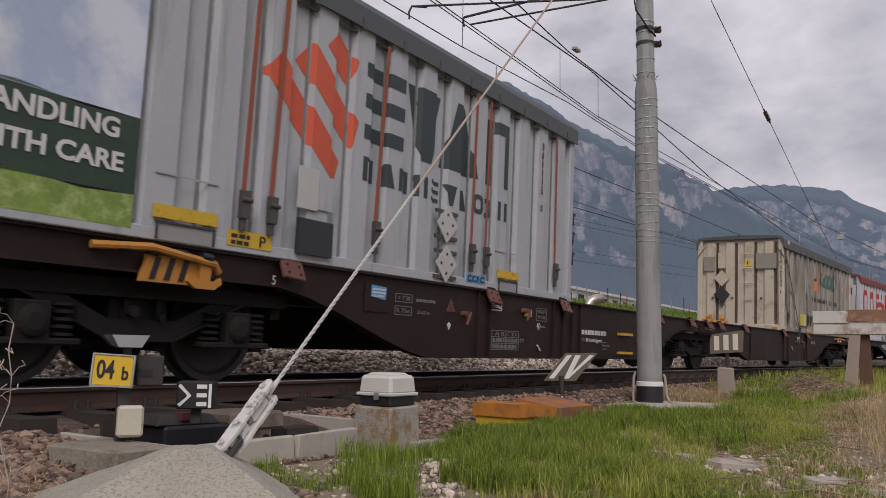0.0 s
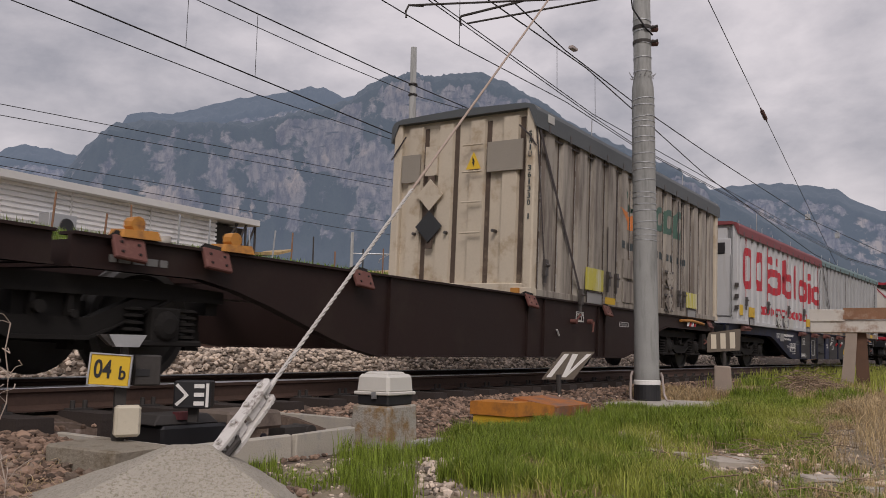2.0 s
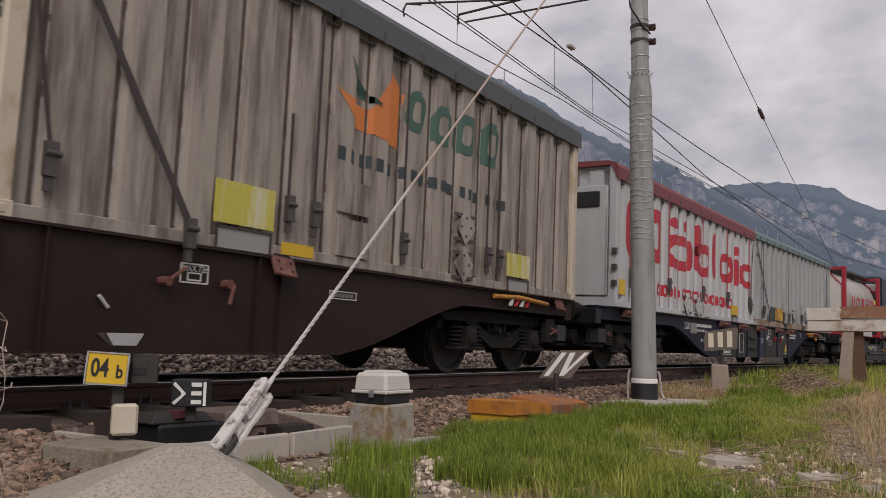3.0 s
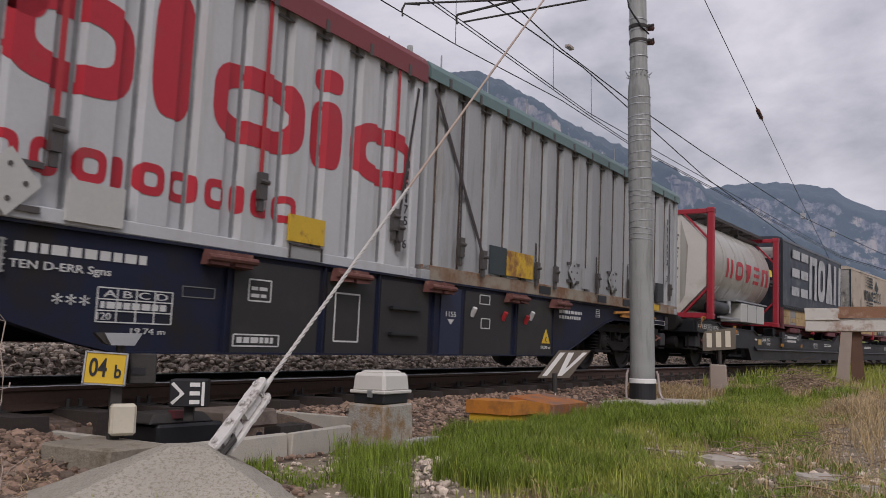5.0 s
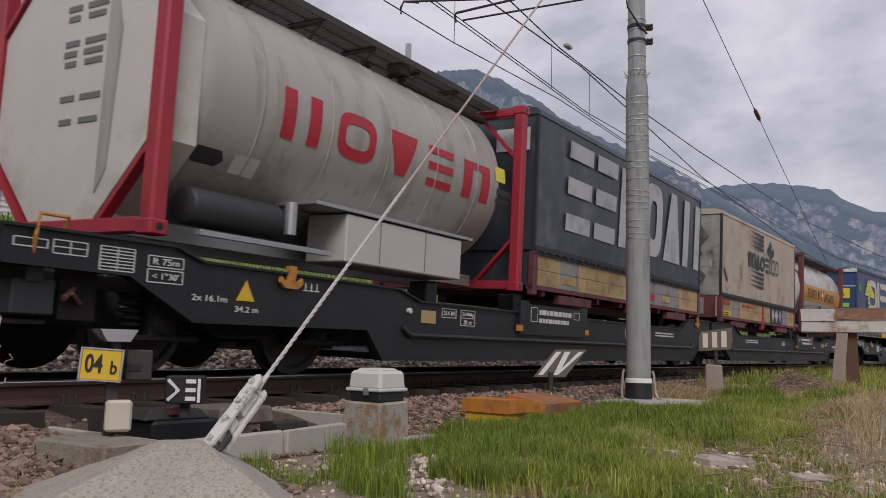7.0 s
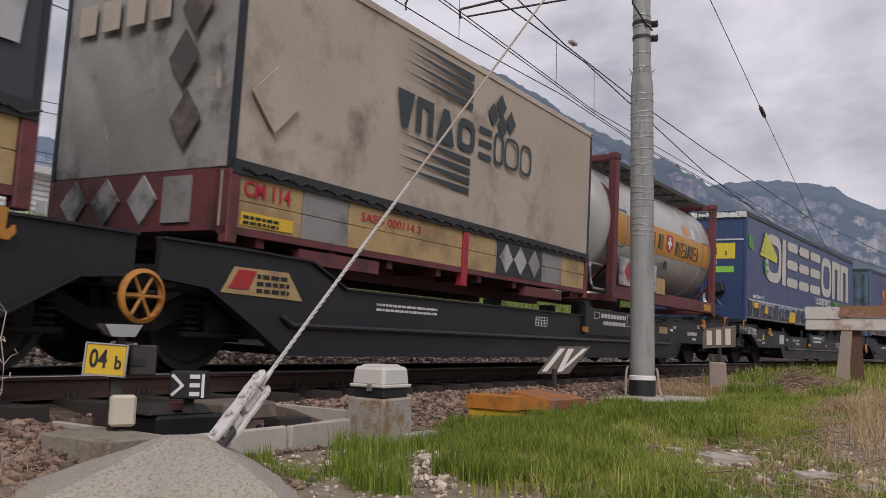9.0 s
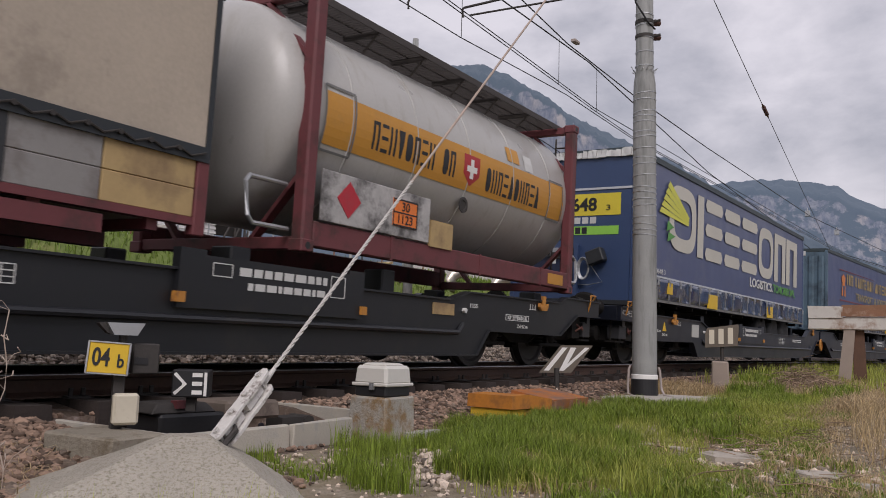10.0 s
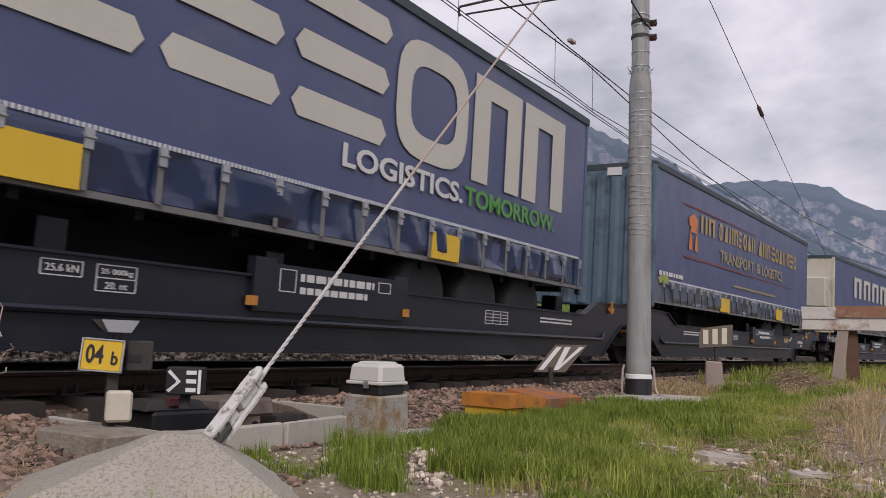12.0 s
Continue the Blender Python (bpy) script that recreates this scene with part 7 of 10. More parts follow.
def pocket_half(s0, mirror, first, label):
    black = "wagon_navy" if s0 > 80 else "wagon_black"
    c = s0 + 8.8 if not mirror else s0 + 34.2 - 8.8
    f = (lambda x: s0 + x - c) if not mirror else (lambda x: s0 + 34.2 - x - c)
    w = thing("pocket_wagon", label, "wagon", "wagons of the train")
    for s in (-1, 1):
        bm = B()
        y0, y1 = sorted((s * 1.26, s * 1.32))
        prism(bm, [(f(x), z) for x, z in POCKET], y0, y1)
        part("side_frame", bm, black, w)
        bm = B()
        for (xa, za), (xb, zb) in list(zip(POCKET, POCKET[1:]))[:8] + list(zip(POCKET[9:], POCKET[10:])):
            q0, q1 = sorted((s * 1.24, s * 1.355))
            a, b = sorted(((f(xa), za), (f(xb), zb)))
            prism(bm, [a, b, (b[0], b[1] + 0.02), (a[0], a[1] + 0.02)], q0, q1)
        part("frame_flange", bm, black, w)
        bm = B()
        q = s * 1.35
        a, b = sorted((f(4.95), f(15.65)))
        pipe(bm, [(a, q - 0.03 * s, 0.52), (a + 0.12, q, 0.44), (b - 0.15, q, 0.44), (b, q - 0.03 * s, 0.54)], 0.030, 8)
        part("air_pipe", bm, black, w)
        o = -0.62 if mirror else 0.0
        for x0, x1, zt in ((7.80 + o, 9.55 + o, 0.93), (7.56 + o, 7.80 + o, 0.97), (9.55 + o, 9.80 + o, 0.97)):
            bm = B()
            a, b = sorted((f(x0), f(x1)))
            q0, q1 = sorted((s * 1.28, s * 1.37))
            prism(bm, [(a, 0.52), (b, 0.52), (b, zt), (a, zt)], q0, q1)
            part("wheel_guide" if x1 - x0 < 1 else "plate_holder", bm, black, w, bevel=0.01)
    bm = B()
    a, b = sorted((f(4.7), f(15.5)))
    box(bm, a, b, -1.25, 1.25, 0.17, 0.24)
    part("pocket_floor", bm, black, w)
    for xa, xb in ((0.7, 4.9), (15.6, 16.9)):
        a, b = sorted((f(xa), f(xb)))
        bm = B()
        box(bm, a, b, -0.5, 0.5, 0.62, 0.88)
        part("centre_sill", bm, black, w)
    for x in (0.9, 1.9, 3.2, 4.5, 16.0, 16.8):
        bm = B()
        box(bm, f(x) - 0.06, f(x) + 0.06, -1.26, 1.26, 0.56 if x == 4.5 else 0.68, 0.86)
        part("cross_beam", bm, black, w)
    for x in (2.2, 6.0, 8.2, 14.6):
        for s in (-1, 1):
            bm = B()
            box(bm, f(x) - 0.12, f(x) + 0.12, min(s * 0.72, s * 0.98), max(s * 0.72, s * 0.98), 0.24 if x in (6.0, 8.2) else 0.80, 1.08)
            part("lock_trestle", bm, black, w, bevel=0.015)
    bogie(w, f(2.95))
    if first:
        bogie(w, f(17.1))
        bm = B()
        lathe(bm, [(-1.40, 0.17), (-1.385, 0.20), (-1.36, 0.20), (-1.345, 0.17)], "y", 28, Matrix.Translation((f(17.0), 0, 0.60)))
        bmesh.ops.delete(bm, geom=[fc for fc in bm.faces if len(fc.verts) > 4], context="FACES_ONLY")
        for k in range(3):
            an = k * math.pi / 3
            d = Vector((0.17 * math.cos(an), 0, 0.17 * math.sin(an)))
            tube(bm, Vector((f(17.0), -1.37, 0.60)) - d, Vector((f(17.0), -1.37, 0.60)) + d, 0.012, seg=6)
        tube(bm, (f(17.0), -1.38, 0.6), (f(17.0), -1.0, 0.6), 0.025, seg=8)
        part("hand_wheel", bm, "hook_orange", w, "orange brake hand wheel")
    sg = 1 if mirror else -1
    buffers(w, f(0.62), sg, black)
    y = -1.322
    t_hook(w, f(2.8 if mirror else 3.2), -1.32, 0.90)
    if not mirror:
        t_hook(w, f(15.9), -1.32, 0.98, k=0.7)
    u_handle(w, f(0.95), -1.30, 0.84)
    for x in (7.56 + o, 9.78 + o):
        bm = B()
        box(bm, f(x) - 0.05, f(x) + 0.03, -1.40, -1.34, 0.56, 0.64)
        part("guide_foot", bm, "hook_orange", w, "small orange foot")

    def mark(x0, x1):
        a, b = sorted((f(x0), f(x1)))
        return a, b
    if mirror:
        marks = ((3.2, 3.86, 0.63, 0.70, 0, 5), (10.4, 10.75, 0.60, 0.72, 2, 3))
        signs = ((4.70, "1155", 0.18, 0.765), (3.38, "2x14.2 m", 0.30, 0.56), (3.53, "KV TYP 00.01.46", 0.56, 0.665))
    else:
        marks = ((0.70, 0.93, 0.90, 0.955, 0, 0), (0.97, 1.22, 0.875, 0.965, 1, 1), (1.32, 1.60, 0.80, 0.965, 6, 1), (1.72, 2.04, 0.86, 0.94, 0, 0), (1.72, 2.04, 0.745, 0.84, 0, 0),
                 (5.72, 6.02, 0.66, 0.76, 0, 0), (6.13, 6.45, 0.58, 0.76, 1, 0), (11.6, 12.2, 0.56, 0.72, 3, 2))
        signs = ((1.88, "R 75m", 0.24, 0.90), (1.88, "< 1°30'", 0.24, 0.793), (2.32, "2x 16.1m", 0.36, 0.66), (2.72, "34.2 m", 0.26, 0.59), (5.87, "25.6 kN", 0.24, 0.71), (6.29, "35 000kg", 0.26, 0.71), (6.29, "20. nt", 0.18, 0.62))
    for x0, x1, z0, z1, r, q in marks:
        a, b = mark(x0, x1)
        outline_mark(w, a, b, z0, z1, y, "mark_white", 0.008, r, q)
    for x, t, ww, z in signs:
        words(t, ww, 0.05, Matrix.Translation((f(x), y - 0.005, z)), "mark_white", w, "lettering", "", 0.01)
    for i in range(3):
        bm = B()
        xm = f(3.08 if mirror else 3.5) + (i - 1) * 0.075
        cell(bm, xm - 0.006, xm + 0.006, y, 0.80, 0.87, 0.004)
        cell(bm, xm - 0.03, xm + 0.03, y, 0.795, 0.805, 0.004)
        part("lift_mark", bm, "mark_white", w)
    outline_mark(w, *mark(7.86 + o, 8.06 + o), 0.70, 0.89, -1.372, "mark_white", 0.008)
    bars_of_text(w, *mark(8.12 + o, 9.2 + o), 0.80, 0.88, -1.372, "mark_white", 1, int(s0) + mirror, 0.85)
    bars_of_text(w, *mark(8.12 + o, 9.1 + o), 0.69, 0.76, -1.372, "mark_white", 1, int(s0) + 3 + mirror, 0.85)
    outline_mark(w, *mark(9.28 + o, 9.48 + o), 0.78, 0.88, -1.372, "mark_white", 0.008)
    plate = (5.17, 5.62, 0.63, 0.76, "board_tan") if mirror else (5.30, 5.58, 0.58, 0.72, "board_tan") if s0 < 60 else (4.28, 4.70, 0.58, 0.84, "plate_pale")
    decal(w, "id_plate", *mark(plate[0], plate[1]), plate[2], plate[3], plate[4], y=y, th=0.012)
    bm = B()
    a = f(4.94 if mirror else 5.05)
    tube(bm, (a, -1.36, 0.70), (a, -1.32, 0.70), 0.03, seg=10)
    part("knob", bm, "mark_white", w)
    if not mirror:
        bm = B()
        prism(bm, [(f(2.7) - 0.1, 0.66), (f(2.7) + 0.1, 0.66), (f(2.7), 0.83)], y - 0.006, y)
        part("warning_triangle", bm, "yellow_sign", w, "yellow warning triangle")
    bars_of_text(w, *mark(13.2, 14.3), 0.63, 0.73, y, "mark_white", 2, 51 + mirror, 0.5)
    if mirror and s0 < 60:
        # printed company plate on the middle slope
        bm = B()
        prism(bm, [(f(16.35), 0.68), (f(15.40), 0.66), (f(15.60), 0.90), (f(16.22), 0.90)], y - 0.008, y)
        part("company_plate", bm, "board_tan", w, "tan company plate")
        bm = B()
        prism(bm, [(f(16.28), 0.72), (f(16.06), 0.72), (f(15.98), 0.88), (f(16.18), 0.88)], y - 0.014, y - 0.008)
        part("company_mark", bm, "red_paint", w)
        bars_of_text(w, f(15.97), f(15.58), 0.70, 0.88, y - 0.009, "black_paint", 3, 61, 0.6)
    rides(w, c, 0)


brown_wagon()
blue_wagon()
for s0 in (55.0, 89.0, 123.2):
    pocket_half(s0, False, True, ("navy black" if s0 > 80 else "black") + " articulated pocket wagon, leading half, with white data marks")
    pocket_half(s0, True, False, ("navy black" if s0 > 80 else "black") + " articulated pocket wagon, trailing half, with white data marks")
# ---- things beside the line ----
def facing(x, y, z, turn=0.0):
    """A pose whose -y side looks at the camera's stand, turned by some degrees."""
    return pose(x, y, z, 0, 0, -math.degrees(math.atan2(x, y)) + turn)


M["anchor_concrete"] = surface("anchor_concrete", (0.47, 0.43, 0.365), 0.95, vary=0.25, scale=3, grain=130, bump=1.0, depth=0.012, stain=(0.27, 0.245, 0.18), stain_scale=70, stain_at=0.56)


# guy anchor of rough cast concrete
def build_anchor():
    a = thing("guy_anchor", "rough grey concrete anchor block half sunk in the ground", "anchor block", m=pose(2.52, 2.68, -0.55, 0, 0, -42))
    lo = Vector((2.65, 2.69, -0.147))
    d = (Vector((11.45, 3.52, 7.56)) - lo).normalized()
    eye = B()
    side = d.cross(Vector((0, 0, 1))).normalized()
    pipe(eye, [a.matrix_world.inverted() @ (lo + d * u + side * v) for u, v in ((-0.14, 0.0), (-0.04, 0.03), (0.05, 0.035), (0.085, 0.0), (0.05, -0.035), (-0.04, -0.03), (-0.14, 0.0))], 0.014, 8)
    part("eye_bolt", eye, "steel_dark", a)
    bm = B()
    n = 26
    top_w, top_d, bot_w, bot_d = 0.085, 0.07, 0.90, 0.84
    rings = []
    for i in range(n + 1):
        k = i / n
        wx, wy = bot_w + (top_w - bot_w) * k, bot_d + (top_d - bot_d) * k
        ring = []
        for j in range(64):
            u = j / 64 * 4
            side, f = int(u), u - int(u)
            px, py = ((-1 + 2 * f, -1), (1, -1 + 2 * f), (1 - 2 * f, 1), (-1, 1 - 2 * f))[side]
            p = Vector((px * wx - 0.05 - 0.20 * (1 - k), py * wy, 0.425 * k))
            p += Vector((noise.noise(p * 5), noise.noise(p * 5 + Vector((7, 0, 0))), 0.6 * noise.noise(p * 4 + Vector((0, 9, 0))))) * 0.009
            p += Vector((noise.noise(p * 17), noise.noise(p * 17 + Vector((3, 0, 0))), noise.noise(p * 21))) * 0.0035
            ring.append(bm.verts.new(p))
        rings.append(ring)
    for u, v in zip(rings, rings[1:]):
        for j in range(64):
            bm.faces.new((u[j], u[(j + 1) % 64], v[(j + 1) % 64], v[j]))
    bm.faces.new(rings[-1])
    bm.faces.new(rings[0][::-1])
    part("block", bm, "anchor_concrete", a)


build_anchor()


# guy rod with its turnbuckle of forged links, up to the mast
def build_guy():
    lo, hi = Vector((2.65, 2.69, -0.147)), Vector((11.45, 3.52, 7.56))
    d = (hi - lo).normalized()
    g = thing("guy_wire", "pale twisted steel guy wire with a white painted forged tensioner", "guy wire")
    # the upper length is browner than the twisted strands below it
    bm = B()
    tube(bm, lo + d * 2.2, hi, 0.009, seg=8)
    part("upper_strand", bm, "rope_rusty", g, "brownish upper strand")
    u, v = d.cross(Vector((0, 0, 1))).normalized(), d.cross(d.cross(Vector((0, 0, 1)))).normalized()
    for k in range(3):
        bm = B()
        turns = [0.35 + i * 0.02 for i in range(95)]
        pipe(bm, [lo + d * q + (u * math.cos(q * 45 + k * 2.094) + v * math.sin(q * 45 + k * 2.094)) * 0.0058 for q in turns], 0.0056, 6)
        part("strand", bm, "rope", g)
    view = Vector((0.69, 0.70, -0.1))
    across = d.cross(view).normalized()
    if across.x < 0:
        across = -across
    back = d.cross(across).normalized()
    if back.dot(view) < 0:
        back = -back
    gap = (across * 0.8 + back * 0.6).normalized()
    flat = d.cross(gap).normalized()
    m = Matrix((flat, gap, d)).transposed().to_4x4()
    m.translation = lo - d * 0.055
    r = random.Random(6)
    for off, z0, z1 in ((-0.038, 0.0, 0.455), (0.038, 0.05, 0.43)):
        bm = B()
        prism(bm, [(-0.030, z0 + 0.02), (-0.036, z0 + 0.10), (-0.031, 0.22), (-0.037, 0.33), (-0.030, z1 - 0.02), (-0.012, z1), (0.014, z1), (0.030, z1 - 0.03), (0.036, 0.34), (0.030, 0.24), (0.037, z0 + 0.12), (0.030, z0 + 0.01), (0.0, z0 - 0.015)], off - 0.010, off + 0.010, "y", m)
        part("link_plate", bm, "enamel_chipped", g, "white painted link plate with chipped edges", bevel=0.003)
    for i, z in enumerate((0.045, 0.16, 0.275, 0.40)):
        bm = B()
        tube(bm, m @ Vector((0, -0.062, z)), m @ Vector((0, 0.062, z)), 0.010, seg=8)
        for o in (-0.062, 0.054):
            tube(bm, m @ Vector((0, o, z)), m @ Vector((0, o + 0.010, z)), 0.016, seg=6)
        part("bolt", bm, "enamel_chipped", g)
    for z0, z1, w in ((0.06, 0.20, 0.02), (0.24, 0.37, 0.017)):
        bm = B()
        prism(bm, [(-w, z0), (w, z0), (w * 0.8, z1), (-w * 0.8, z1)], -0.02, 0.02, "y", m)
        part("tension_bolt", bm, "enamel_chipped", g)
    bm = B()
    tube(bm, m @ Vector((0, 0, 0.38)), m @ Vector((0, 0, 0.50)), 0.017, 0.011, seg=10)
    part("rope_socket", bm, "enamel_chipped", g)


M["rope_rusty"] = surface("rope_rusty", (0.40, 0.315, 0.26), 0.8, vary=0.2, scale=6, bump=0.2)
M["enamel_chipped"] = surface("enamel_chipped", (0.62, 0.60, 0.57), 0.6, vary=0.12, scale=14, grain=70, bump=0.3, stain=(0.16, 0.12, 0.10), stain_scale=22, stain_at=0.60)
build_guy()


M["conduit"] = surface("conduit", (0.40, 0.34, 0.31), 0.6, vary=0.1, bump=0.1)


# catenary mast with its wrapped bands, clamps and earthing conduits
def build_mast():
    mx, my = 11.43, 3.53
    p = thing("catenary_mast", "grey concrete catenary mast wrapped with thin metal bands", "mast", m=pose(mx, my, -0.4))
    bm = B()
    lathe(bm, [(0.0, 0.175), (0.5, 0.172), (4.4, 0.16), (4.55, 0.155), (4.72, 0.128), (9.2, 0.115)], "z", 28)
    part("shaft", bm, "pole", p, smooth=True)
    bm = B()
    lathe(bm, [(-0.05, 0.185), (0.27, 0.182), (0.28, 0.17)], "z", 28)
    part("foot_sleeve", bm, "black_paint", p, "black sleeve at the foot")
    bm = B()
    lathe(bm, [(0.275, 0.186), (0.33, 0.185), (0.34, 0.17)], "z", 28)
    part("foot_collar", bm, "white_paint", p)
    rnd = random.Random(4)
    z = 2.3
    while z < 5.6:
        r = (0.172 - 0.0028 * z if z < 4.5 else 0.129) + 0.003
        bm = B()
        tilt = rnd.uniform(-0.02, 0.02)
        n = 24
        ring0 = []
        for k in range(n):
            a = 2 * math.pi * k / n
            ring0.append((r * math.cos(a), r * math.sin(a), z + tilt * math.cos(a + 1)))
        for k in range(n):
            a0, a1 = Vector(ring0[k]), Vector(ring0[(k + 1) % n])
            up = Vector((0, 0, 0.006))
            bm.faces.new([bm.verts.new(v) for v in (a0 - up, a1 - up, a1 + up, a0 + up)])
        bmesh.ops.remove_doubles(bm, verts=bm.verts, dist=0.0005)
        bmesh.ops.solidify(bm, geom=bm.faces[:], thickness=-0.003)
        part("band", bm, "galvanised", p)
        z += rnd.uniform(0.06, 0.19) if z < 4.4 else rnd.uniform(0.15, 0.3)
    bm = B()
    for k in range(14):
        a = k / 14 * 6.283
        tube(bm, (0.135 * math.cos(a), 0.135 * math.sin(a), 4.70), (0.19 * math.cos(a + 0.2), 0.19 * math.sin(a + 0.2), 4.74 + rnd.uniform(-0.04, 0.06)), 0.006, seg=5)
    part("cut_band_ends", bm, "galvanised", p, "frayed cut band ends")
    for z in (5.24, 5.46):
        bm = B()
        lathe(bm, [(z - 0.025, 0.137), (z + 0.025, 0.137)], "z", 20)
        for a in (-0.5, -1.4):
            c = Vector((0.13 * math.cos(a), 0.13 * math.sin(a), z))
            tube(bm, c, c + Vector((0.10 * math.cos(a), 0.10 * math.sin(a), 0.02)), 0.02, seg=8)
        part("clamp", bm, "steel_dark", p)
    for z in (5.26, 5.48):
        bm = B()
        for i in range(3):
            c = Vector((0.10, -0.12, z))
            tube(bm, c + Vector((0.03 * i, -0.02 * i, 0)), c + Vector((0.03 * i + 0.015, -0.02 * i - 0.01, 0)), 0.05 - 0.006 * i, seg=12)
        part("insulator", bm, "insulator", p)
    for a, b in ((0.5, 0.05), (0.25, 0.0)):
        bm = B()
        pipe(bm, [(-0.10 - a * 0.5, 0.05, 6.4), (-0.22 - b, 0.08, 5.95), (-0.24, 0.06, 5.7), (-0.12, -0.10, 5.40), (0.05, -0.14, 5.36)], 0.013, 7)
        part("cable", bm, "wire", p)
    for pts in ([(-0.10, 0.17, 0.46), (-0.11, 0.19, 0.40), (-0.12, 0.20, 0.16), (-0.13, 0.19, 0.06), (-0.17, 0.08, 0.03), (-0.32, -0.15, 0.03)],
                [(0.09, -0.17, 0.44), (0.10, -0.19, 0.38), (0.10, -0.21, 0.14), (0.06, -0.26, 0.06), (-0.10, -0.42, 0.04), (-0.55, -0.85, 0.03), (-0.95, -1.05, 0.0)]):
        bm = B()
        pipe(bm, pts, 0.017, 7)
        part("conduit", bm, "conduit", p, "pale earthing conduit")
    # the bracket arms high on the mast that hold the wires
    for (a, b, r) in (((-0.1, 0.1, 6.3), (-1.1, 2.45, 5.75), 0.02), ((-0.1, 0.1, 6.0), (-1.0, 2.4, 5.66), 0.016), ((-0.1, 0.1, 5.95), (-2.55, 2.42, 5.36), 0.016)):
        bm = B()
        tube(bm, a, b, r, seg=8)
        part("bracket_arm", bm, "steel_dark", p)
    bm = B()
    pipe(bm, [(-1.1, 2.45, 5.75), (-1.12, 2.46, 5.70), (-1.1, 2.45, 5.60)], 0.018, 8)
    part("steady_arm", bm, "steel_dark", p)
    bm = B()
    pipe(bm, [(-2.4, 2.3, 5.38), (-2.58, 2.42, 5.35), (-2.62, 2.44, 5.25), (-2.62, 2.43, 5.16)], 0.016, 8)
    part("steady_arm", bm, "steel_dark", p)
    bm = B()
    for i in range(7):
        c = Vector((-0.62, 1.35, 6.02)) + Vector((0.035, -0.083, 0.02)) * i
        tube(bm, c, c + Vector((0.012, -0.028, 0.006)), 0.05, seg=12)
    part("insulator", bm, "insulator", p)
    slab = thing("mast_footing", "pale concrete footing beside the mast", "footing", m=pose(mx - 0.45, my - 0.50, -0.41, 0, 0, 51))
    bm = B()
    lump(bm, -0.75, 0.75, -0.16, 0.16, -0.15, 0.045, 0.1, 0.02, 3)
    part("slab", bm, "concrete", slab, bevel=0.02)


build_mast()


# the mast of the second track
def build_far_mast():
    p = thing("catenary_mast", "slender pale concrete mast of the far track with a bracket", "mast", m=pose(18.6, 12.3, 0.0))
    bm = B()
    lathe(bm, [(-0.3, 0.15), (8.78, 0.085)], "z", 16)
    part("shaft", bm, "pole", p, smooth=True)
    bm = B()
    a, b = Vector((0.0, 0.0, 5.75)), Vector((0.0, -3.55, 5.45))
    tube(bm, a, b, 0.035, seg=8)
    part("bracket_arm", bm, "galvanised", p)
    bm = B()
    pipe(bm, [(0.0, -2.4, 5.5), (0.05, -1.7, 5.32), (0.05, -1.45, 5.2), (0.02, -1.45, 5.02), (0.0, -1.6, 4.98)], 0.022, 8)
    part("steady_arm", bm, "steel_dark", p)
    bm = B()
    tube(bm, (0, -0.05, 6.6), (0, -2.5, 5.58), 0.012, seg=6)
    part("stay", bm, "wire", p)
    bm = B()
    for i in range(6):
        tube(bm, (0, -2.6, 5.56 + 0.05 * i), (0, -2.6, 5.585 + 0.05 * i), 0.045, seg=10)
    part("insulator", bm, "insulator", p)
    for z in (7.7, 7.4, 6.4, 6.1, 5.9, 5.65, 5.1, 4.9):
        bm = B()
        lathe(bm, [(z - 0.02, 0.128), (z + 0.02, 0.128)], "z", 14)
        part("clamp", bm, "steel_dark", p)
    q = thing("catenary_mast", "slender far concrete mast with a bracket", "mast", m=pose(43, 33, 2.0))
    bm = B()
    lathe(bm, [(-2.0, 0.15), (6.0, 0.1)], "z", 14)
    part("shaft", bm, "pole", q, smooth=True)
    bm = B()
    tube(bm, (0, 0, 4.6), (2.0, -3.6, 4.55), 0.04, seg=8)
    pipe(bm, [(1.2, -2.2, 4.57), (0.9, -1.6, 4.2), (1.0, -1.5, 4.0)], 0.03, 6)
    part("bracket_arm", bm, "galvanised", q)


build_far_mast()


# ---- overhead wires ----
def wire(label, pts, r=0.008, sag=0.0):
    w = tagged(new("overhead_wire"), label, "wire", "wires of the overhead line")
    out = []
    for a, b in zip(pts, pts[1:]):
        a, b = Vector(a), Vector(b)
        n = 6 if sag else 1
        out += [a.lerp(b, i / n) - Vector((0, 0, sag * 4 * (i / n) * (1 - i / n))) for i in range(n)]
    out.append(Vector(pts[-1]))
    bm = B()
    pipe(bm, out, r, 6)
    part("strand", bm, "wire", w)
    return w


def along(y0, pairs):
    """Points over the line: (arc length, height)."""
    return [(*on_track(s, 0, 0, y0).translation.xy, z) for s, z in pairs]


wire("dark contact wire over the near track", along(TRACK_Y, [(-2, 4.95), (8.4, 4.88), (10.3, 4.89), (14.1, 5.03), (17.7, 4.93), (40, 4.6), (75, 4.6)]))
wire("dark contact wire over the near track", along(TRACK_Y, [(-2, 5.6), (9.5, 5.30), (13.7, 5.14), (15.3, 5.06), (17.8, 4.97), (40, 4.66), (75, 4.65)]))
wire("dark contact wire over the near track", along(TRACK_Y - 0.12, [(-2, 5.5), (9.4, 5.26), (11.7, 5.18), (15.1, 5.02), (40, 4.63), (75, 4.6)]))
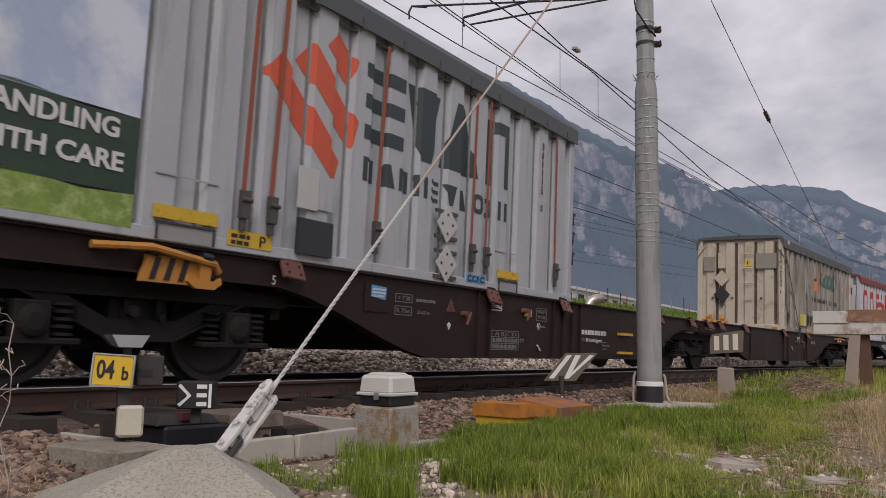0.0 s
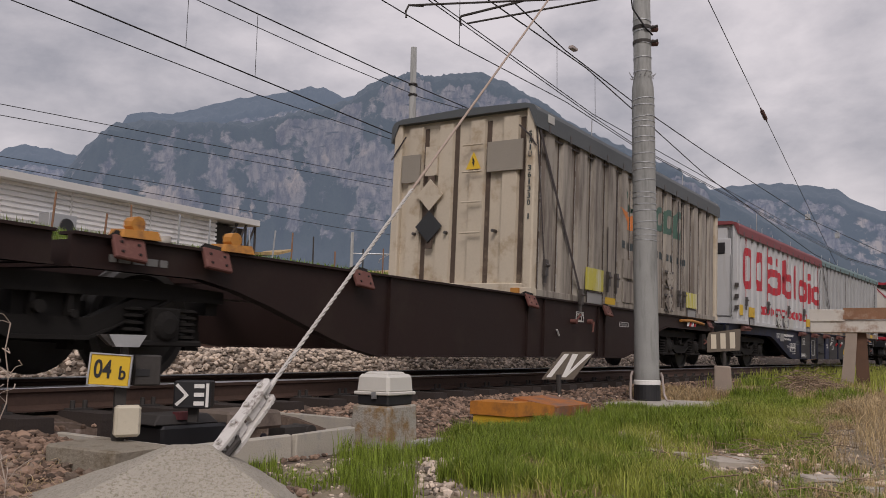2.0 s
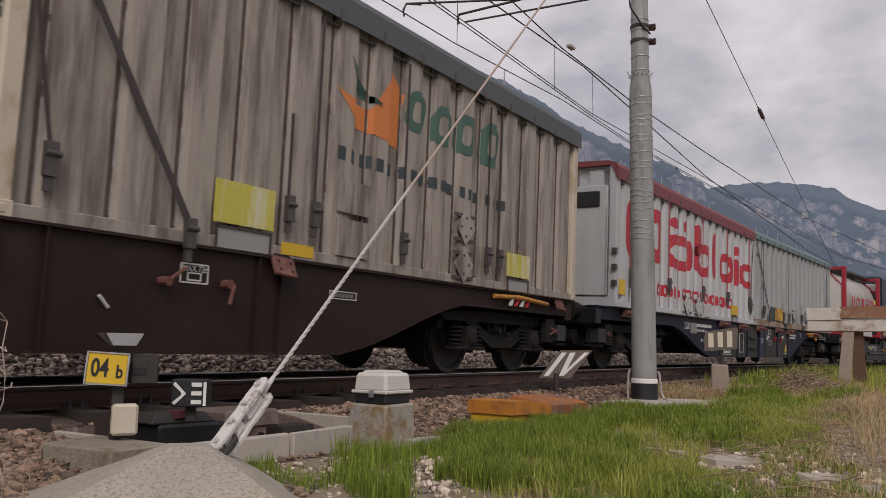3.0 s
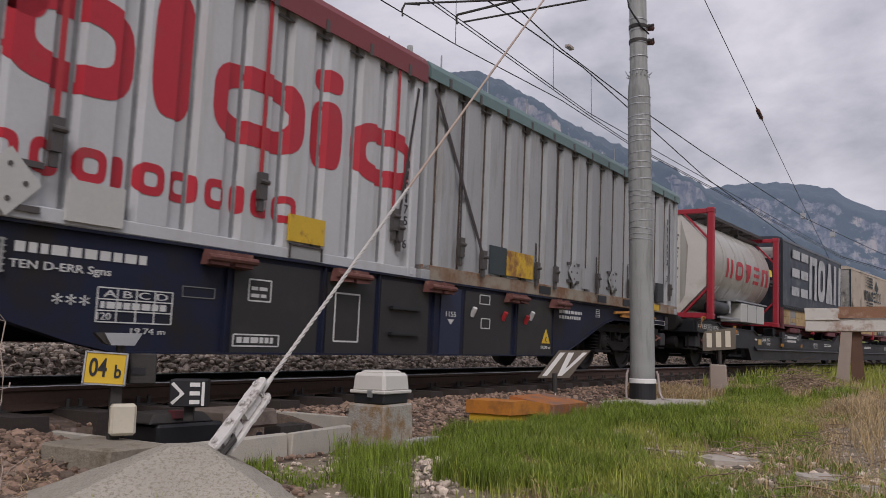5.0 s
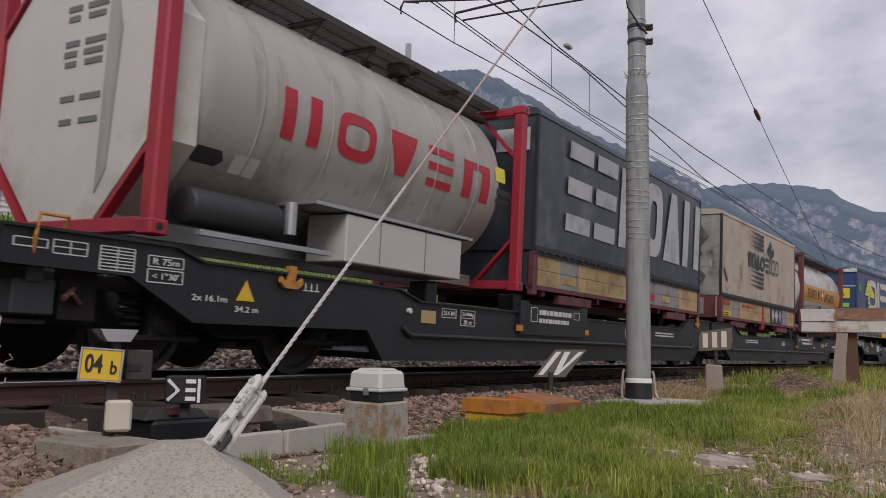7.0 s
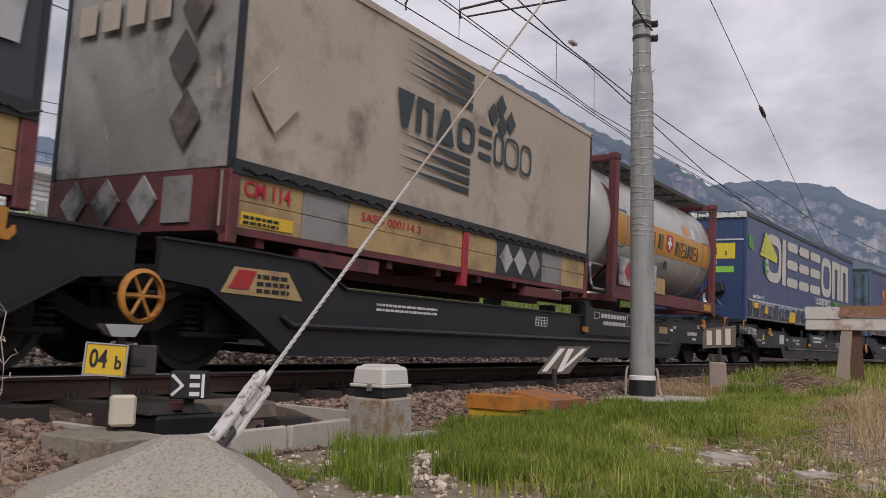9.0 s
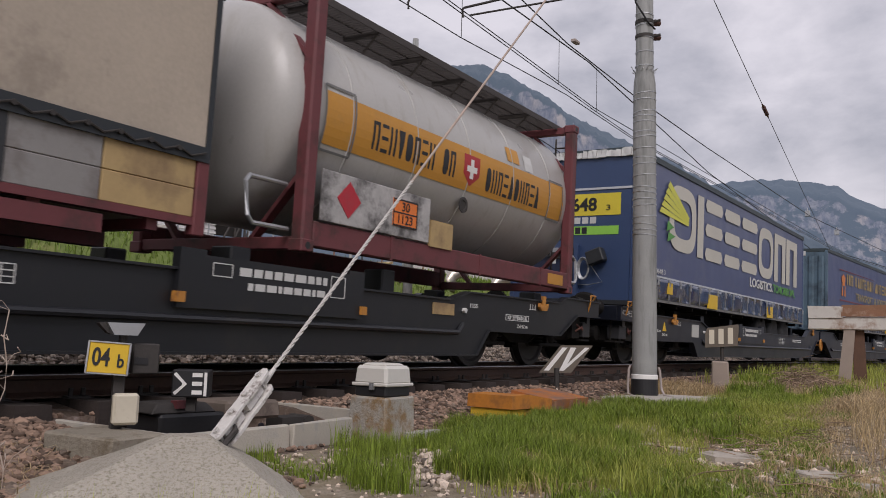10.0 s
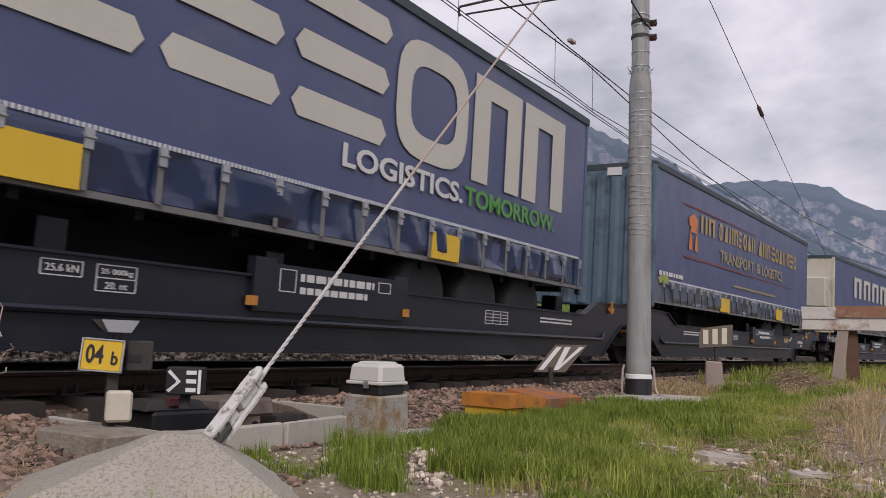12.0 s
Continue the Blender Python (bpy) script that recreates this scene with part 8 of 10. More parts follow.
wire("dark catenary cable over the near track", along(TRACK_Y, [(-2, 6.2), (11.2, 5.95), (15.1, 5.98), (17.8, 5.74), (22.9, 5.2), (34.7, 4.31), (48, 3.6)]), 0.012)
wire("dark catenary cable over the near track", along(TRACK_Y, [(-2, 6.8), (12, 6.24), (14.1, 6.04), (17.8, 5.94), (22.7, 5.88), (34.8, 5.62), (48, 5.6), (75, 5.9)]), 0.012)
wire("dark contact wire over the far track", along(TRACK_Y + 4.1, [(-10, 4.7), (10.2, 4.74), (14.8, 4.84), (30, 4.9), (60, 4.9)]))
wire("dark contact wire over the far track", along(TRACK_Y + 4.1, [(-10, 5.15), (6.7, 5.10), (11.2, 5.02), (14.9, 4.93), (19, 4.64), (60, 4.6)]), 0.012)
wire("dark catenary cable over the far track", along(TRACK_Y + 4.1, [(-10, 6.3), (9.5, 6.20), (14.1, 6.24), (17.6, 6.32), (20.9, 6.14), (22.6, 5.96), (60, 4.9)]), 0.012)
wire("dark catenary cable over the far track", along(TRACK_Y + 4.1, [(-10, 5.9), (8.9, 5.95), (11.8, 5.97), (15.1, 6.05), (18.6, 6.4)]))
for z0, z1, yy in ((4.31, 5.07, 13.4), (4.12, 4.86, 13.4), (3.79, 3.93, 15.9), (3.94, 4.35, 15.9)):
    wire("thin dark feeder wire beyond the far track", [(-20, yy, z0 - 0.6), (7.6, yy, z0), (19.3, yy - 0.55, z1), (60, yy - 6, z1 + 1.2)], 0.007)
wire("dark stay wire high over the line", [(18.65, 4.2, 8.49), (31.1, 4.2, 6.78), (45, 4.2, 4.9)], 0.010)
for s, z0, z1, y0 in ((10.35, 4.9, 6.25, TRACK_Y), (13.75, 5.14, 6.02, TRACK_Y), (15.5, 5.06, 5.98, TRACK_Y), (8.6, 5.08, 6.2, TRACK_Y + 4.1), (10.1, 5.05, 6.2, TRACK_Y + 4.1), (16.8, 4.85, 6.3, TRACK_Y + 4.1)):
    a = on_track(s, 0, 0, y0).translation
    wire("thin hanging dropper wire", [(a.x, a.y, z0), (a.x, a.y, z1)], 0.005)


def build_fittings():
    s = thing("stay_insulator", "dark rod insulator in a stay wire", "insulator", m=Matrix.Translation((25.6, 4.2, 7.54)))
    bm = B()
    d = Vector((31.1 - 18.65, 0, 6.78 - 8.49)).normalized()
    for i in range(9):
        c = d * (-0.28 + 0.07 * i)
        tube(bm, c, c + d * 0.03, 0.06, seg=10)
    tube(bm, d * -0.5, d * 0.5, 0.025, seg=8)
    part("insulator", bm, "insulator", s)
    t = thing("section_insulator", "pale flat section insulator in the overhead wire", "insulator", m=on_track(14.05, 0, 6.0))
    bm = B()
    box(bm, -0.11, 0.11, -0.05, 0.05, -0.03, 0.03)
    part("body", bm, "conduit", t, bevel=0.01)
    for x, y, z in ((34.4, 4.15, 5.75), (38.4, 3.5, 5.5)):
        t = thing("wire_weight", "small pale box hung on the overhead wires", "fitting", m=pose(x, y, z))
        bm = B()
        box(bm, -0.09, 0.09, -0.09, 0.09, -0.14, 0.08)
        tube(bm, (0, 0, 0.08), (0, 0, 0.2), 0.02, seg=6)
        part("body", bm, "galvanised", t, bevel=0.02)


build_fittings()


# ---- lit number sign on a post ----
def build_number_sign():
    s = thing("number_sign", "yellow switch number sign with a lamp hood on a steel post", "sign", m=facing(3.112, 4.01, -0.22, 10))
    bm = B()
    box(bm, -0.03, 0.03, -0.03, 0.03, -0.05, 0.44)
    part("post", bm, "steel_dark", s)
    tilt = Matrix.Translation((-0.07, -0.05, 0.375)) @ Matrix.Rotation(radians(3.5), 4, "Y") @ Matrix.Rotation(radians(-16), 4, "Z")
    bm = B()
    box(bm, -0.107, 0.107, -0.012, 0.02, -0.087, 0.087, tilt)
    part("plate", bm, "yellow_sign", s, bevel=0.006)
    bm = B()
    for x0, x1, z0, z1 in ((-0.112, 0.112, 0.084, 0.092), (-0.112, 0.112, -0.092, -0.084), (-0.114, -0.105, -0.09, 0.09), (0.105, 0.114, -0.09, 0.09)):
        box(bm, x0, x1, -0.018, 0.026, z0, z1, tilt)
    part("rim", bm, "galvanised", s)
    words("04", 0.093, 0.105, tilt @ Matrix.Translation((-0.038, -0.0145, 0.005)), "black_paint", s, "numerals", "dark numerals", 0.02)
    words("b", 0.036, 0.075, tilt @ Matrix.Translation((0.068, -0.0145, -0.012)), "black_paint", s, "letter", "dark letter", 0.02)
    bm = B()
    box(bm, 0.065, 0.215, -0.02, 0.16, 0.285, 0.46)
    part("lamp_housing", bm, "steel_dark", s, bevel=0.008)
    bm = B()
    box(bm, 0.075, 0.15, -0.026, -0.02, 0.34, 0.38)
    part("nameplate", bm, "black_paint", s)
    bm = B()
    prism(bm, [(-0.09, 0.575), (0.115, 0.575), (0.075, 0.505), (-0.05, 0.505)], -0.07, 0.05)
    part("lamp_hood", bm, "galvanised", s, "dull grey lamp hood", bevel=0.006)
    bm = B()
    prism(bm, [(-0.13, 0.572), (-0.09, 0.577), (-0.05, 0.508), (-0.075, 0.515)], -0.02, 0.10)
    part("hood_flap", bm, "steel_dark", s)
    bm = B()
    tube(bm, (0.01, 0, 0.42), (0.01, 0, 0.52), 0.025, seg=10)
    part("hood_stem", bm, "steel_dark", s)
    bm = B()
    box(bm, -0.035, 0.105, -0.10, -0.03, 0.005, 0.18)
    part("junction_box", bm, "cream_box", s, "cream junction box", bevel=0.015)
    b = thing("sign_footing", "weathered concrete block under a sign post", "footing", m=pose(3.01, 3.94, -0.42, 0, 0, 3))
    bm = B()
    lump(bm, -0.20, 0.185, -0.26, 0.28, -0.1, 0.175, 0.02, 0.012, 8)
    part("block", bm, "concrete_old", b, bevel=0.012)


build_number_sign()


# ---- point machine with its arrow lantern ----
def build_point_machine():
    p = thing("point_machine", "dark cast point machine with a grey lid beside the rail", "point machine", m=pose(4.32, 4.50, -0.43, 0, 0, -10))
    bm = B()
    box(bm, -0.55, 0.15, -0.22, 0.22, 0, 0.20)
    part("housing", bm, "black_paint", p, bevel=0.02)
    bm = B()
    lump(bm, -0.06, 0.42, -0.25, 0.24, 0.14, 0.27, 0.06, 0.005, 2)
    part("lid", bm, "lid_brown", p, "grey brown stained lid", bevel=0.02)
    bm = B()
    lump(bm, -0.60, -0.10, -0.2, 0.2, 0.20, 0.27, 0.25, 0.004, 5)
    part("front_lid", bm, "steel_dark", p, bevel=0.01)
    bm = B()
    box(bm, -0.42, -0.30, -0.20, -0.12, 0.235, 0.285)
    part("lock", bm, "frame_maroon", p, "red lock")
    bm = B()
    tube(bm, (0.24, -0.26, 0.09), (0.24, -0.24, 0.09), 0.022, seg=12)
    part("badge", bm, "wagon_blue" if "wagon_blue" in M else "white_paint", p)
    bm = B()
    box(bm, 0.55, 0.85, -0.1, 0.1, 0.02, 0.12)
    tube(bm, (0.8, -0.12, 0.08), (0.8, 0.1, 0.08), 0.05, seg=12)
    part("crank", bm, "steel_dark", p)
    for x in (-0.7, 0.9):
        bm = B()
        tube(bm, (x, 0.1, 0.05), (x, 1.2, 0.10), 0.025, seg=8)
        part("drive_rod", bm, "steel_dark", p)
    lan = thing("point_indicator", "black switch lantern with white arrow and bars", "signal", m=facing(3.81, 4.173, -0.14, -8))
    bm = B()
    box(bm, -0.115, 0.115, -0.1, 0.1, 0.04, 0.215)
    part("case", bm, "black_paint", lan, bevel=0.008)
    bm = B()
    box(bm, -0.03, 0.03, -0.03, 0.03, -0.05, 0.04)
    part("stem", bm, "steel_dark", lan)
    bm = B()
    prism(bm, [(-0.105, 0.185), (-0.09, 0.20), (-0.02, 0.125), (-0.09, 0.055), (-0.105, 0.07), (-0.05, 0.118), (-0.05, 0.132)], -0.106, -0.1)
    part("arrow", bm, "white_paint", lan, "white arrow")
    for z in (0.06, 0.115, 0.17):
        bm = B()
        box(bm, 0.012, 0.075, -0.106, -0.1, z, z + 0.026)
        part("bar", bm, "white_paint", lan)
    bm = B()
    box(bm, 0.086, 0.104, -0.106, -0.1, 0.05, 0.2)
    part("side_pane", bm, "white_paint", lan)


# ---- concrete trough slabs ----
def build_troughs():
    for (x0, y0), (x1, y1), z0, z1, label in (
            ((3.24, 4.72), (3.21, 3.66), -0.5, -0.25, "pale upright concrete trough slab beside the sign footing"),
            ((3.20, 3.60), (4.03, 3.53), -0.5, -0.25, "pale upright concrete trough slab"),
            ((4.05, 3.528), (4.74, 3.59), -0.5, -0.245, "pale upright concrete trough slab with a mossy foot"),
            ((5.40, 4.95), (5.26, 3.94), -0.5, -0.245, "pale upright concrete trough slab closing the pit"),
            ((2.0, 5.0), (2.75, 4.80), -0.5, -0.33, "weathered flat concrete trough cover")):
        d = Vector((x1 - x0, y1 - y0))
        t = thing("trough_slab", label, "concrete slab", "concrete trough slabs", m=pose((x0 + x1) / 2, (y0 + y1) / 2, 0, 0, 0, math.degrees(math.atan2(d.y, d.x))))
        bm = B()
        th = 0.03 if "flat" not in label else 0.2
        lump(bm, -d.length / 2, d.length / 2, -th, th, z0, z1, 0.01, 0.008, int(x0 * 100))
        part("slab", bm, "concrete_pale" if "flat" not in label else "concrete", t, bevel=0.008)


# ---- white cable box on its concrete block ----
def build_cable_box():
    b = thing("cable_block", "lichen-stained concrete block carrying a cable box", "concrete block", m=pose(5.08, 3.55, -0.42, 0, 0, -3))
    bm = B()
    lump(bm, -0.195, 0.18, -0.185, 0.18, -0.1, 0.31, 0.09, 0.008, 12)
    part("block", bm, "concrete_lichen", b, bevel=0.014)
    bm = B()
    lump(bm, 0.03, 0.40, -0.26, -0.16, -0.08, 0.05, 0.02, 0.012, 14)
    part("foot", bm, "concrete", b)
    c = thing("cable_box", "cream plastic cable box with a black base", "cable box", m=pose(5.08, 3.55, -0.11, 0, 0, -3))
    bm = B()
    box(bm, -0.15, 0.15, -0.145, 0.145, 0, 0.085)
    part("base", bm, "black_paint", c, bevel=0.012)
    bm = B()
    lump(bm, -0.16, 0.16, -0.155, 0.155, 0.085, 0.225, 0.07, 0, 0)
    part("cover", bm, "white_enamel", c, bevel=0.022)
    bm = B()
    lump(bm, -0.12, 0.12, -0.115, 0.115, 0.225, 0.243, 0.2, 0, 0)
    part("crown", bm, "white_enamel", c, bevel=0.008)
    bm = B()
    box(bm, -0.168, 0.168, -0.163, 0.163, 0.075, 0.10)
    part("lip", bm, "white_enamel", c, bevel=0.006)
    bm = B()
    box(bm, -0.175, -0.16, -0.05, -0.01, 0.05, 0.10)
    part("latch", bm, "galvanised", c)


# ---- low orange wooden cover ----
def build_orange_cover():
    o = thing("point_cover", "weathered orange wooden cover low in the grass", "cover", m=pose(7.55, 3.62, -0.50, 0, 0, -8))
    bm = B()
    prism(bm, [(-0.50, 0.19), (-0.49, 0.315), (-0.20, 0.32), (0.22, 0.265), (0.22, 0.15), (-0.1, 0.185)], -0.26, 0.26)
    part("lid", bm, "orange_cover", o, "orange lid with a sloping end", bevel=0.008)
    bm = B()
    prism(bm, [(-0.24, 0.15), (0.26, 0.15), (0.24, 0.33), (-0.26, 0.255)], 0.225, 0.97, "x")
    part("flap", bm, "orange_worn", o, "worn rusty orange flap", bevel=0.006)
    bm = B()
    prism(bm, [(-0.48, 0.0), (-0.48, 0.185), (-0.1, 0.175), (0.93, 0.14), (0.93, 0.0)], -0.23, 0.23)
    part("side_board", bm, "yellow_paint", o, "yellow painted side board")
    for x in (0.25, 0.58, 0.72):
        bm = B()
        box(bm, x, x + 0.04, -0.275, -0.24, 0.14, 0.24)
        part("hinge", bm, "rust", o)


# ---- white-striped warning boards ----
def build_boards():
    s = thing("warning_board", "dark slanted board with white painted strokes on a short post", "sign", "striped warning boards")
    tl, tr, bl = Vector((10.467, 4.389, 0.308)), Vector((10.626, 3.989, 0.316)), Vector((10.36, 4.66, -0.07))
    u, v = tr - tl, bl - tl
    nrm = u.cross(v).normalized()
    if nrm.dot(tl) > 0:
        nrm = -nrm

    def slab(a, b, c, d, th, lift):
        """a quad in the board's own units, with thickness"""
        bm = B()
        vs = [[bm.verts.new(tl + u * p[0] + v * p[1] + nrm * e) for p in (a, b, c, d)] for e in (lift, lift + th)]
        bm.faces.new(vs[0][::-1])
        bm.faces.new(vs[1])
        for i in range(4):
            bm.faces.new((vs[0][i], vs[0][(i + 1) % 4], vs[1][(i + 1) % 4], vs[1][i]))
        return bm

    part("board", slab((0, 0), (1, 0), (1, 1), (0, 1), 0.02, -0.02), "board_brown", s)
    part("stroke", slab((0.10, 0.08), (0.26, 0.08), (0.26, 0.92), (0.10, 0.92), 0.004, 0.0), "white_paint", s)
    part("stroke", slab((0.36, 0.08), (0.54, 0.08), (0.72, 0.92), (0.58, 0.92), 0.004, 0.0), "white_paint", s)
    part("stroke", slab((0.80, 0.08), (0.95, 0.08), (0.72, 0.92), (0.62, 0.92), 0.004, 0.001), "white_paint", s)
    bm = B()
    tube(bm, (10.45, 4.44, -0.5), (10.45, 4.44, 0.0), 0.035, seg=10)
    part("post", bm, "steel_dark", s)

    s = thing("warning_board", "brown curved board with cream stripes on a short post", "sign", "striped warning boards", m=facing(15.35, 3.32, 0.0))
    bm = B()
    prism(bm, [(-0.29, 0.345), (-0.29, 0.60), (-0.25, 0.70), (0.27, 0.775), (0.29, 0.76), (0.27, 0.39)], -0.02, 0.02)
    part("board", bm, "board_brown", s)
    for x in (-0.22, -0.06, 0.10):
        bm = B()
        box(bm, x, x + 0.09, -0.026, -0.02, 0.41 + 0.03 * (x + 0.3), 0.66 + 0.13 * (x + 0.3))
        part("stripe", bm, "cream_paint", s)
    bm = B()
    tube(bm, (0, 0.04, 0.0), (0, 0.04, 0.42), 0.035, seg=10)
    part("post", bm, "steel_dark", s)
    c = thing("board_footing", "weathered square concrete post under a board", "footing", m=facing(15.37, 3.36, -0.45))
    bm = B()
    lump(bm, -0.15, 0.15, -0.14, 0.14, -0.1, 0.56, 0.05, 0.01, 21)
    part("block", bm, "concrete_warm", c, bevel=0.02)


# ---- buffer stop of old rails ----
def build_buffer_stop():
    b = thing("buffer_stop", "rusty buffer stop of old rails with a white wooden beam", "buffer stop", m=facing(20.95, 1.25, -0.42, 0))
    bm = B()
    lump(bm, -1.30, 1.6, -0.1, 0.1, 1.28, 1.58, 0.0, 0.015, 31)
    part("beam", bm, "beam_white", b, "white wooden beam with flaking paint", bevel=0.015)
    bm = B()
    lump(bm, -0.60, 1.6, -0.14, -0.1, 1.58, 1.83, 0.0, 0.015, 32)
    part("upper_beam", bm, "rust", b, "rusty upper beam")
    bm = B()
    lump(bm, -1.30, -0.58, -0.14, 0.1, 1.52, 1.80, 0.0, 0.02, 33)
    part("beam_end", bm, "beam_white", b)
    for x, lean, mat in ((-0.42, -0.18, "concrete_warm"), (-0.28, 0.03, "rust_dark")):
        bm = B()
        prism(bm, [(x + lean - 0.14, -0.1), (x + lean + 0.14, -0.1), (x + 0.12, 1.6), (x - 0.10, 1.6)], -0.08 if x < -0.3 else 0.05, 0.04 if x < -0.3 else 0.16)
        part("upright", bm, mat, b)
    bm = B()
    tube(bm, (0.15, -0.2, 0.05), (1.7, -0.9, 0.35), 0.05, seg=8)
    part("brace", bm, "rust", b)
    r = thing("ground_signal", "small red and white ground signal by the far rail", "signal", m=pose(33.5, 0.6, -0.4))
    for x, mat in ((-0.25, "red_paint"), (0.0, "white_paint"), (0.22, "red_paint")):
        bm = B()
        lump(bm, x - 0.12, x + 0.12, -0.1, 0.1, 0.0, 0.75 - abs(x), 0.3, 0.02, 7)
        part("panel", bm, mat, r)


M["concrete_warm"] = surface("concrete_warm", (0.33, 0.27, 0.225), 0.9, vary=0.15, scale=5, grain=50, bump=0.4)
M["lid_brown"] = surface("lid_brown", (0.17, 0.135, 0.11), 0.8, vary=0.25, scale=4, bump=0.25, stain=(0.08, 0.06, 0.05), stain_scale=5, stain_at=0.56)
M["orange_worn"] = surface("orange_worn", (0.40, 0.14, 0.035), 0.8, vary=0.25, scale=5, bump=0.3, stain=(0.20, 0.12, 0.09), stain_scale=4, stain_at=0.5)
M["board_brown"] = surface("board_brown", (0.14, 0.115, 0.09), 0.7, vary=0.2, bump=0.15)
M["cream_paint"] = surface("cream_paint", (0.66, 0.60, 0.48), 0.6, vary=0.08, bump=0.05)
M["beam_white"] = surface("beam_white", (0.60, 0.57, 0.52), 0.8, vary=0.1, scale=3, bump=0.2, stain=(0.27, 0.15, 0.09), stain_scale=2.5, stain_at=0.58)
M["rust_dark"] = surface("rust_dark", (0.12, 0.065, 0.042), 0.85, vary=0.3, scale=4, bump=0.3)
M["rust"] = surface("rust", (0.25, 0.13, 0.075), 0.85, vary=0.3, scale=3, bump=0.3, stain=(0.38, 0.27, 0.2), stain_scale=4, stain_at=0.6)
build_point_machine()
build_troughs()
build_cable_box()
build_orange_cover()
build_boards()
build_buffer_stop()
# ---- sleepers and rail clips ----
def build_sleepers():
    bm = B()
    lump(bm, -0.13, 0.13, -1.3, 1.3, -0.34, -0.172, 0.0, 0.006, 41)
    sl = part("sleeper", bm, "sleeper")
    mesh = sl.data
    bm = B()
    box(bm, -0.09, 0.09, -0.15, 0.15, -0.172, -0.155)
    for x in (-0.05, 0.05):
        for y in (-0.11, 0.11):
            tube(bm, (x, y, -0.155), (x, y, -0.10), 0.018, seg=6)
    cl = part("rail_clip", bm, "steel_dark")
    clip = cl.data
    bpy.data.objects.remove(sl)
    bpy.data.objects.remove(cl)
    for y0, s1 in ((TRACK_Y, 46), (TRACK_Y + 4.1, 30)):
        bed = tagged(new("track_bed"), "dark timber sleepers under the rails", "track", "sleepers of the line", "structure")
        s = -1.0
        while s < s1:
            ob = new("sleeper", mesh)
            level = -0.024 + (0.44 if y0 > TRACK_Y else 0.0)
            ob.parent, ob.matrix_basis = bed, on_track(s, 0, level, y0) @ Matrix.Rotation(-CANT, 4, "X")
            if y0 == TRACK_Y and s < 22:
                for lat in (-0.7525, 0.7525):
                    c = new("rail_clip", clip)
                    c.parent, c.matrix_basis = bed, on_track(s, lat, level - lat * math.sin(CANT), y0)
            s += 0.6


build_sleepers()


# ---- loose stones ----
ICO_V, ICO_F = None, None


def ico():
    bm = B()
    bmesh.ops.create_icosphere(bm, subdivisions=1, radius=1.0)
    v = np.array([p.co[:] for p in bm.verts])
    bm.verts.index_update()
    f = np.array([[q.index for q in p.verts] for p in bm.faces])
    bm.free()
    return v, f


ICO_V, ICO_F = ico()


def stone_shapes(rs, n):
    """n angular stones as vertex arrays round the origin, about 1 across."""
    v = ICO_V[None] * (1 + rs.uniform(-0.32, 0.22, (n, len(ICO_V), 1)))
    v = v * rs.uniform(0.65, 1.1, (n, 1, 3)) * np.array([1, 1, 0.75])
    a = rs.uniform(0, 6.283, n)
    c, s = np.cos(a), np.sin(a)
    x, y = v[..., 0] * c[:, None] - v[..., 1] * s[:, None], v[..., 0] * s[:, None] + v[..., 1] * c[:, None]
    return np.stack([x, y, v[..., 2]], -1) * 0.5


def scatter_stones(name, label, spots, sizes, material, seed):
    rs = np.random.RandomState(seed)
    n = len(spots)
    v = stone_shapes(rs, n) * sizes[:, None, None] + spots[:, None, :]
    f = ICO_F[None] + (np.arange(n) * len(ICO_V))[:, None, None]
    me = bpy.data.meshes.new(name)
    me.from_pydata(v.reshape(-1, 3).tolist(), [], f.reshape(-1, 3).tolist())
    me.materials.append(M[material])
    return tagged(new(name, me), label, "stones", kind="stuff")


def on_ground(xy):
    return np.array([(x, y, ground_z(x, y)) for x, y in xy])


M["stone_far"] = surface("stone_far", (0.46, 0.38, 0.31), 0.88, vary=0.2, scale=6, grain=60, bump=0.4, island=0.75)
rs = np.random.RandomState(5)


def strip(n, x0, x1, d0, d1):
    """Random places in a strip beside the line, d measured from its centre."""
    x = rs.uniform(x0, x1, n)
    return np.stack([x, TRACK_Y - x * x / (2 * RADIUS) + rs.uniform(d0, d1, n)], 1)


def no_pit(xy):
    """Leaves the trough pit and the footings free."""
    x, y = xy[:, 0], xy[:, 1]
    pit = (x > 3.15) & (x < 5.35) & (y > 3.5) & (y < 4.95)
    footing = (x > 2.8) & (x < 3.2) & (y > 3.66) & (y < 4.25)
    return xy[~(pit | footing)]


near_strip = no_pit(np.concatenate([strip(9000, 1.2, 10, -2.75, -1.22), strip(5000, 10, 24, -2.6, -1.12), strip(3200, 1.2, 3.2, -3.6, -1.5)]))
scatter_stones("ballast", "reddish grey broken ballast stones beside the rail", on_ground(near_strip) + np.array([0, 0, 0.012]), rs.uniform(0.02, 0.075, len(near_strip)) * rs.choice([0.7, 1.0, 1.25], len(near_strip)), "stone", 6)
inner = np.concatenate([strip(2500, 1.5, 20, -0.66, 0.66), strip(7000, 2.5, 30, 0.85, 3.2), strip(9000, 4, 45, 3.2, 9.8), strip(12000, 3, 36, 1.8, 3.3)])
scatter_stones("ballast", "grey brown ballast stones between and beyond the rails", on_ground(inner) + np.array([0, 0, 0.015]), rs.uniform(0.05, 0.125, len(inner)), "stone_far", 7)
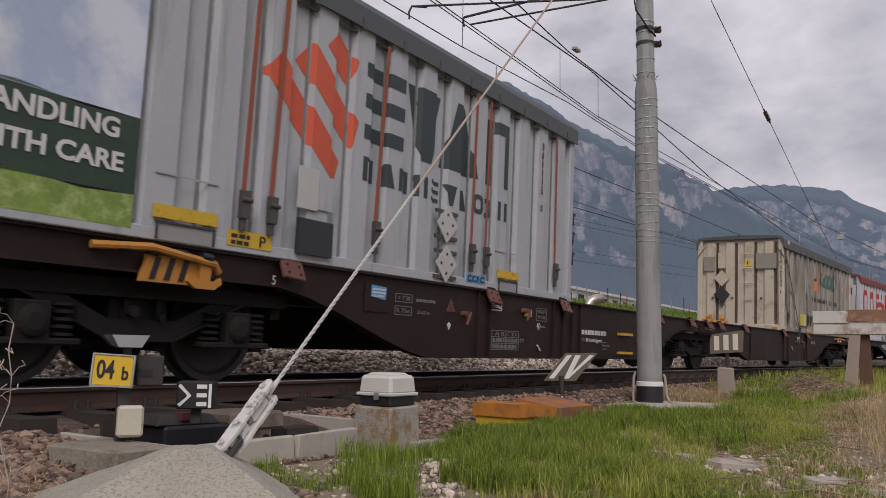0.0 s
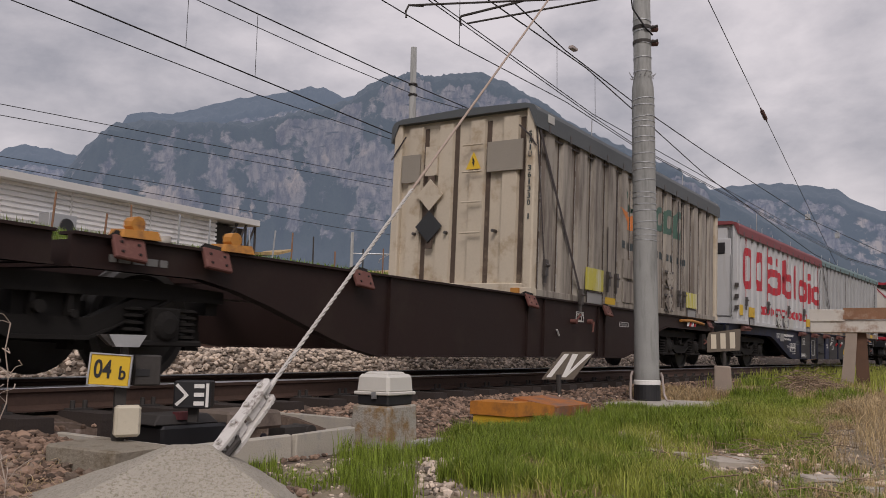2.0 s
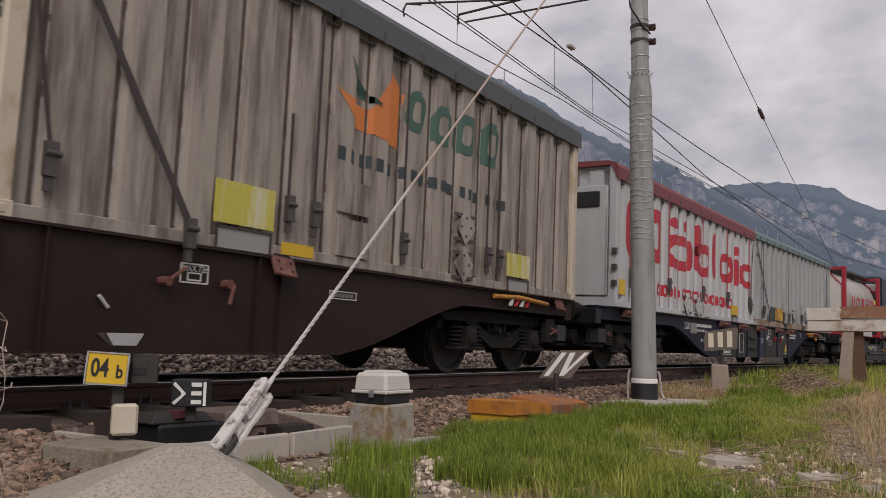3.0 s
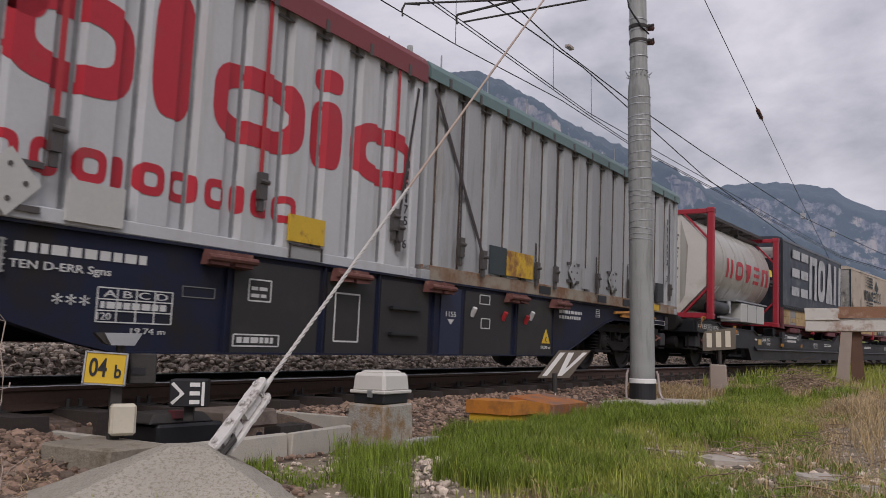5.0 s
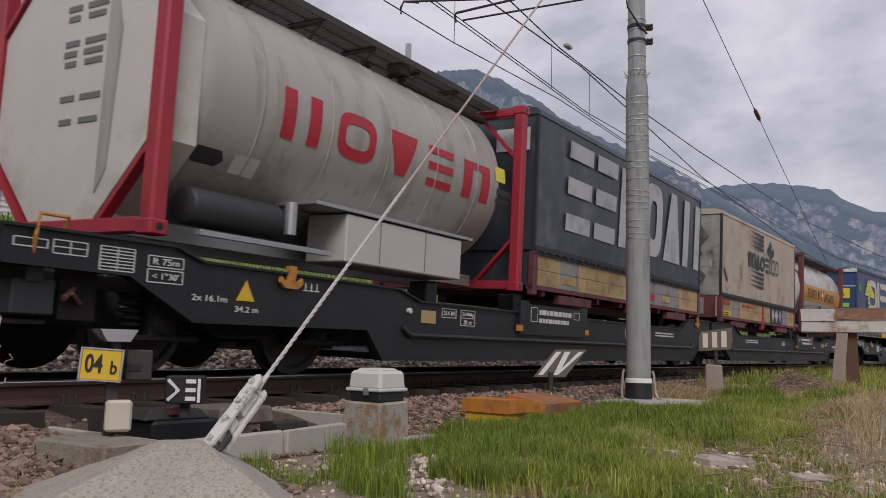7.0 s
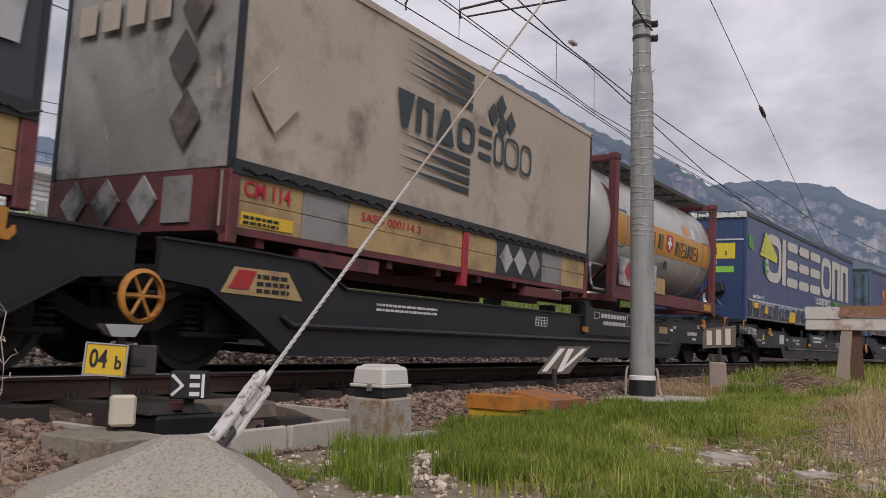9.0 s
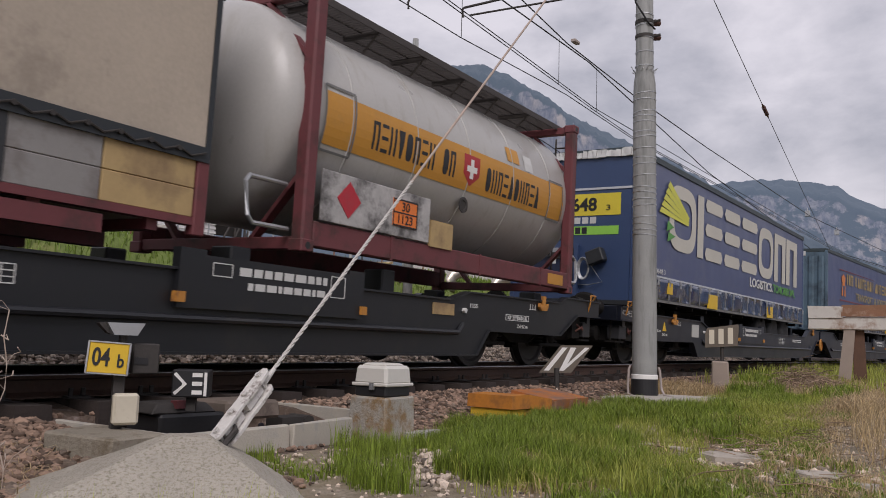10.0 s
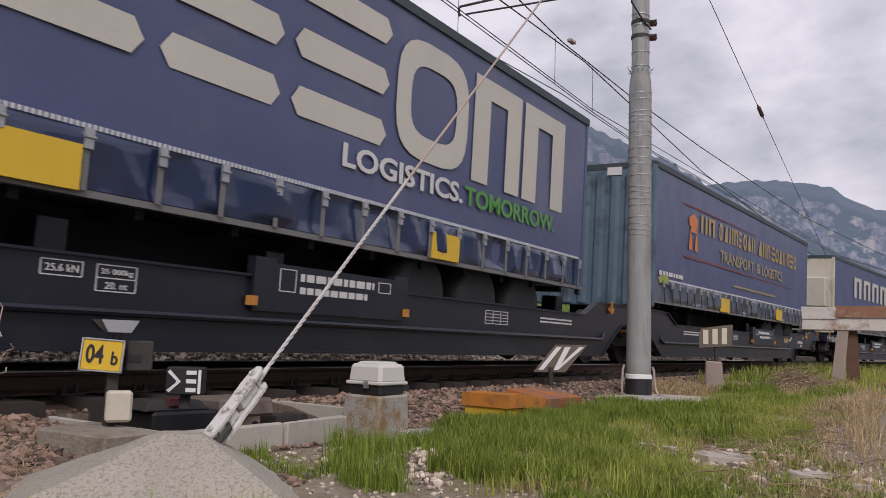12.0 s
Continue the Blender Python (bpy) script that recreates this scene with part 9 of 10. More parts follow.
pale = np.concatenate([(lambda k: np.stack([3.5 + 1.3 * k + rs.uniform(-0.13, 0.13, 150), 2.12 + 0.78 * k + rs.uniform(-0.10, 0.10, 150)], 1))(rs.uniform(0, 1, 150)), np.stack([rs.uniform(4.5, 6.4, 70), rs.uniform(0.5, 1.7, 70)], 1), strip(130, 1.5, 12, -2.9, -1.4), np.stack([rs.uniform(3.2, 4.2, 50), rs.uniform(2.6, 3.3, 50)], 1)])
scatter_stones("rubble", "pale limestone rubble in bare patches of soil", on_ground(pale) + np.array([0, 0, 0.01]), rs.uniform(0.015, 0.06, len(pale)), "stone_far", 8)


grit = np.concatenate([np.stack([rs.uniform(3.0, 9.0, 5200), rs.uniform(0.2, 3.5, 5200)], 1), np.stack([rs.uniform(9.0, 17.0, 2600), rs.uniform(0.6, 4.2, 2600)], 1)])
scatter_stones("pebbles", "small grey and brown pebbles and crumbs of soil in the turf", on_ground(grit) + np.array([0, 0, 0.002]), rs.uniform(0.008, 0.034, len(grit)), "stone_far", 9)
heap = np.concatenate([np.stack([rs.normal(4.45, 0.17, 60), rs.normal(2.62, 0.11, 60)], 1), np.stack([rs.normal(5.9, 0.32, 130), rs.normal(1.35, 0.3, 130)], 1), np.stack([rs.normal(5.3, 0.3, 60), rs.normal(0.7, 0.2, 60)], 1)])
scatter_stones("rubble", "pale broken stones in a bare patch of the turf", on_ground(heap) + np.array([0, 0, 0.012]), rs.uniform(0.02, 0.09, len(heap)), "stone_far", 10)


def build_loose_stones():
    """The stones nearest the walkway, each one by itself."""
    rs2 = np.random.RandomState(15)
    shapes = []
    for i in range(10):
        me = bpy.data.meshes.new("stone")
        me.from_pydata((stone_shapes(rs2, 1)[0]).tolist(), [], ICO_F.tolist())
        me.materials.append(M["stone_single"])
        shapes.append(me)
    bed = tagged(new("stone_patch"), "loose reddish and pale stones beside the sign footing", "stones", kind="structure")
    xy = np.concatenate([np.stack([rs2.uniform(1.9, 3.0, 150), rs2.uniform(3.3, 4.3, 150)], 1), np.stack([rs2.uniform(5.4, 7.6, 120), rs2.uniform(3.9, 4.6, 120)], 1)])
    for i, (x, y) in enumerate(xy):
        ob = new("stone", shapes[i % 10])
        ob.parent = bed
        k = rs2.uniform(0.04, 0.10)
        ob.matrix_basis = pose(x, y, ground_z(x, y) + 0.3 * k, rs2.uniform(-20, 20), rs2.uniform(-20, 20), rs2.uniform(0, 360)) @ Matrix.Diagonal((k, k * rs2.uniform(0.6, 1.1), k * rs2.uniform(0.5, 0.9), 1))


M["stone_slab"] = surface("stone_slab", (0.45, 0.40, 0.34), 0.9, vary=0.25, scale=4, grain=30, bump=0.6, stain=(0.17, 0.145, 0.11), stain_scale=6, stain_at=0.56)
M["stone_single"] = surface("stone_single", (0.23, 0.175, 0.135), 0.88, vary=0.2, scale=5, grain=40, bump=0.4, pieces=0.5)
build_loose_stones()

for i, (x, y, sx, sy, r) in enumerate(((5.82, 1.20, 0.24, 0.17, -28), (5.36, 0.60, 0.22, 0.13, -22), (6.05, 1.60, 0.16, 0.10, 20), (6.15, 1.88, 0.12, 0.08, -10),
                                       (4.55, 1.05, 0.07, 0.05, 40), (5.05, 0.36, 0.12, 0.08, 5))):
    st = thing("stone_slab", "flat pale broken stone slab lying in dry grass", "stone", "flat stone slabs", m=pose(x, y, ground_z(x, y) + 0.008, 3 - i, 2 + i % 3, r))
    rr = random.Random(60 + i)
    rim = [(sx * (0.8 + 0.3 * rr.random()) * math.cos(a), sy * (0.8 + 0.35 * rr.random()) * math.sin(a)) for a in (0.3, 0.9, 1.9, 2.7, 3.5, 4.3, 5.1, 5.8)]
    bm = B()
    prism(bm, rim, -0.06, 0.034, "z")
    part("slab", bm, "stone_slab", st, bevel=0.01)


def build_mast_pad():
    p = thing("mast_pad", "weathered flush concrete pad at the foot of the mast", "concrete slab", m=pose(11.05, 3.16, -0.42, 0, 0, -12))
    bm = B()
    lump(bm, -0.75, 0.85, -0.60, 0.5, -0.08, 0.075, 0.02, 0.012, 77)
    part("pad", bm, "concrete_pale", p, bevel=0.015)


build_mast_pad()


# ---- grass ----
def blades(name, label, xy, height, width, lean, material, seed, lift=0.0):
    r = np.random.RandomState(seed)
    n = len(xy)
    base = on_ground(xy)
    base[:, 2] -= 0.01
    base[:, 2] += lift
    h = height * r.uniform(0.55, 1.25, n)
    a = r.uniform(0, 6.283, n)
    d = np.stack([np.cos(a), np.sin(a), np.zeros(n)], 1)
    side = np.stack([-np.sin(a), np.cos(a), np.zeros(n)], 1) * (width * r.uniform(0.6, 1.3, n) / 2)[:, None]
    ln = (lean * r.uniform(0.1, 1.4, n) * h)[:, None]
    up = np.array([0, 0, 1.0])
    p1 = base + d * ln * 0.3 + up * (h * 0.55)[:, None]
    p2 = base + d * ln + up * (h * np.clip(1 - 0.25 * lean, 0.3, 1))[:, None]
    v = np.stack([base - side, base + side, p1 + side * 0.8, p1 - side * 0.8, p2], 1).reshape(-1, 3)
    o = np.arange(n)[:, None] * 5
    quads = (o + np.array([0, 1, 2, 3])).tolist()
    tris = (o + np.array([3, 2, 4])).tolist()
    me = bpy.data.meshes.new(name)
    me.from_pydata(v.tolist(), [], quads + tris)
    me.materials.append(M[material])
    return tagged(new(name, me), label, "grass", kind="stuff")


def leafy(name, color, island):
    m = surface(name, color, 0.6, vary=0.15, scale=1.0, grain=12, bump=0, island=island)
    b = m.node_tree.nodes["Principled BSDF"]
    t = m.node_tree
    through_leaf = t.nodes.new("ShaderNodeBsdfTranslucent")
    t.links.new(b.inputs["Base Color"].links[0].from_socket, through_leaf.inputs["Color"])
    both = t.nodes.new("ShaderNodeMixShader")
    both.inputs[0].default_value = 0.38
    t.links.new(b.outputs[0], both.inputs[1])
    t.links.new(through_leaf.outputs[0], both.inputs[2])
    t.links.new(both.outputs[0], t.nodes["Material Output"].inputs["Surface"])
    return m


M["grass_green"] = leafy("grass_green", (0.205, 0.275, 0.035), 0.6)
M["grass_bank"] = leafy("grass_bank", (0.19, 0.27, 0.045), 0.35)
M["grass_yellow"] = leafy("grass_yellow", (0.34, 0.37, 0.07), 0.45)
M["grass_dry"] = leafy("grass_dry", (0.50, 0.38, 0.215), 0.5)
M["stalk_dry"] = surface("stalk_dry", (0.45, 0.37, 0.31), 0.8, vary=0.2, bump=0.1)
M["twig"] = surface("twig", (0.28, 0.20, 0.135), 0.8, vary=0.3, bump=0.1, island=0.5)


def clumped(n, x0, x1, y0, y1, scale, cut, seed, away=()):
    """Places in a rectangle, gathered in clumps."""
    r = np.random.RandomState(seed)
    out = []
    while len(out) < n:
        x, y = r.uniform(x0, x1), r.uniform(y0, y1)
        if noise.noise(Vector((x * scale, y * scale, seed))) + r.uniform(-0.25, 0.25) < cut:
            continue
        if any(abs(x - ax) < aw and abs(y - ay) < ah for ax, ay, aw, ah in away):
            continue
        out.append((x, y))
    return np.array(out)


def tufts(patches, per, spread, seed, ragged=0.35, away=()):
    """Places of blades gathered in small tufts; patches: (x, y, half length, half depth, turn, tufts). Gives places and a height factor for each blade."""
    r = np.random.RandomState(seed)
    xy, tall = [], []
    for cx, cy, rx, ry, turn_, count in patches:
        c, sn = math.cos(radians(turn_)), math.sin(radians(turn_))
        made = 0
        while made < count:
            u, v = r.uniform(-1.15, 1.15, 2)
            px, py = cx + u * rx * c - v * ry * sn, cy + u * rx * sn + v * ry * c
            if u * u + v * v > 1 + 0.5 * noise.noise(Vector((px * 2.2, py * 2.2, seed))):
                continue
            made += 1
            if noise.noise(Vector((px * 3.1, py * 3.1, seed + 4))) < -ragged + r.uniform(-0.15, 0.15):
                continue
            if any(abs(px - ax) < aw and abs(py - ay) < ah for ax, ay, aw, ah in away):
                continue
            k = r.randint(max(2, per // 2), per + 1)
            big = r.uniform(0.6, 1.2) * (1 + 0.5 * noise.noise(Vector((px * 1.4, py * 1.4, seed + 9))))
            xy.append(np.array([px, py]) + r.normal(0, spread, (k, 2)))
            tall.append(np.full(k, big))
    return np.concatenate(xy), np.concatenate(tall)


def turf(name, label, patches, per, spread, height, width, lean, material, seed, ragged=0.35):
    xy, tall = tufts(patches, per, spread, seed, ragged, FREE)
    return blades(name, label, xy, height * tall, width, lean, material, seed + 100)


FREE = ((4.1, 3.46, 0.9, 0.09), (5.08, 3.55, 0.2, 0.2), (7.8, 3.7, 0.75, 0.28), (5.66, 1.17, 0.34, 0.13), (5.22, 0.60, 0.28, 0.11), (5.9, 1.60, 0.2, 0.1), (11.05, 3.2, 0.75, 0.5), (2.3, 2.7, 0.9, 0.6), (4.45, 2.62, 0.28, 0.17))
# tall green tufts before the cable block
turf("grass", "tall fresh green grass tufts before the cable block", [(3.95, 2.80, 0.72, 0.22, 33, 130), (4.75, 3.08, 0.42, 0.16, 20, 70), (3.50, 3.30, 0.16, 0.08, 10, 26), (4.3, 3.3, 0.4, 0.08, 0, 22), (3.2, 2.30, 0.35, 0.2, 40, 110)], 22, 0.024, 0.15, 0.0042, 0.32, "grass_green", 210, 0.12)
turf("grass", "lush bright green grass along the track", [(5.6, 2.55, 1.9, 0.75, 24, 2400), (7.2, 3.0, 1.6, 0.42, 6, 1100), (4.3, 1.95, 0.6, 0.42, 30, 450), (6.4, 3.3, 0.9, 0.22, 0, 330)], 30, 0.026, 0.14, 0.0048, 0.4, "grass_green", 220, 0.2)
turf("grass", "bright green grass in front of the mast", [(8.9, 2.65, 1.1, 0.5, 6, 800), (11.2, 1.95, 1.9, 0.45, 0, 520), (8.2, 1.9, 1.5, 0.4, 12, 420), (9.6, 3.2, 0.4, 0.2, 0, 110), (13.2, 2.3, 1.2, 0.45, 0, 240)], 22, 0.04, 0.145, 0.008, 0.45, "grass_green", 230, 0.2)
turf("grass", "fresh green grass beside the brushwood", [(14.6, 2.6, 1.1, 0.35, 0, 170), (15.2, 1.5, 1.4, 0.3, 0, 140), (19.5, 3.2, 2.0, 0.5, 0, 200)], 20, 0.06, 0.22, 0.014, 0.4, "grass_green", 240)
turf("grass", "yellow green grass mixed into the turf", [(6.5, 2.5, 3.0, 0.9, 15, 1100), (11.0, 2.0, 3.2, 0.8, 0, 2100), (4.6, 1.5, 0.9, 0.4, 35, 260), (8.6, 1.35, 1.6, 0.35, 6, 700)], 16, 0.04, 0.135, 0.005, 0.65, "grass_yellow", 250, 0.3)
turf("grass", "short green weeds and grass on trodden soil", [(5.0, 1.35, 0.9, 0.42, 30, 380), (4.5, 0.75, 0.7, 0.5, 20, 330), (7.4, 1.2, 1.6, 0.4, 8, 520), (10.2, 1.2, 1.8, 0.35, 0, 420), (5.6, 0.75, 0.8, 0.4, 20, 130), (3.9, 1.3, 0.5, 0.4, 30, 160), (3.5, 2.9, 0.3, 0.3, 0, 40)], 20, 0.03, 0.085, 0.006, 0.8, "grass_green", 260, 0.3)
turf("dry_grass", "dry straw-coloured grass over trodden soil", [(7.4, 1.0, 1.6, 0.35, 6, 130), (5.4, 0.55, 0.9, 0.4, 20, 120), (4.6, 0.8, 0.8, 0.5, 20, 120), (6.3, 1.7, 0.8, 0.2, 10, 50), (10.5, 1.1, 2.0, 0.4, 0, 800), (9.0, 1.6, 1.6, 0.4, 0, 480), (5.0, 2.2, 1.5, 0.5, 20, 160), (11.6, 2.3, 1.6, 0.5, 0, 300)], 16, 0.045, 0.12, 0.0055, 1.3, "grass_dry", 270, 0.2)
turf("dry_grass", "tall bleached dry grass at the edge of the strip", [(8.3, 0.55, 0.5, 0.16, 0, 15), (7.2, 0.46, 0.35, 0.10, 0, 9), (10.5, 0.70, 0.8, 0.15, 0, 14), (6.3, 0.32, 0.3, 0.08, 0, 5)], 16, 0.05, 0.32, 0.006, 0.75, "grass_dry", 280, 0.5)
turf("dry_grass", "brown withered grass round the mast and the boards", [(13.4, 3.6, 1.6, 0.5, 0, 520), (15.9, 2.9, 1.6, 0.4, 0, 700), (16.5, 1.5, 2.4, 0.7, 0, 1000), (20.5, 2.2, 3.0, 0.8, 0, 700), (12.4, 0.9, 1.8, 0.3, 0, 420)], 18, 0.07, 0.18, 0.011, 1.0, "grass_dry", 290, 0.3)
blades("grass", "grass on the far side of the strip under the train's shade", clumped(5000, 16, 45, 0.2, 4.0, 0.5, -0.2, 20), 0.3, 0.02, 0.4, "grass_yellow", 30)
blades("grass", "grass on the bank beyond the far track", np.stack([np.random.RandomState(33).uniform(5, 70, 26000), 0 * np.arange(26000)], 1) + np.stack([0 * np.arange(26000), np.random.RandomState(34).uniform(10.1, 12.6, 26000)], 1) + np.array([0, TRACK_Y]) - np.stack([0 * np.arange(26000), (np.random.RandomState(33).uniform(5, 70, 26000)) ** 2 / (2 * RADIUS)], 1), 0.30, 0.03, 0.5, "grass_bank", 31)


turn, far = np.radians(np.random.RandomState(61).uniform(14, 50, 900)), np.random.RandomState(62).uniform(2.45, 2.85, 900)
blades("grass", "thin grass standing before the anchor block", np.stack([far * np.sin(turn), far * np.cos(turn)], 1), 0.235, 0.004, 0.25, "grass_yellow", 63)
blades("grass", "short trodden grass behind the strip", clumped(7000, -4, 7, -4, 0.3, 0.5, -0.1, 73), 0.08, 0.008, 0.9, "grass_green", 74)
blades("dry_grass", "straw lying over the stones by the sign", np.stack([np.random.RandomState(64).uniform(1.8, 2.9, 500), np.random.RandomState(65).uniform(3.0, 4.3, 500)], 1), 0.10, 0.005, 2.2, "grass_dry", 66)


def build_weeds():
    """Dry branching stalks at the very edge of the strip."""
    r = random.Random(9)
    for x, y, hh in ((2.09, 3.39, 0.78), (2.12, 3.52, 0.62), (2.06, 3.62, 0.5)):
        w = thing("dry_weed", "tall bare dry weed stalk with side shoots", "weed", "dry weeds", m=pose(x, y, ground_z(x, y)))
        bm = B()
        pts = [Vector((0, 0, 0))]
        for i in range(7):
            pts.append(pts[-1] + Vector((r.uniform(-0.03, 0.03), r.uniform(-0.03, 0.03), hh / 7)))
        pipe(bm, pts, 0.003, 5)
        for i in range(16):
            p = pts[r.randrange(1, 8)]
            q = p + Vector((r.uniform(-0.09, 0.09), r.uniform(-0.09, 0.09), r.uniform(-0.02, 0.09)))
            pipe(bm, [p, p.lerp(q, 0.5) + Vector((0, 0, 0.015)), q], 0.0016, 4)
            e = q + Vector((r.uniform(-0.03, 0.03), r.uniform(-0.03, 0.03), 0.02))
            pipe(bm, [q, e], 0.003, 4)
        part("stalk", bm, "stalk_dry", w)
    b = thing("brushwood", "heap of cut brown brushwood in the grass", "brushwood", m=pose(17.0, 2.15, -0.42))
    bm = B()
    for i in range(1100):
        a = r.uniform(0, 6.28)
        c = Vector((r.gauss(0, 0.62), r.gauss(0, 0.4), 0))
        c.z = abs(r.gauss(0.06, 0.20)) * math.exp(-1.1 * c.x * c.x - 2.0 * c.y * c.y)
        d = Vector((math.cos(a), math.sin(a), r.uniform(-0.15, 0.35))) * r.uniform(0.08, 0.26)
        pipe(bm, [c - d, c + Vector((0, 0, r.uniform(0, 0.08))), c + d], r.uniform(0.003, 0.007), 4)
    part("cut_wood", bm, "twig", b, kind="stuff")


def build_litter():
    """Broken twigs and withered stalks lying in the turf."""
    r = random.Random(44)
    bm = B()
    for i in range(170):
        x, y = (r.gauss(7.6, 0.9), r.gauss(1.05, 0.28)) if i % 3 else (r.uniform(4.2, 6.4), r.uniform(0.3, 1.8))
        a, n = r.uniform(0, 6.28), r.uniform(0.05, 0.2)
        c, d = Vector((x, y, ground_z(x, y) + r.uniform(0.005, 0.06))), Vector((math.cos(a), math.sin(a), r.uniform(-0.1, 0.3))) * n
        pipe(bm, [c - d, c + Vector((0, 0, r.uniform(0, 0.03))), c + d], r.uniform(0.0015, 0.004), 4)
    tagged(part("twig_litter", bm, "twig", kind="stuff"), "brown broken twigs and withered stalks in the turf", "twigs", kind="stuff")


build_weeds()
build_litter()


# ---- mountains ----
def rocky(name, air):
    m = bpy.data.materials.new(name)
    m.use_nodes = True
    t = m.node_tree
    b = t.nodes["Principled BSDF"]
    b.inputs["Roughness"].default_value = 0.95
    co = t.nodes.new("ShaderNodeTexCoord")

    def ntex(scale, vec=(1, 1, 1), detail=6.0):
        mp = t.nodes.new("ShaderNodeMapping")
        mp.inputs["Scale"].default_value = vec
        t.links.new(co.outputs["Object"], mp.inputs["Vector"])
        n = t.nodes.new("ShaderNodeTexNoise")
        n.inputs["Scale"].default_value, n.inputs["Detail"].default_value, n.inputs["Roughness"].default_value = scale, detail, 0.65
        t.links.new(mp.outputs["Vector"], n.inputs["Vector"])
        return n.outputs["Fac"]

    def mix(fac, a, c):
        x = t.nodes.new("ShaderNodeMix")
        x.data_type = "RGBA"
        for sock, v in ((x.inputs[6], a), (x.inputs[7], c)):
            if isinstance(v, tuple):
                sock.default_value = (*v, 1)
            else:
                t.links.new(v, sock)
        t.links.new(fac, x.inputs["Factor"])
        return x.outputs[2]

    def steps(v, lo, hi):
        r = t.nodes.new("ShaderNodeMapRange")
        r.inputs["From Min"].default_value, r.inputs["From Max"].default_value = lo, hi
        t.links.new(v, r.inputs["Value"])
        return r.outputs[0]

    rock = mix(steps(ntex(0.05, (1, 1, 0.6), 8.0), 0.40, 0.62), (0.075, 0.076, 0.080), (0.19, 0.178, 0.162))
    rock = mix(steps(ntex(0.045, (0.35, 0.35, 1.6), 8.0), 0.56, 0.66), rock, (0.035, 0.042, 0.038))
    rock = mix(steps(ntex(0.007, (1, 1, 0.8), 9.0), 0.55, 0.63), rock, (0.29, 0.25, 0.205))
    rock = mix(steps(ntex(0.07, (1, 1, 0.12), 8.0), 0.52, 0.70), rock, (0.075, 0.075, 0.075))
    wood = mix(ntex(0.16), (0.008, 0.020, 0.016), (0.046, 0.056, 0.038))
    geo = t.nodes.new("ShaderNodeNewGeometry")
    sep = t.nodes.new("ShaderNodeSeparateXYZ")
    t.links.new(geo.outputs["Normal"], sep.inputs[0])
    add = t.nodes.new("ShaderNodeMath")
    add.operation = "ADD"
    t.links.new(sep.outputs[2], add.inputs[0])
    t.links.new(ntex(0.016, (1, 1, 1.4), 12.0), add.inputs[1])
    color = mix(steps(add.outputs[0], 0.80, 0.90), rock, wood)
    t.links.new(color, b.inputs["Base Color"])
    # Faint blue emission imitates haze in front of the rock and woods.
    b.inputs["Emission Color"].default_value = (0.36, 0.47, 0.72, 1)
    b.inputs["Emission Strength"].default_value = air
    return m


def ridge(name, label, crest, r0, r1, air, seed, rough=1.0, base_el=0.0):
    """A mountain face seen from the valley. crest: (heading, height angle) in degrees. air: strength of the blue glow
    painted in for haze.
    """
    az = np.arange(crest[0][0], crest[-1][0] + 0.01, 0.22)
    el = np.interp(az, [c[0] for c in crest], [c[1] for c in crest])
    rows = 44
    bm = B()
    grid = []
    for a, e in zip(az, el):
        col = []
        ar = radians(a)
        e += 0.16 * rough * noise.noise(Vector((a * 1.7, seed, 0))) + 0.10 * rough * noise.noise(Vector((a * 5.1, seed, 3)))
        hz = r1 * math.tan(radians(e))
        ledge = 0.5 + 0.18 * noise.noise(Vector((a * 0.12, seed, 7)))
        for j in range(rows + 1):
            k = j / rows
            # scree and woods below, a cliff, then the wooded top
            if k < 0.4:
                f, rr = 0.34 * (k / 0.4) * (1.5 * ledge + 0.25), k / 0.4 * 0.62
            elif k < 0.78:
                q = (k - 0.4) / 0.38
                f0 = 0.34 * (1.5 * ledge + 0.25)
                f, rr = f0 + (0.86 - f0) * q, 0.62 + 0.12 * q
            else:
                q = (k - 0.78) / 0.22
                f, rr = 0.86 + 0.14 * q, 0.74 + 0.26 * q
            flute = 0.05 * noise.noise(Vector((a * 0.22, k * 2.2, seed))) + 0.03 * noise.noise(Vector((a * 0.7, k * 6.0, seed + 5))) + 0.012 * noise.noise(Vector((a * 2.4, k * 15, seed + 9)))
            dist = r0 + (r1 - r0) * (rr + rough * flute * min(1, (1 - k) * 8))
            zz = hz * f * dist / r1 if k < 1 else hz
            zz = hz * f + (0.02 * hz * noise.noise(Vector((a * 3, k * 14, seed + 2))) if 0 < k < 1 else 0)
            col.append(bm.verts.new((dist * math.sin(ar), dist * math.cos(ar), zz)))
        col.append(bm.verts.new(((r1 + 900) * math.sin(ar), (r1 + 900) * math.cos(ar), hz * 0.6)))
        grid.append(col)
    for u, v in zip(grid, grid[1:]):
        for j in range(rows + 1):
            bm.faces.new((u[j], v[j], v[j + 1], u[j + 1]))
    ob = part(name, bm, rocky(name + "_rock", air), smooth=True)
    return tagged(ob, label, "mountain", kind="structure")


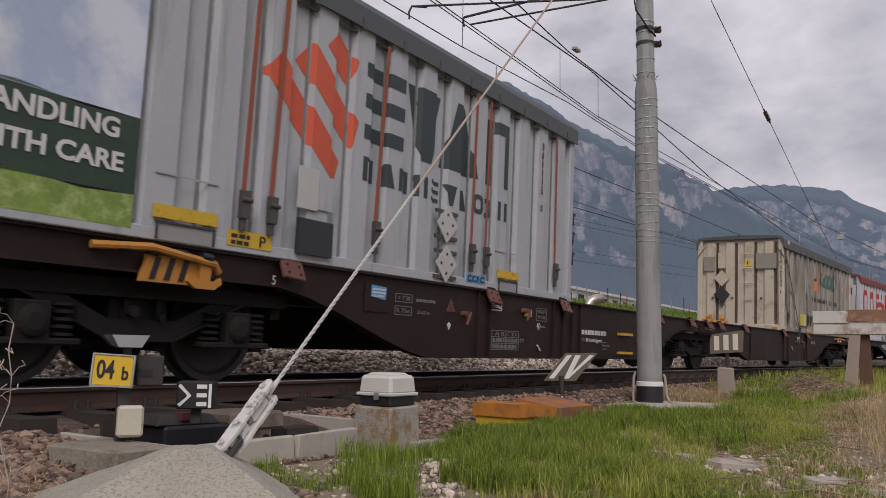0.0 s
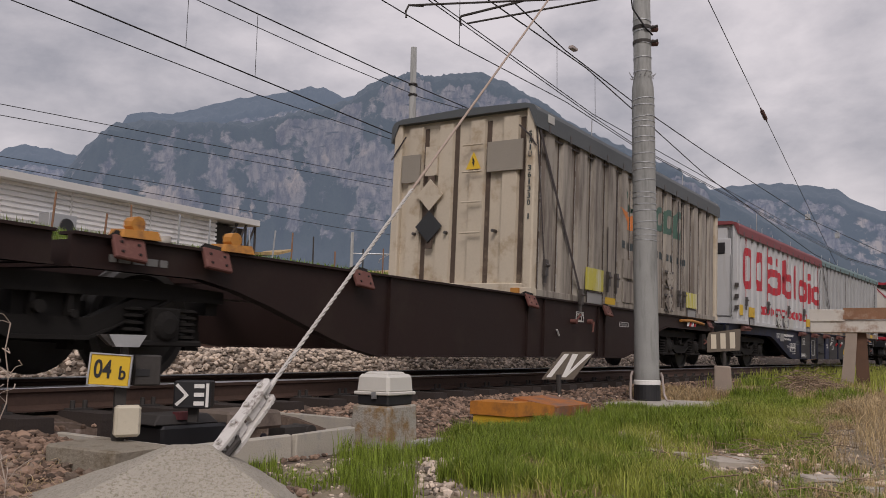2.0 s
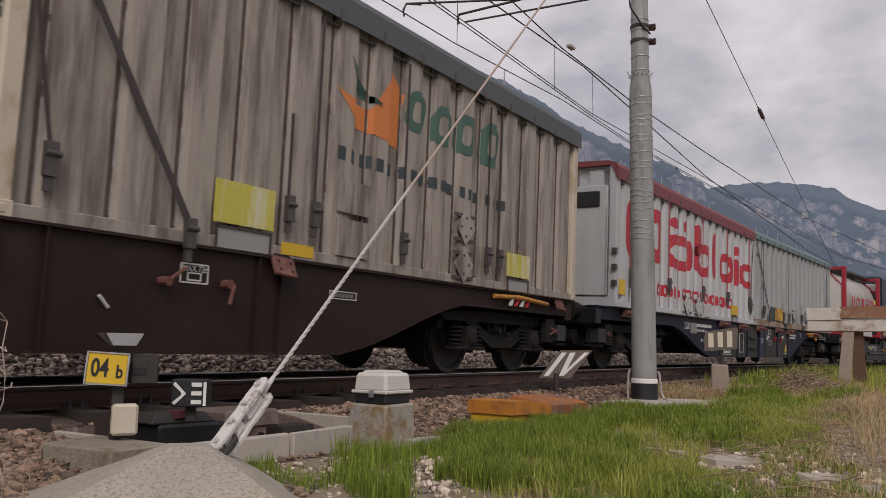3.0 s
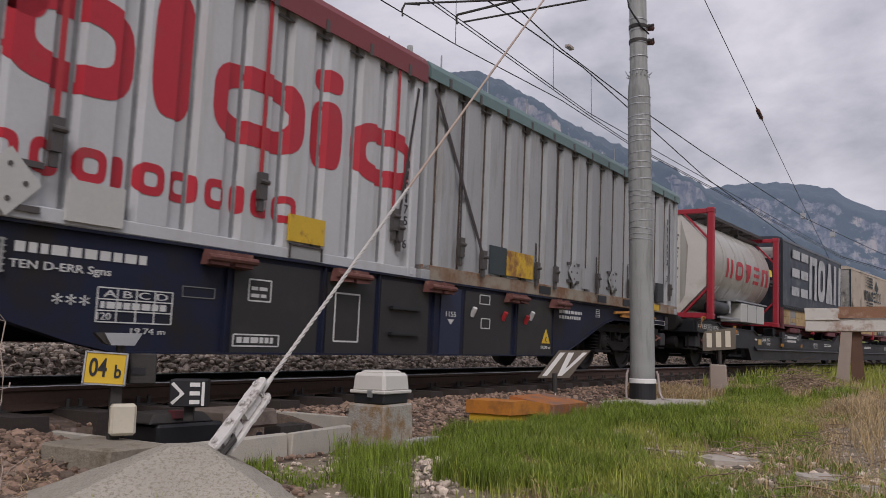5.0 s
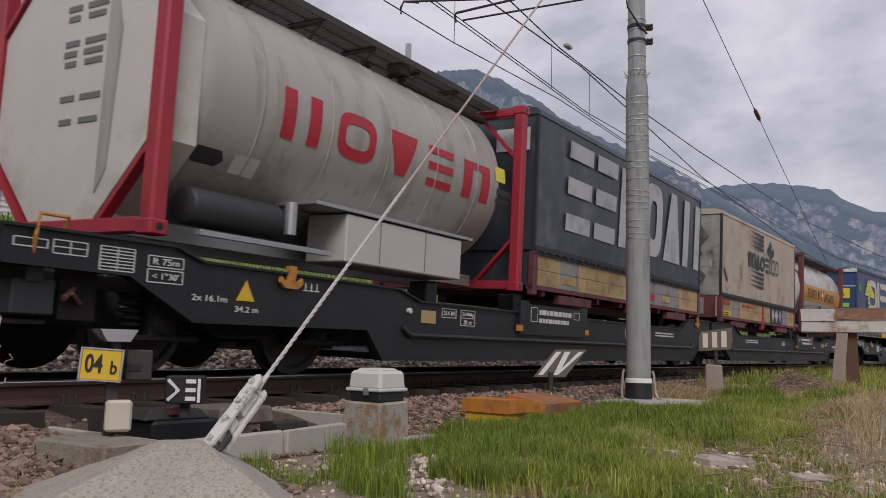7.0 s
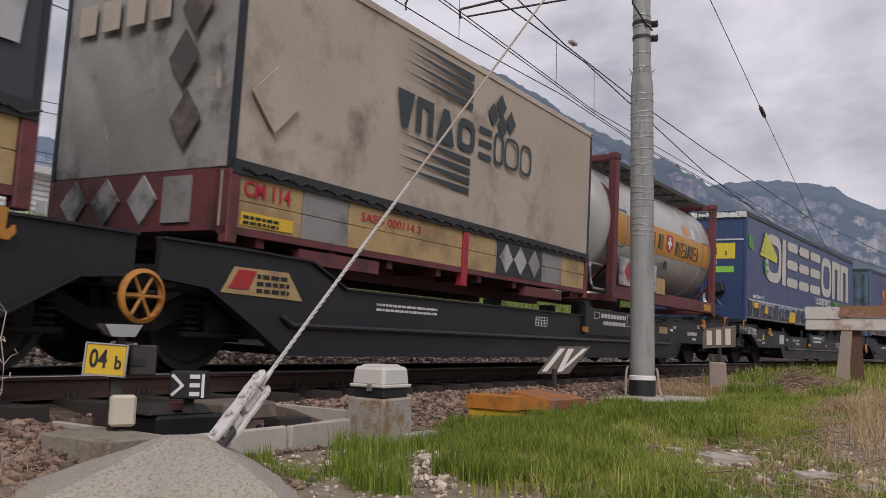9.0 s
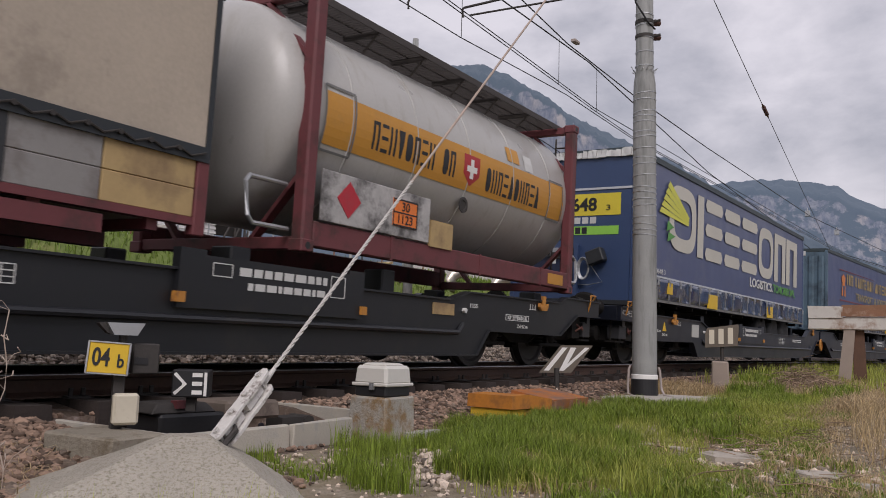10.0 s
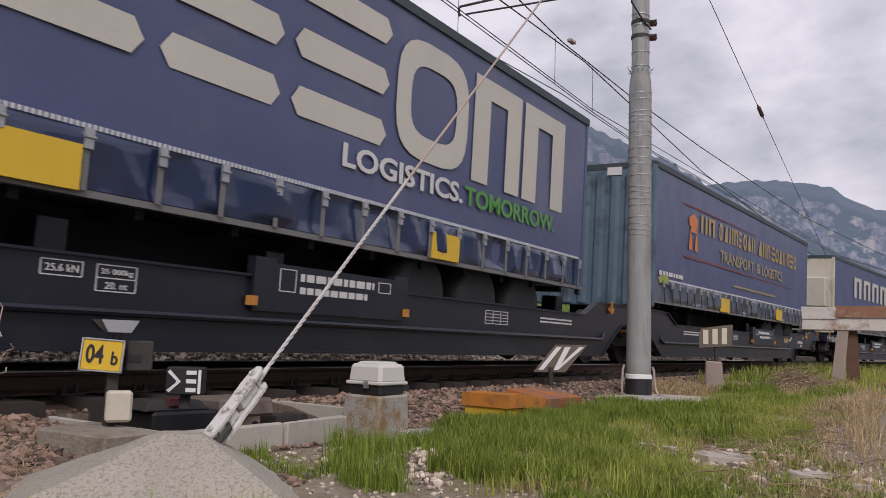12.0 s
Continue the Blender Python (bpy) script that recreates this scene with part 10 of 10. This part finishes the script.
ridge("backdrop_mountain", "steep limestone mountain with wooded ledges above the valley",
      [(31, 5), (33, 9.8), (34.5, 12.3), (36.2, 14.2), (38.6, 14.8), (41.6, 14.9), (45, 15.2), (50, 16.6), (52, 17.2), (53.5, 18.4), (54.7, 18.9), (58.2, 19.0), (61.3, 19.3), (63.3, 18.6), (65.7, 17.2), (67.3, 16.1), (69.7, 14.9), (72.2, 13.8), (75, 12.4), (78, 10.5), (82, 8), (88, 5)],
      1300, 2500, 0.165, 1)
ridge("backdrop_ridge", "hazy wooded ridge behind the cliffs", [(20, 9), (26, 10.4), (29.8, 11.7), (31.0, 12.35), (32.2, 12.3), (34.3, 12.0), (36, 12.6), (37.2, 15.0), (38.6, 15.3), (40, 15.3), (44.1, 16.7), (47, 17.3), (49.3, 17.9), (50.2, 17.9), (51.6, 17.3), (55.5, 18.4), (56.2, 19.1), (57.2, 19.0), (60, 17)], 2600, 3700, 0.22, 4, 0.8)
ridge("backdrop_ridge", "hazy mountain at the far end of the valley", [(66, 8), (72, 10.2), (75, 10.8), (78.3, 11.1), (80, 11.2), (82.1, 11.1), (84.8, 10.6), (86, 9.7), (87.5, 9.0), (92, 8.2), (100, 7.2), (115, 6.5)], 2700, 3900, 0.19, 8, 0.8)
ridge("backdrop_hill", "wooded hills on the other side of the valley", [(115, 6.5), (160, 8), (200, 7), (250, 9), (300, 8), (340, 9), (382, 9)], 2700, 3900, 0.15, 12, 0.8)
# ---- buildings beyond the bank ----
M["cladding"] = surface("cladding", (0.80, 0.80, 0.80), 0.5, 0.0, vary=0.06, scale=0.4, bump=0, stain=(0.52, 0.52, 0.52), stain_scale=0.4, stain_at=0.62)
M["fascia"] = surface("fascia", (0.60, 0.60, 0.59), 0.6, vary=0.05, scale=0.5, bump=0)
M["plaster_pale"] = surface("plaster_pale", (0.60, 0.585, 0.55), 0.8, vary=0.08, scale=0.5, bump=0)
M["steel_pipe"] = surface("steel_pipe", (0.55, 0.50, 0.42), 0.35, 0.8, vary=0.15, scale=3, bump=0.05)
M["tank_blue"] = surface("tank_blue", (0.40, 0.50, 0.58), 0.6, vary=0.08, bump=0)


def build_hall():
    h = thing("factory_hall", "long grey factory hall clad in corrugated sheet", "building", m=pose(0, 45, 0))
    bm = B()
    out, z, k = [(0.6, 2.0)], 2.0, 0
    while z < 9.5:
        out += [(0.0, z), (0.0, z + 0.17), (0.16, z + 0.19), (0.16, z + 0.29)]
        z += 0.32
    out += [(0.6, z)]
    prism(bm, out, -40, 42.4, "x")
    part("wall", bm, "cladding", h)
    bm = B()
    prism(bm, [(-0.8, 9.55), (-0.8, 9.98), (20, 11.5), (20, 11.0), (-0.6, 9.5)], -40, 46.0, "x")
    part("roof", bm, "fascia", h, "pale roof with a deep eave")
    bm = B()
    box(bm, -40, 42.4, 0.6, 20, 0, 9.5)
    part("core", bm, "cladding", h)
    for x in (30.5, 36.4):
        bm = B()
        box(bm, x, x + 0.08, -0.05, 0.1, 3, 9.5)
        part("downpipe", bm, "fascia", h)
    for i in range(3):
        bm = B()
        tube(bm, (42.5 + i * 1.1, -0.4, 7.0), (44.0 + i * 0.9, -0.5, 9.6), 0.09, seg=6)
        tube(bm, (43.9 + i, -0.4, 9.5), (43.9 + i, -0.4, 3.0), 0.09, seg=6)
        part("strut", bm, "steel_dark", h)
    a = thing("cooling_unit", "grey cooling unit with a round fan on the hall", "air conditioner", m=pose(29.2, 44.2, 6.6))
    bm = B()
    box(bm, -0.9, 0.9, -0.5, 0.5, 0, 1.3)
    part("case", bm, "galvanised", a, bevel=0.03)
    bm = B()
    lathe(bm, [(-0.56, 0.42), (-0.52, 0.46), (-0.50, 0.46)], "y", 20, Matrix.Translation((0.25, 0, 0.62)))
    part("fan", bm, "black_paint", a)
    # A dark wedge stands in for the shaded inside of the open roof end.
    bm = B()
    prism(bm, [(0.7, 9.4), (0.7, 7.9), (19, 10.2), (19, 10.9)], 42.45, 45.7, "x")
    part("soffit", bm, "steel_dark", h, "dark wedge painted as the shade under the open eave")
    b = thing("warehouse", "long pale low warehouse with small windows", "building", m=pose(0, 48, 0))
    bm = B()
    box(bm, 92, 200, 0, 6, 0, 10.2)
    part("wall", bm, "plaster_pale", b)
    bm = B()
    prism(bm, [(-0.5, 10.2), (-0.5, 10.6), (3, 11.2), (6.5, 10.6), (6.5, 10.2)], 91.5, 200.5, "x")
    part("roof", bm, "fascia", b)
    for i in range(20):
        bm = B()
        box(bm, 93.5 + i * 5.2, 96 + i * 5.2, -0.06, 0.0, 8.6, 9.6)
        part("window", bm, "glass", b)
    for i, (x, z, r, mat) in enumerate(((71.5, 9.6, 1.5, "tank_blue"), (74.5, 9.4, 1.3, "tank_blue"), (77.8, 10.2, 1.4, "plaster_pale"), (80.8, 9.6, 1.3, "plaster_pale"), (84.3, 10.2, 1.6, "plaster_pale"), (87.2, 11.4, 1.7, "plaster_pale"))):
        s = thing("storage_tank", "pale square-sided storage tank with a round hatch", "tank", "tanks behind the bank", m=pose(x, 44.2, 0))
        bm = B()
        lump(bm, -r, r, -r, r, 3, z - 0.3, 0.03, 0, i)
        part("shell", bm, mat, s, bevel=0.12)
        bm = B()
        lathe(bm, [(z - 0.3, r * 0.62), (z + 0.25, r * 0.6), (z + 0.3, r * 0.5)], "z", 20)
        part("hatch", bm, mat, s)
    y = thing("yard_wall", "long low beige yard wall before the tanks", "wall", m=pose(0, 42.2, 0))
    bm = B()
    box(bm, 64, 93, 0, 0.4, 0, 8.0)
    part("wall", bm, "plaster_pale", y)
    bm = B()
    box(bm, 63.8, 93.2, -0.1, 0.5, 8.0, 8.12)
    part("coping", bm, "fascia", y)
    for x, w, z, depth_ in ((43.2, 2.6, 7.1, 3.0), (46.6, 4.6, 7.7, 2.5), (61.5, 4.5, 7.35, 3.0)):
        t = thing("shed", "small brown shed with a tan sloping roof", "building", "sheds behind the bank", m=pose(x, 45.4, 0))
        bm = B()
        box(bm, 0.3, w * 0.7, 0.4, depth_, 0, z - 0.3)
        part("wall", bm, "rust", t)
        bm = B()
        prism(bm, [(0, z), (w * 0.6, z + 0.28), (w, z + 0.75), (w, z + 0.55), (w * 0.6, z + 0.05), (0, z - 0.2)], 0.0, depth_ + 0.4)
        part("roof", bm, "board_tan", t)


build_hall()


def build_bank_things():
    r = random.Random(3)
    def bank(x):
        y = TRACK_Y - x * x / (2 * RADIUS) + 11.4
        return y, ground_z(x, y)
    x = 5.0
    while x < 60:
        y, z = bank(x)
        f = thing("fence_post", "thin weathered stake of the fence on the bank", "fence post", "fence on the bank", m=pose(x, y, z - 0.1, r.uniform(-3, 3), r.uniform(-4, 4)))
        bm = B()
        tube(bm, (0, 0, 0), (0, 0, r.uniform(0.75, 1.15)), 0.025, seg=6)
        part("stake", bm, r.choice(["steel_dark", "rust", "galvanised"]), f)
        x += r.uniform(0.7, 1.6)
    for x, dy, k in ((14.2, -0.2, 0.62), (27.3, -0.6, 0.8), (30.4, -0.6, 0.8), (33.6, -0.6, 0.8), (38.2, -0.6, 0.85)):
        y, z = bank(x)
        p = thing("vent_pipe", "shiny bent vent pipe with a dark mouth on the bank", "pipe", "vent pipes on the bank", m=pose(x, y + dy, z - 0.38 * k, 0, 0, -35) @ Matrix.Scale(k, 4))
        bm = B()
        pts = [(-0.5, 0, -0.3), (-0.5, 0, 0.2), (-0.38, 0, 0.48), (-0.1, 0, 0.62), (0.35, 0, 0.66)]
        pipe(bm, pts, 0.28, 16)
        part("elbow", bm, "steel_pipe", p, smooth=True)
        bm = B()
        tube(bm, (0.352, 0, 0.66), (0.36, 0, 0.66), 0.23, seg=16)
        part("mouth", bm, "black_paint", p)


build_bank_things()


# ---- motion ----
def motions():
    ticks = [0.5 * i for i in range(25)]
    for ob, s, up in TRAIN:
        walk(ob, [(t, on_track(s - travelled(t), 0, up)) for t in ticks])
    spin = [i / 15 for i in range(181)]
    for ws in WHEELS:
        walk(ws, [(t, pose(*ws.location, 0, -math.degrees(travelled(t) / 0.46), 0)) for t in spin])


motions()
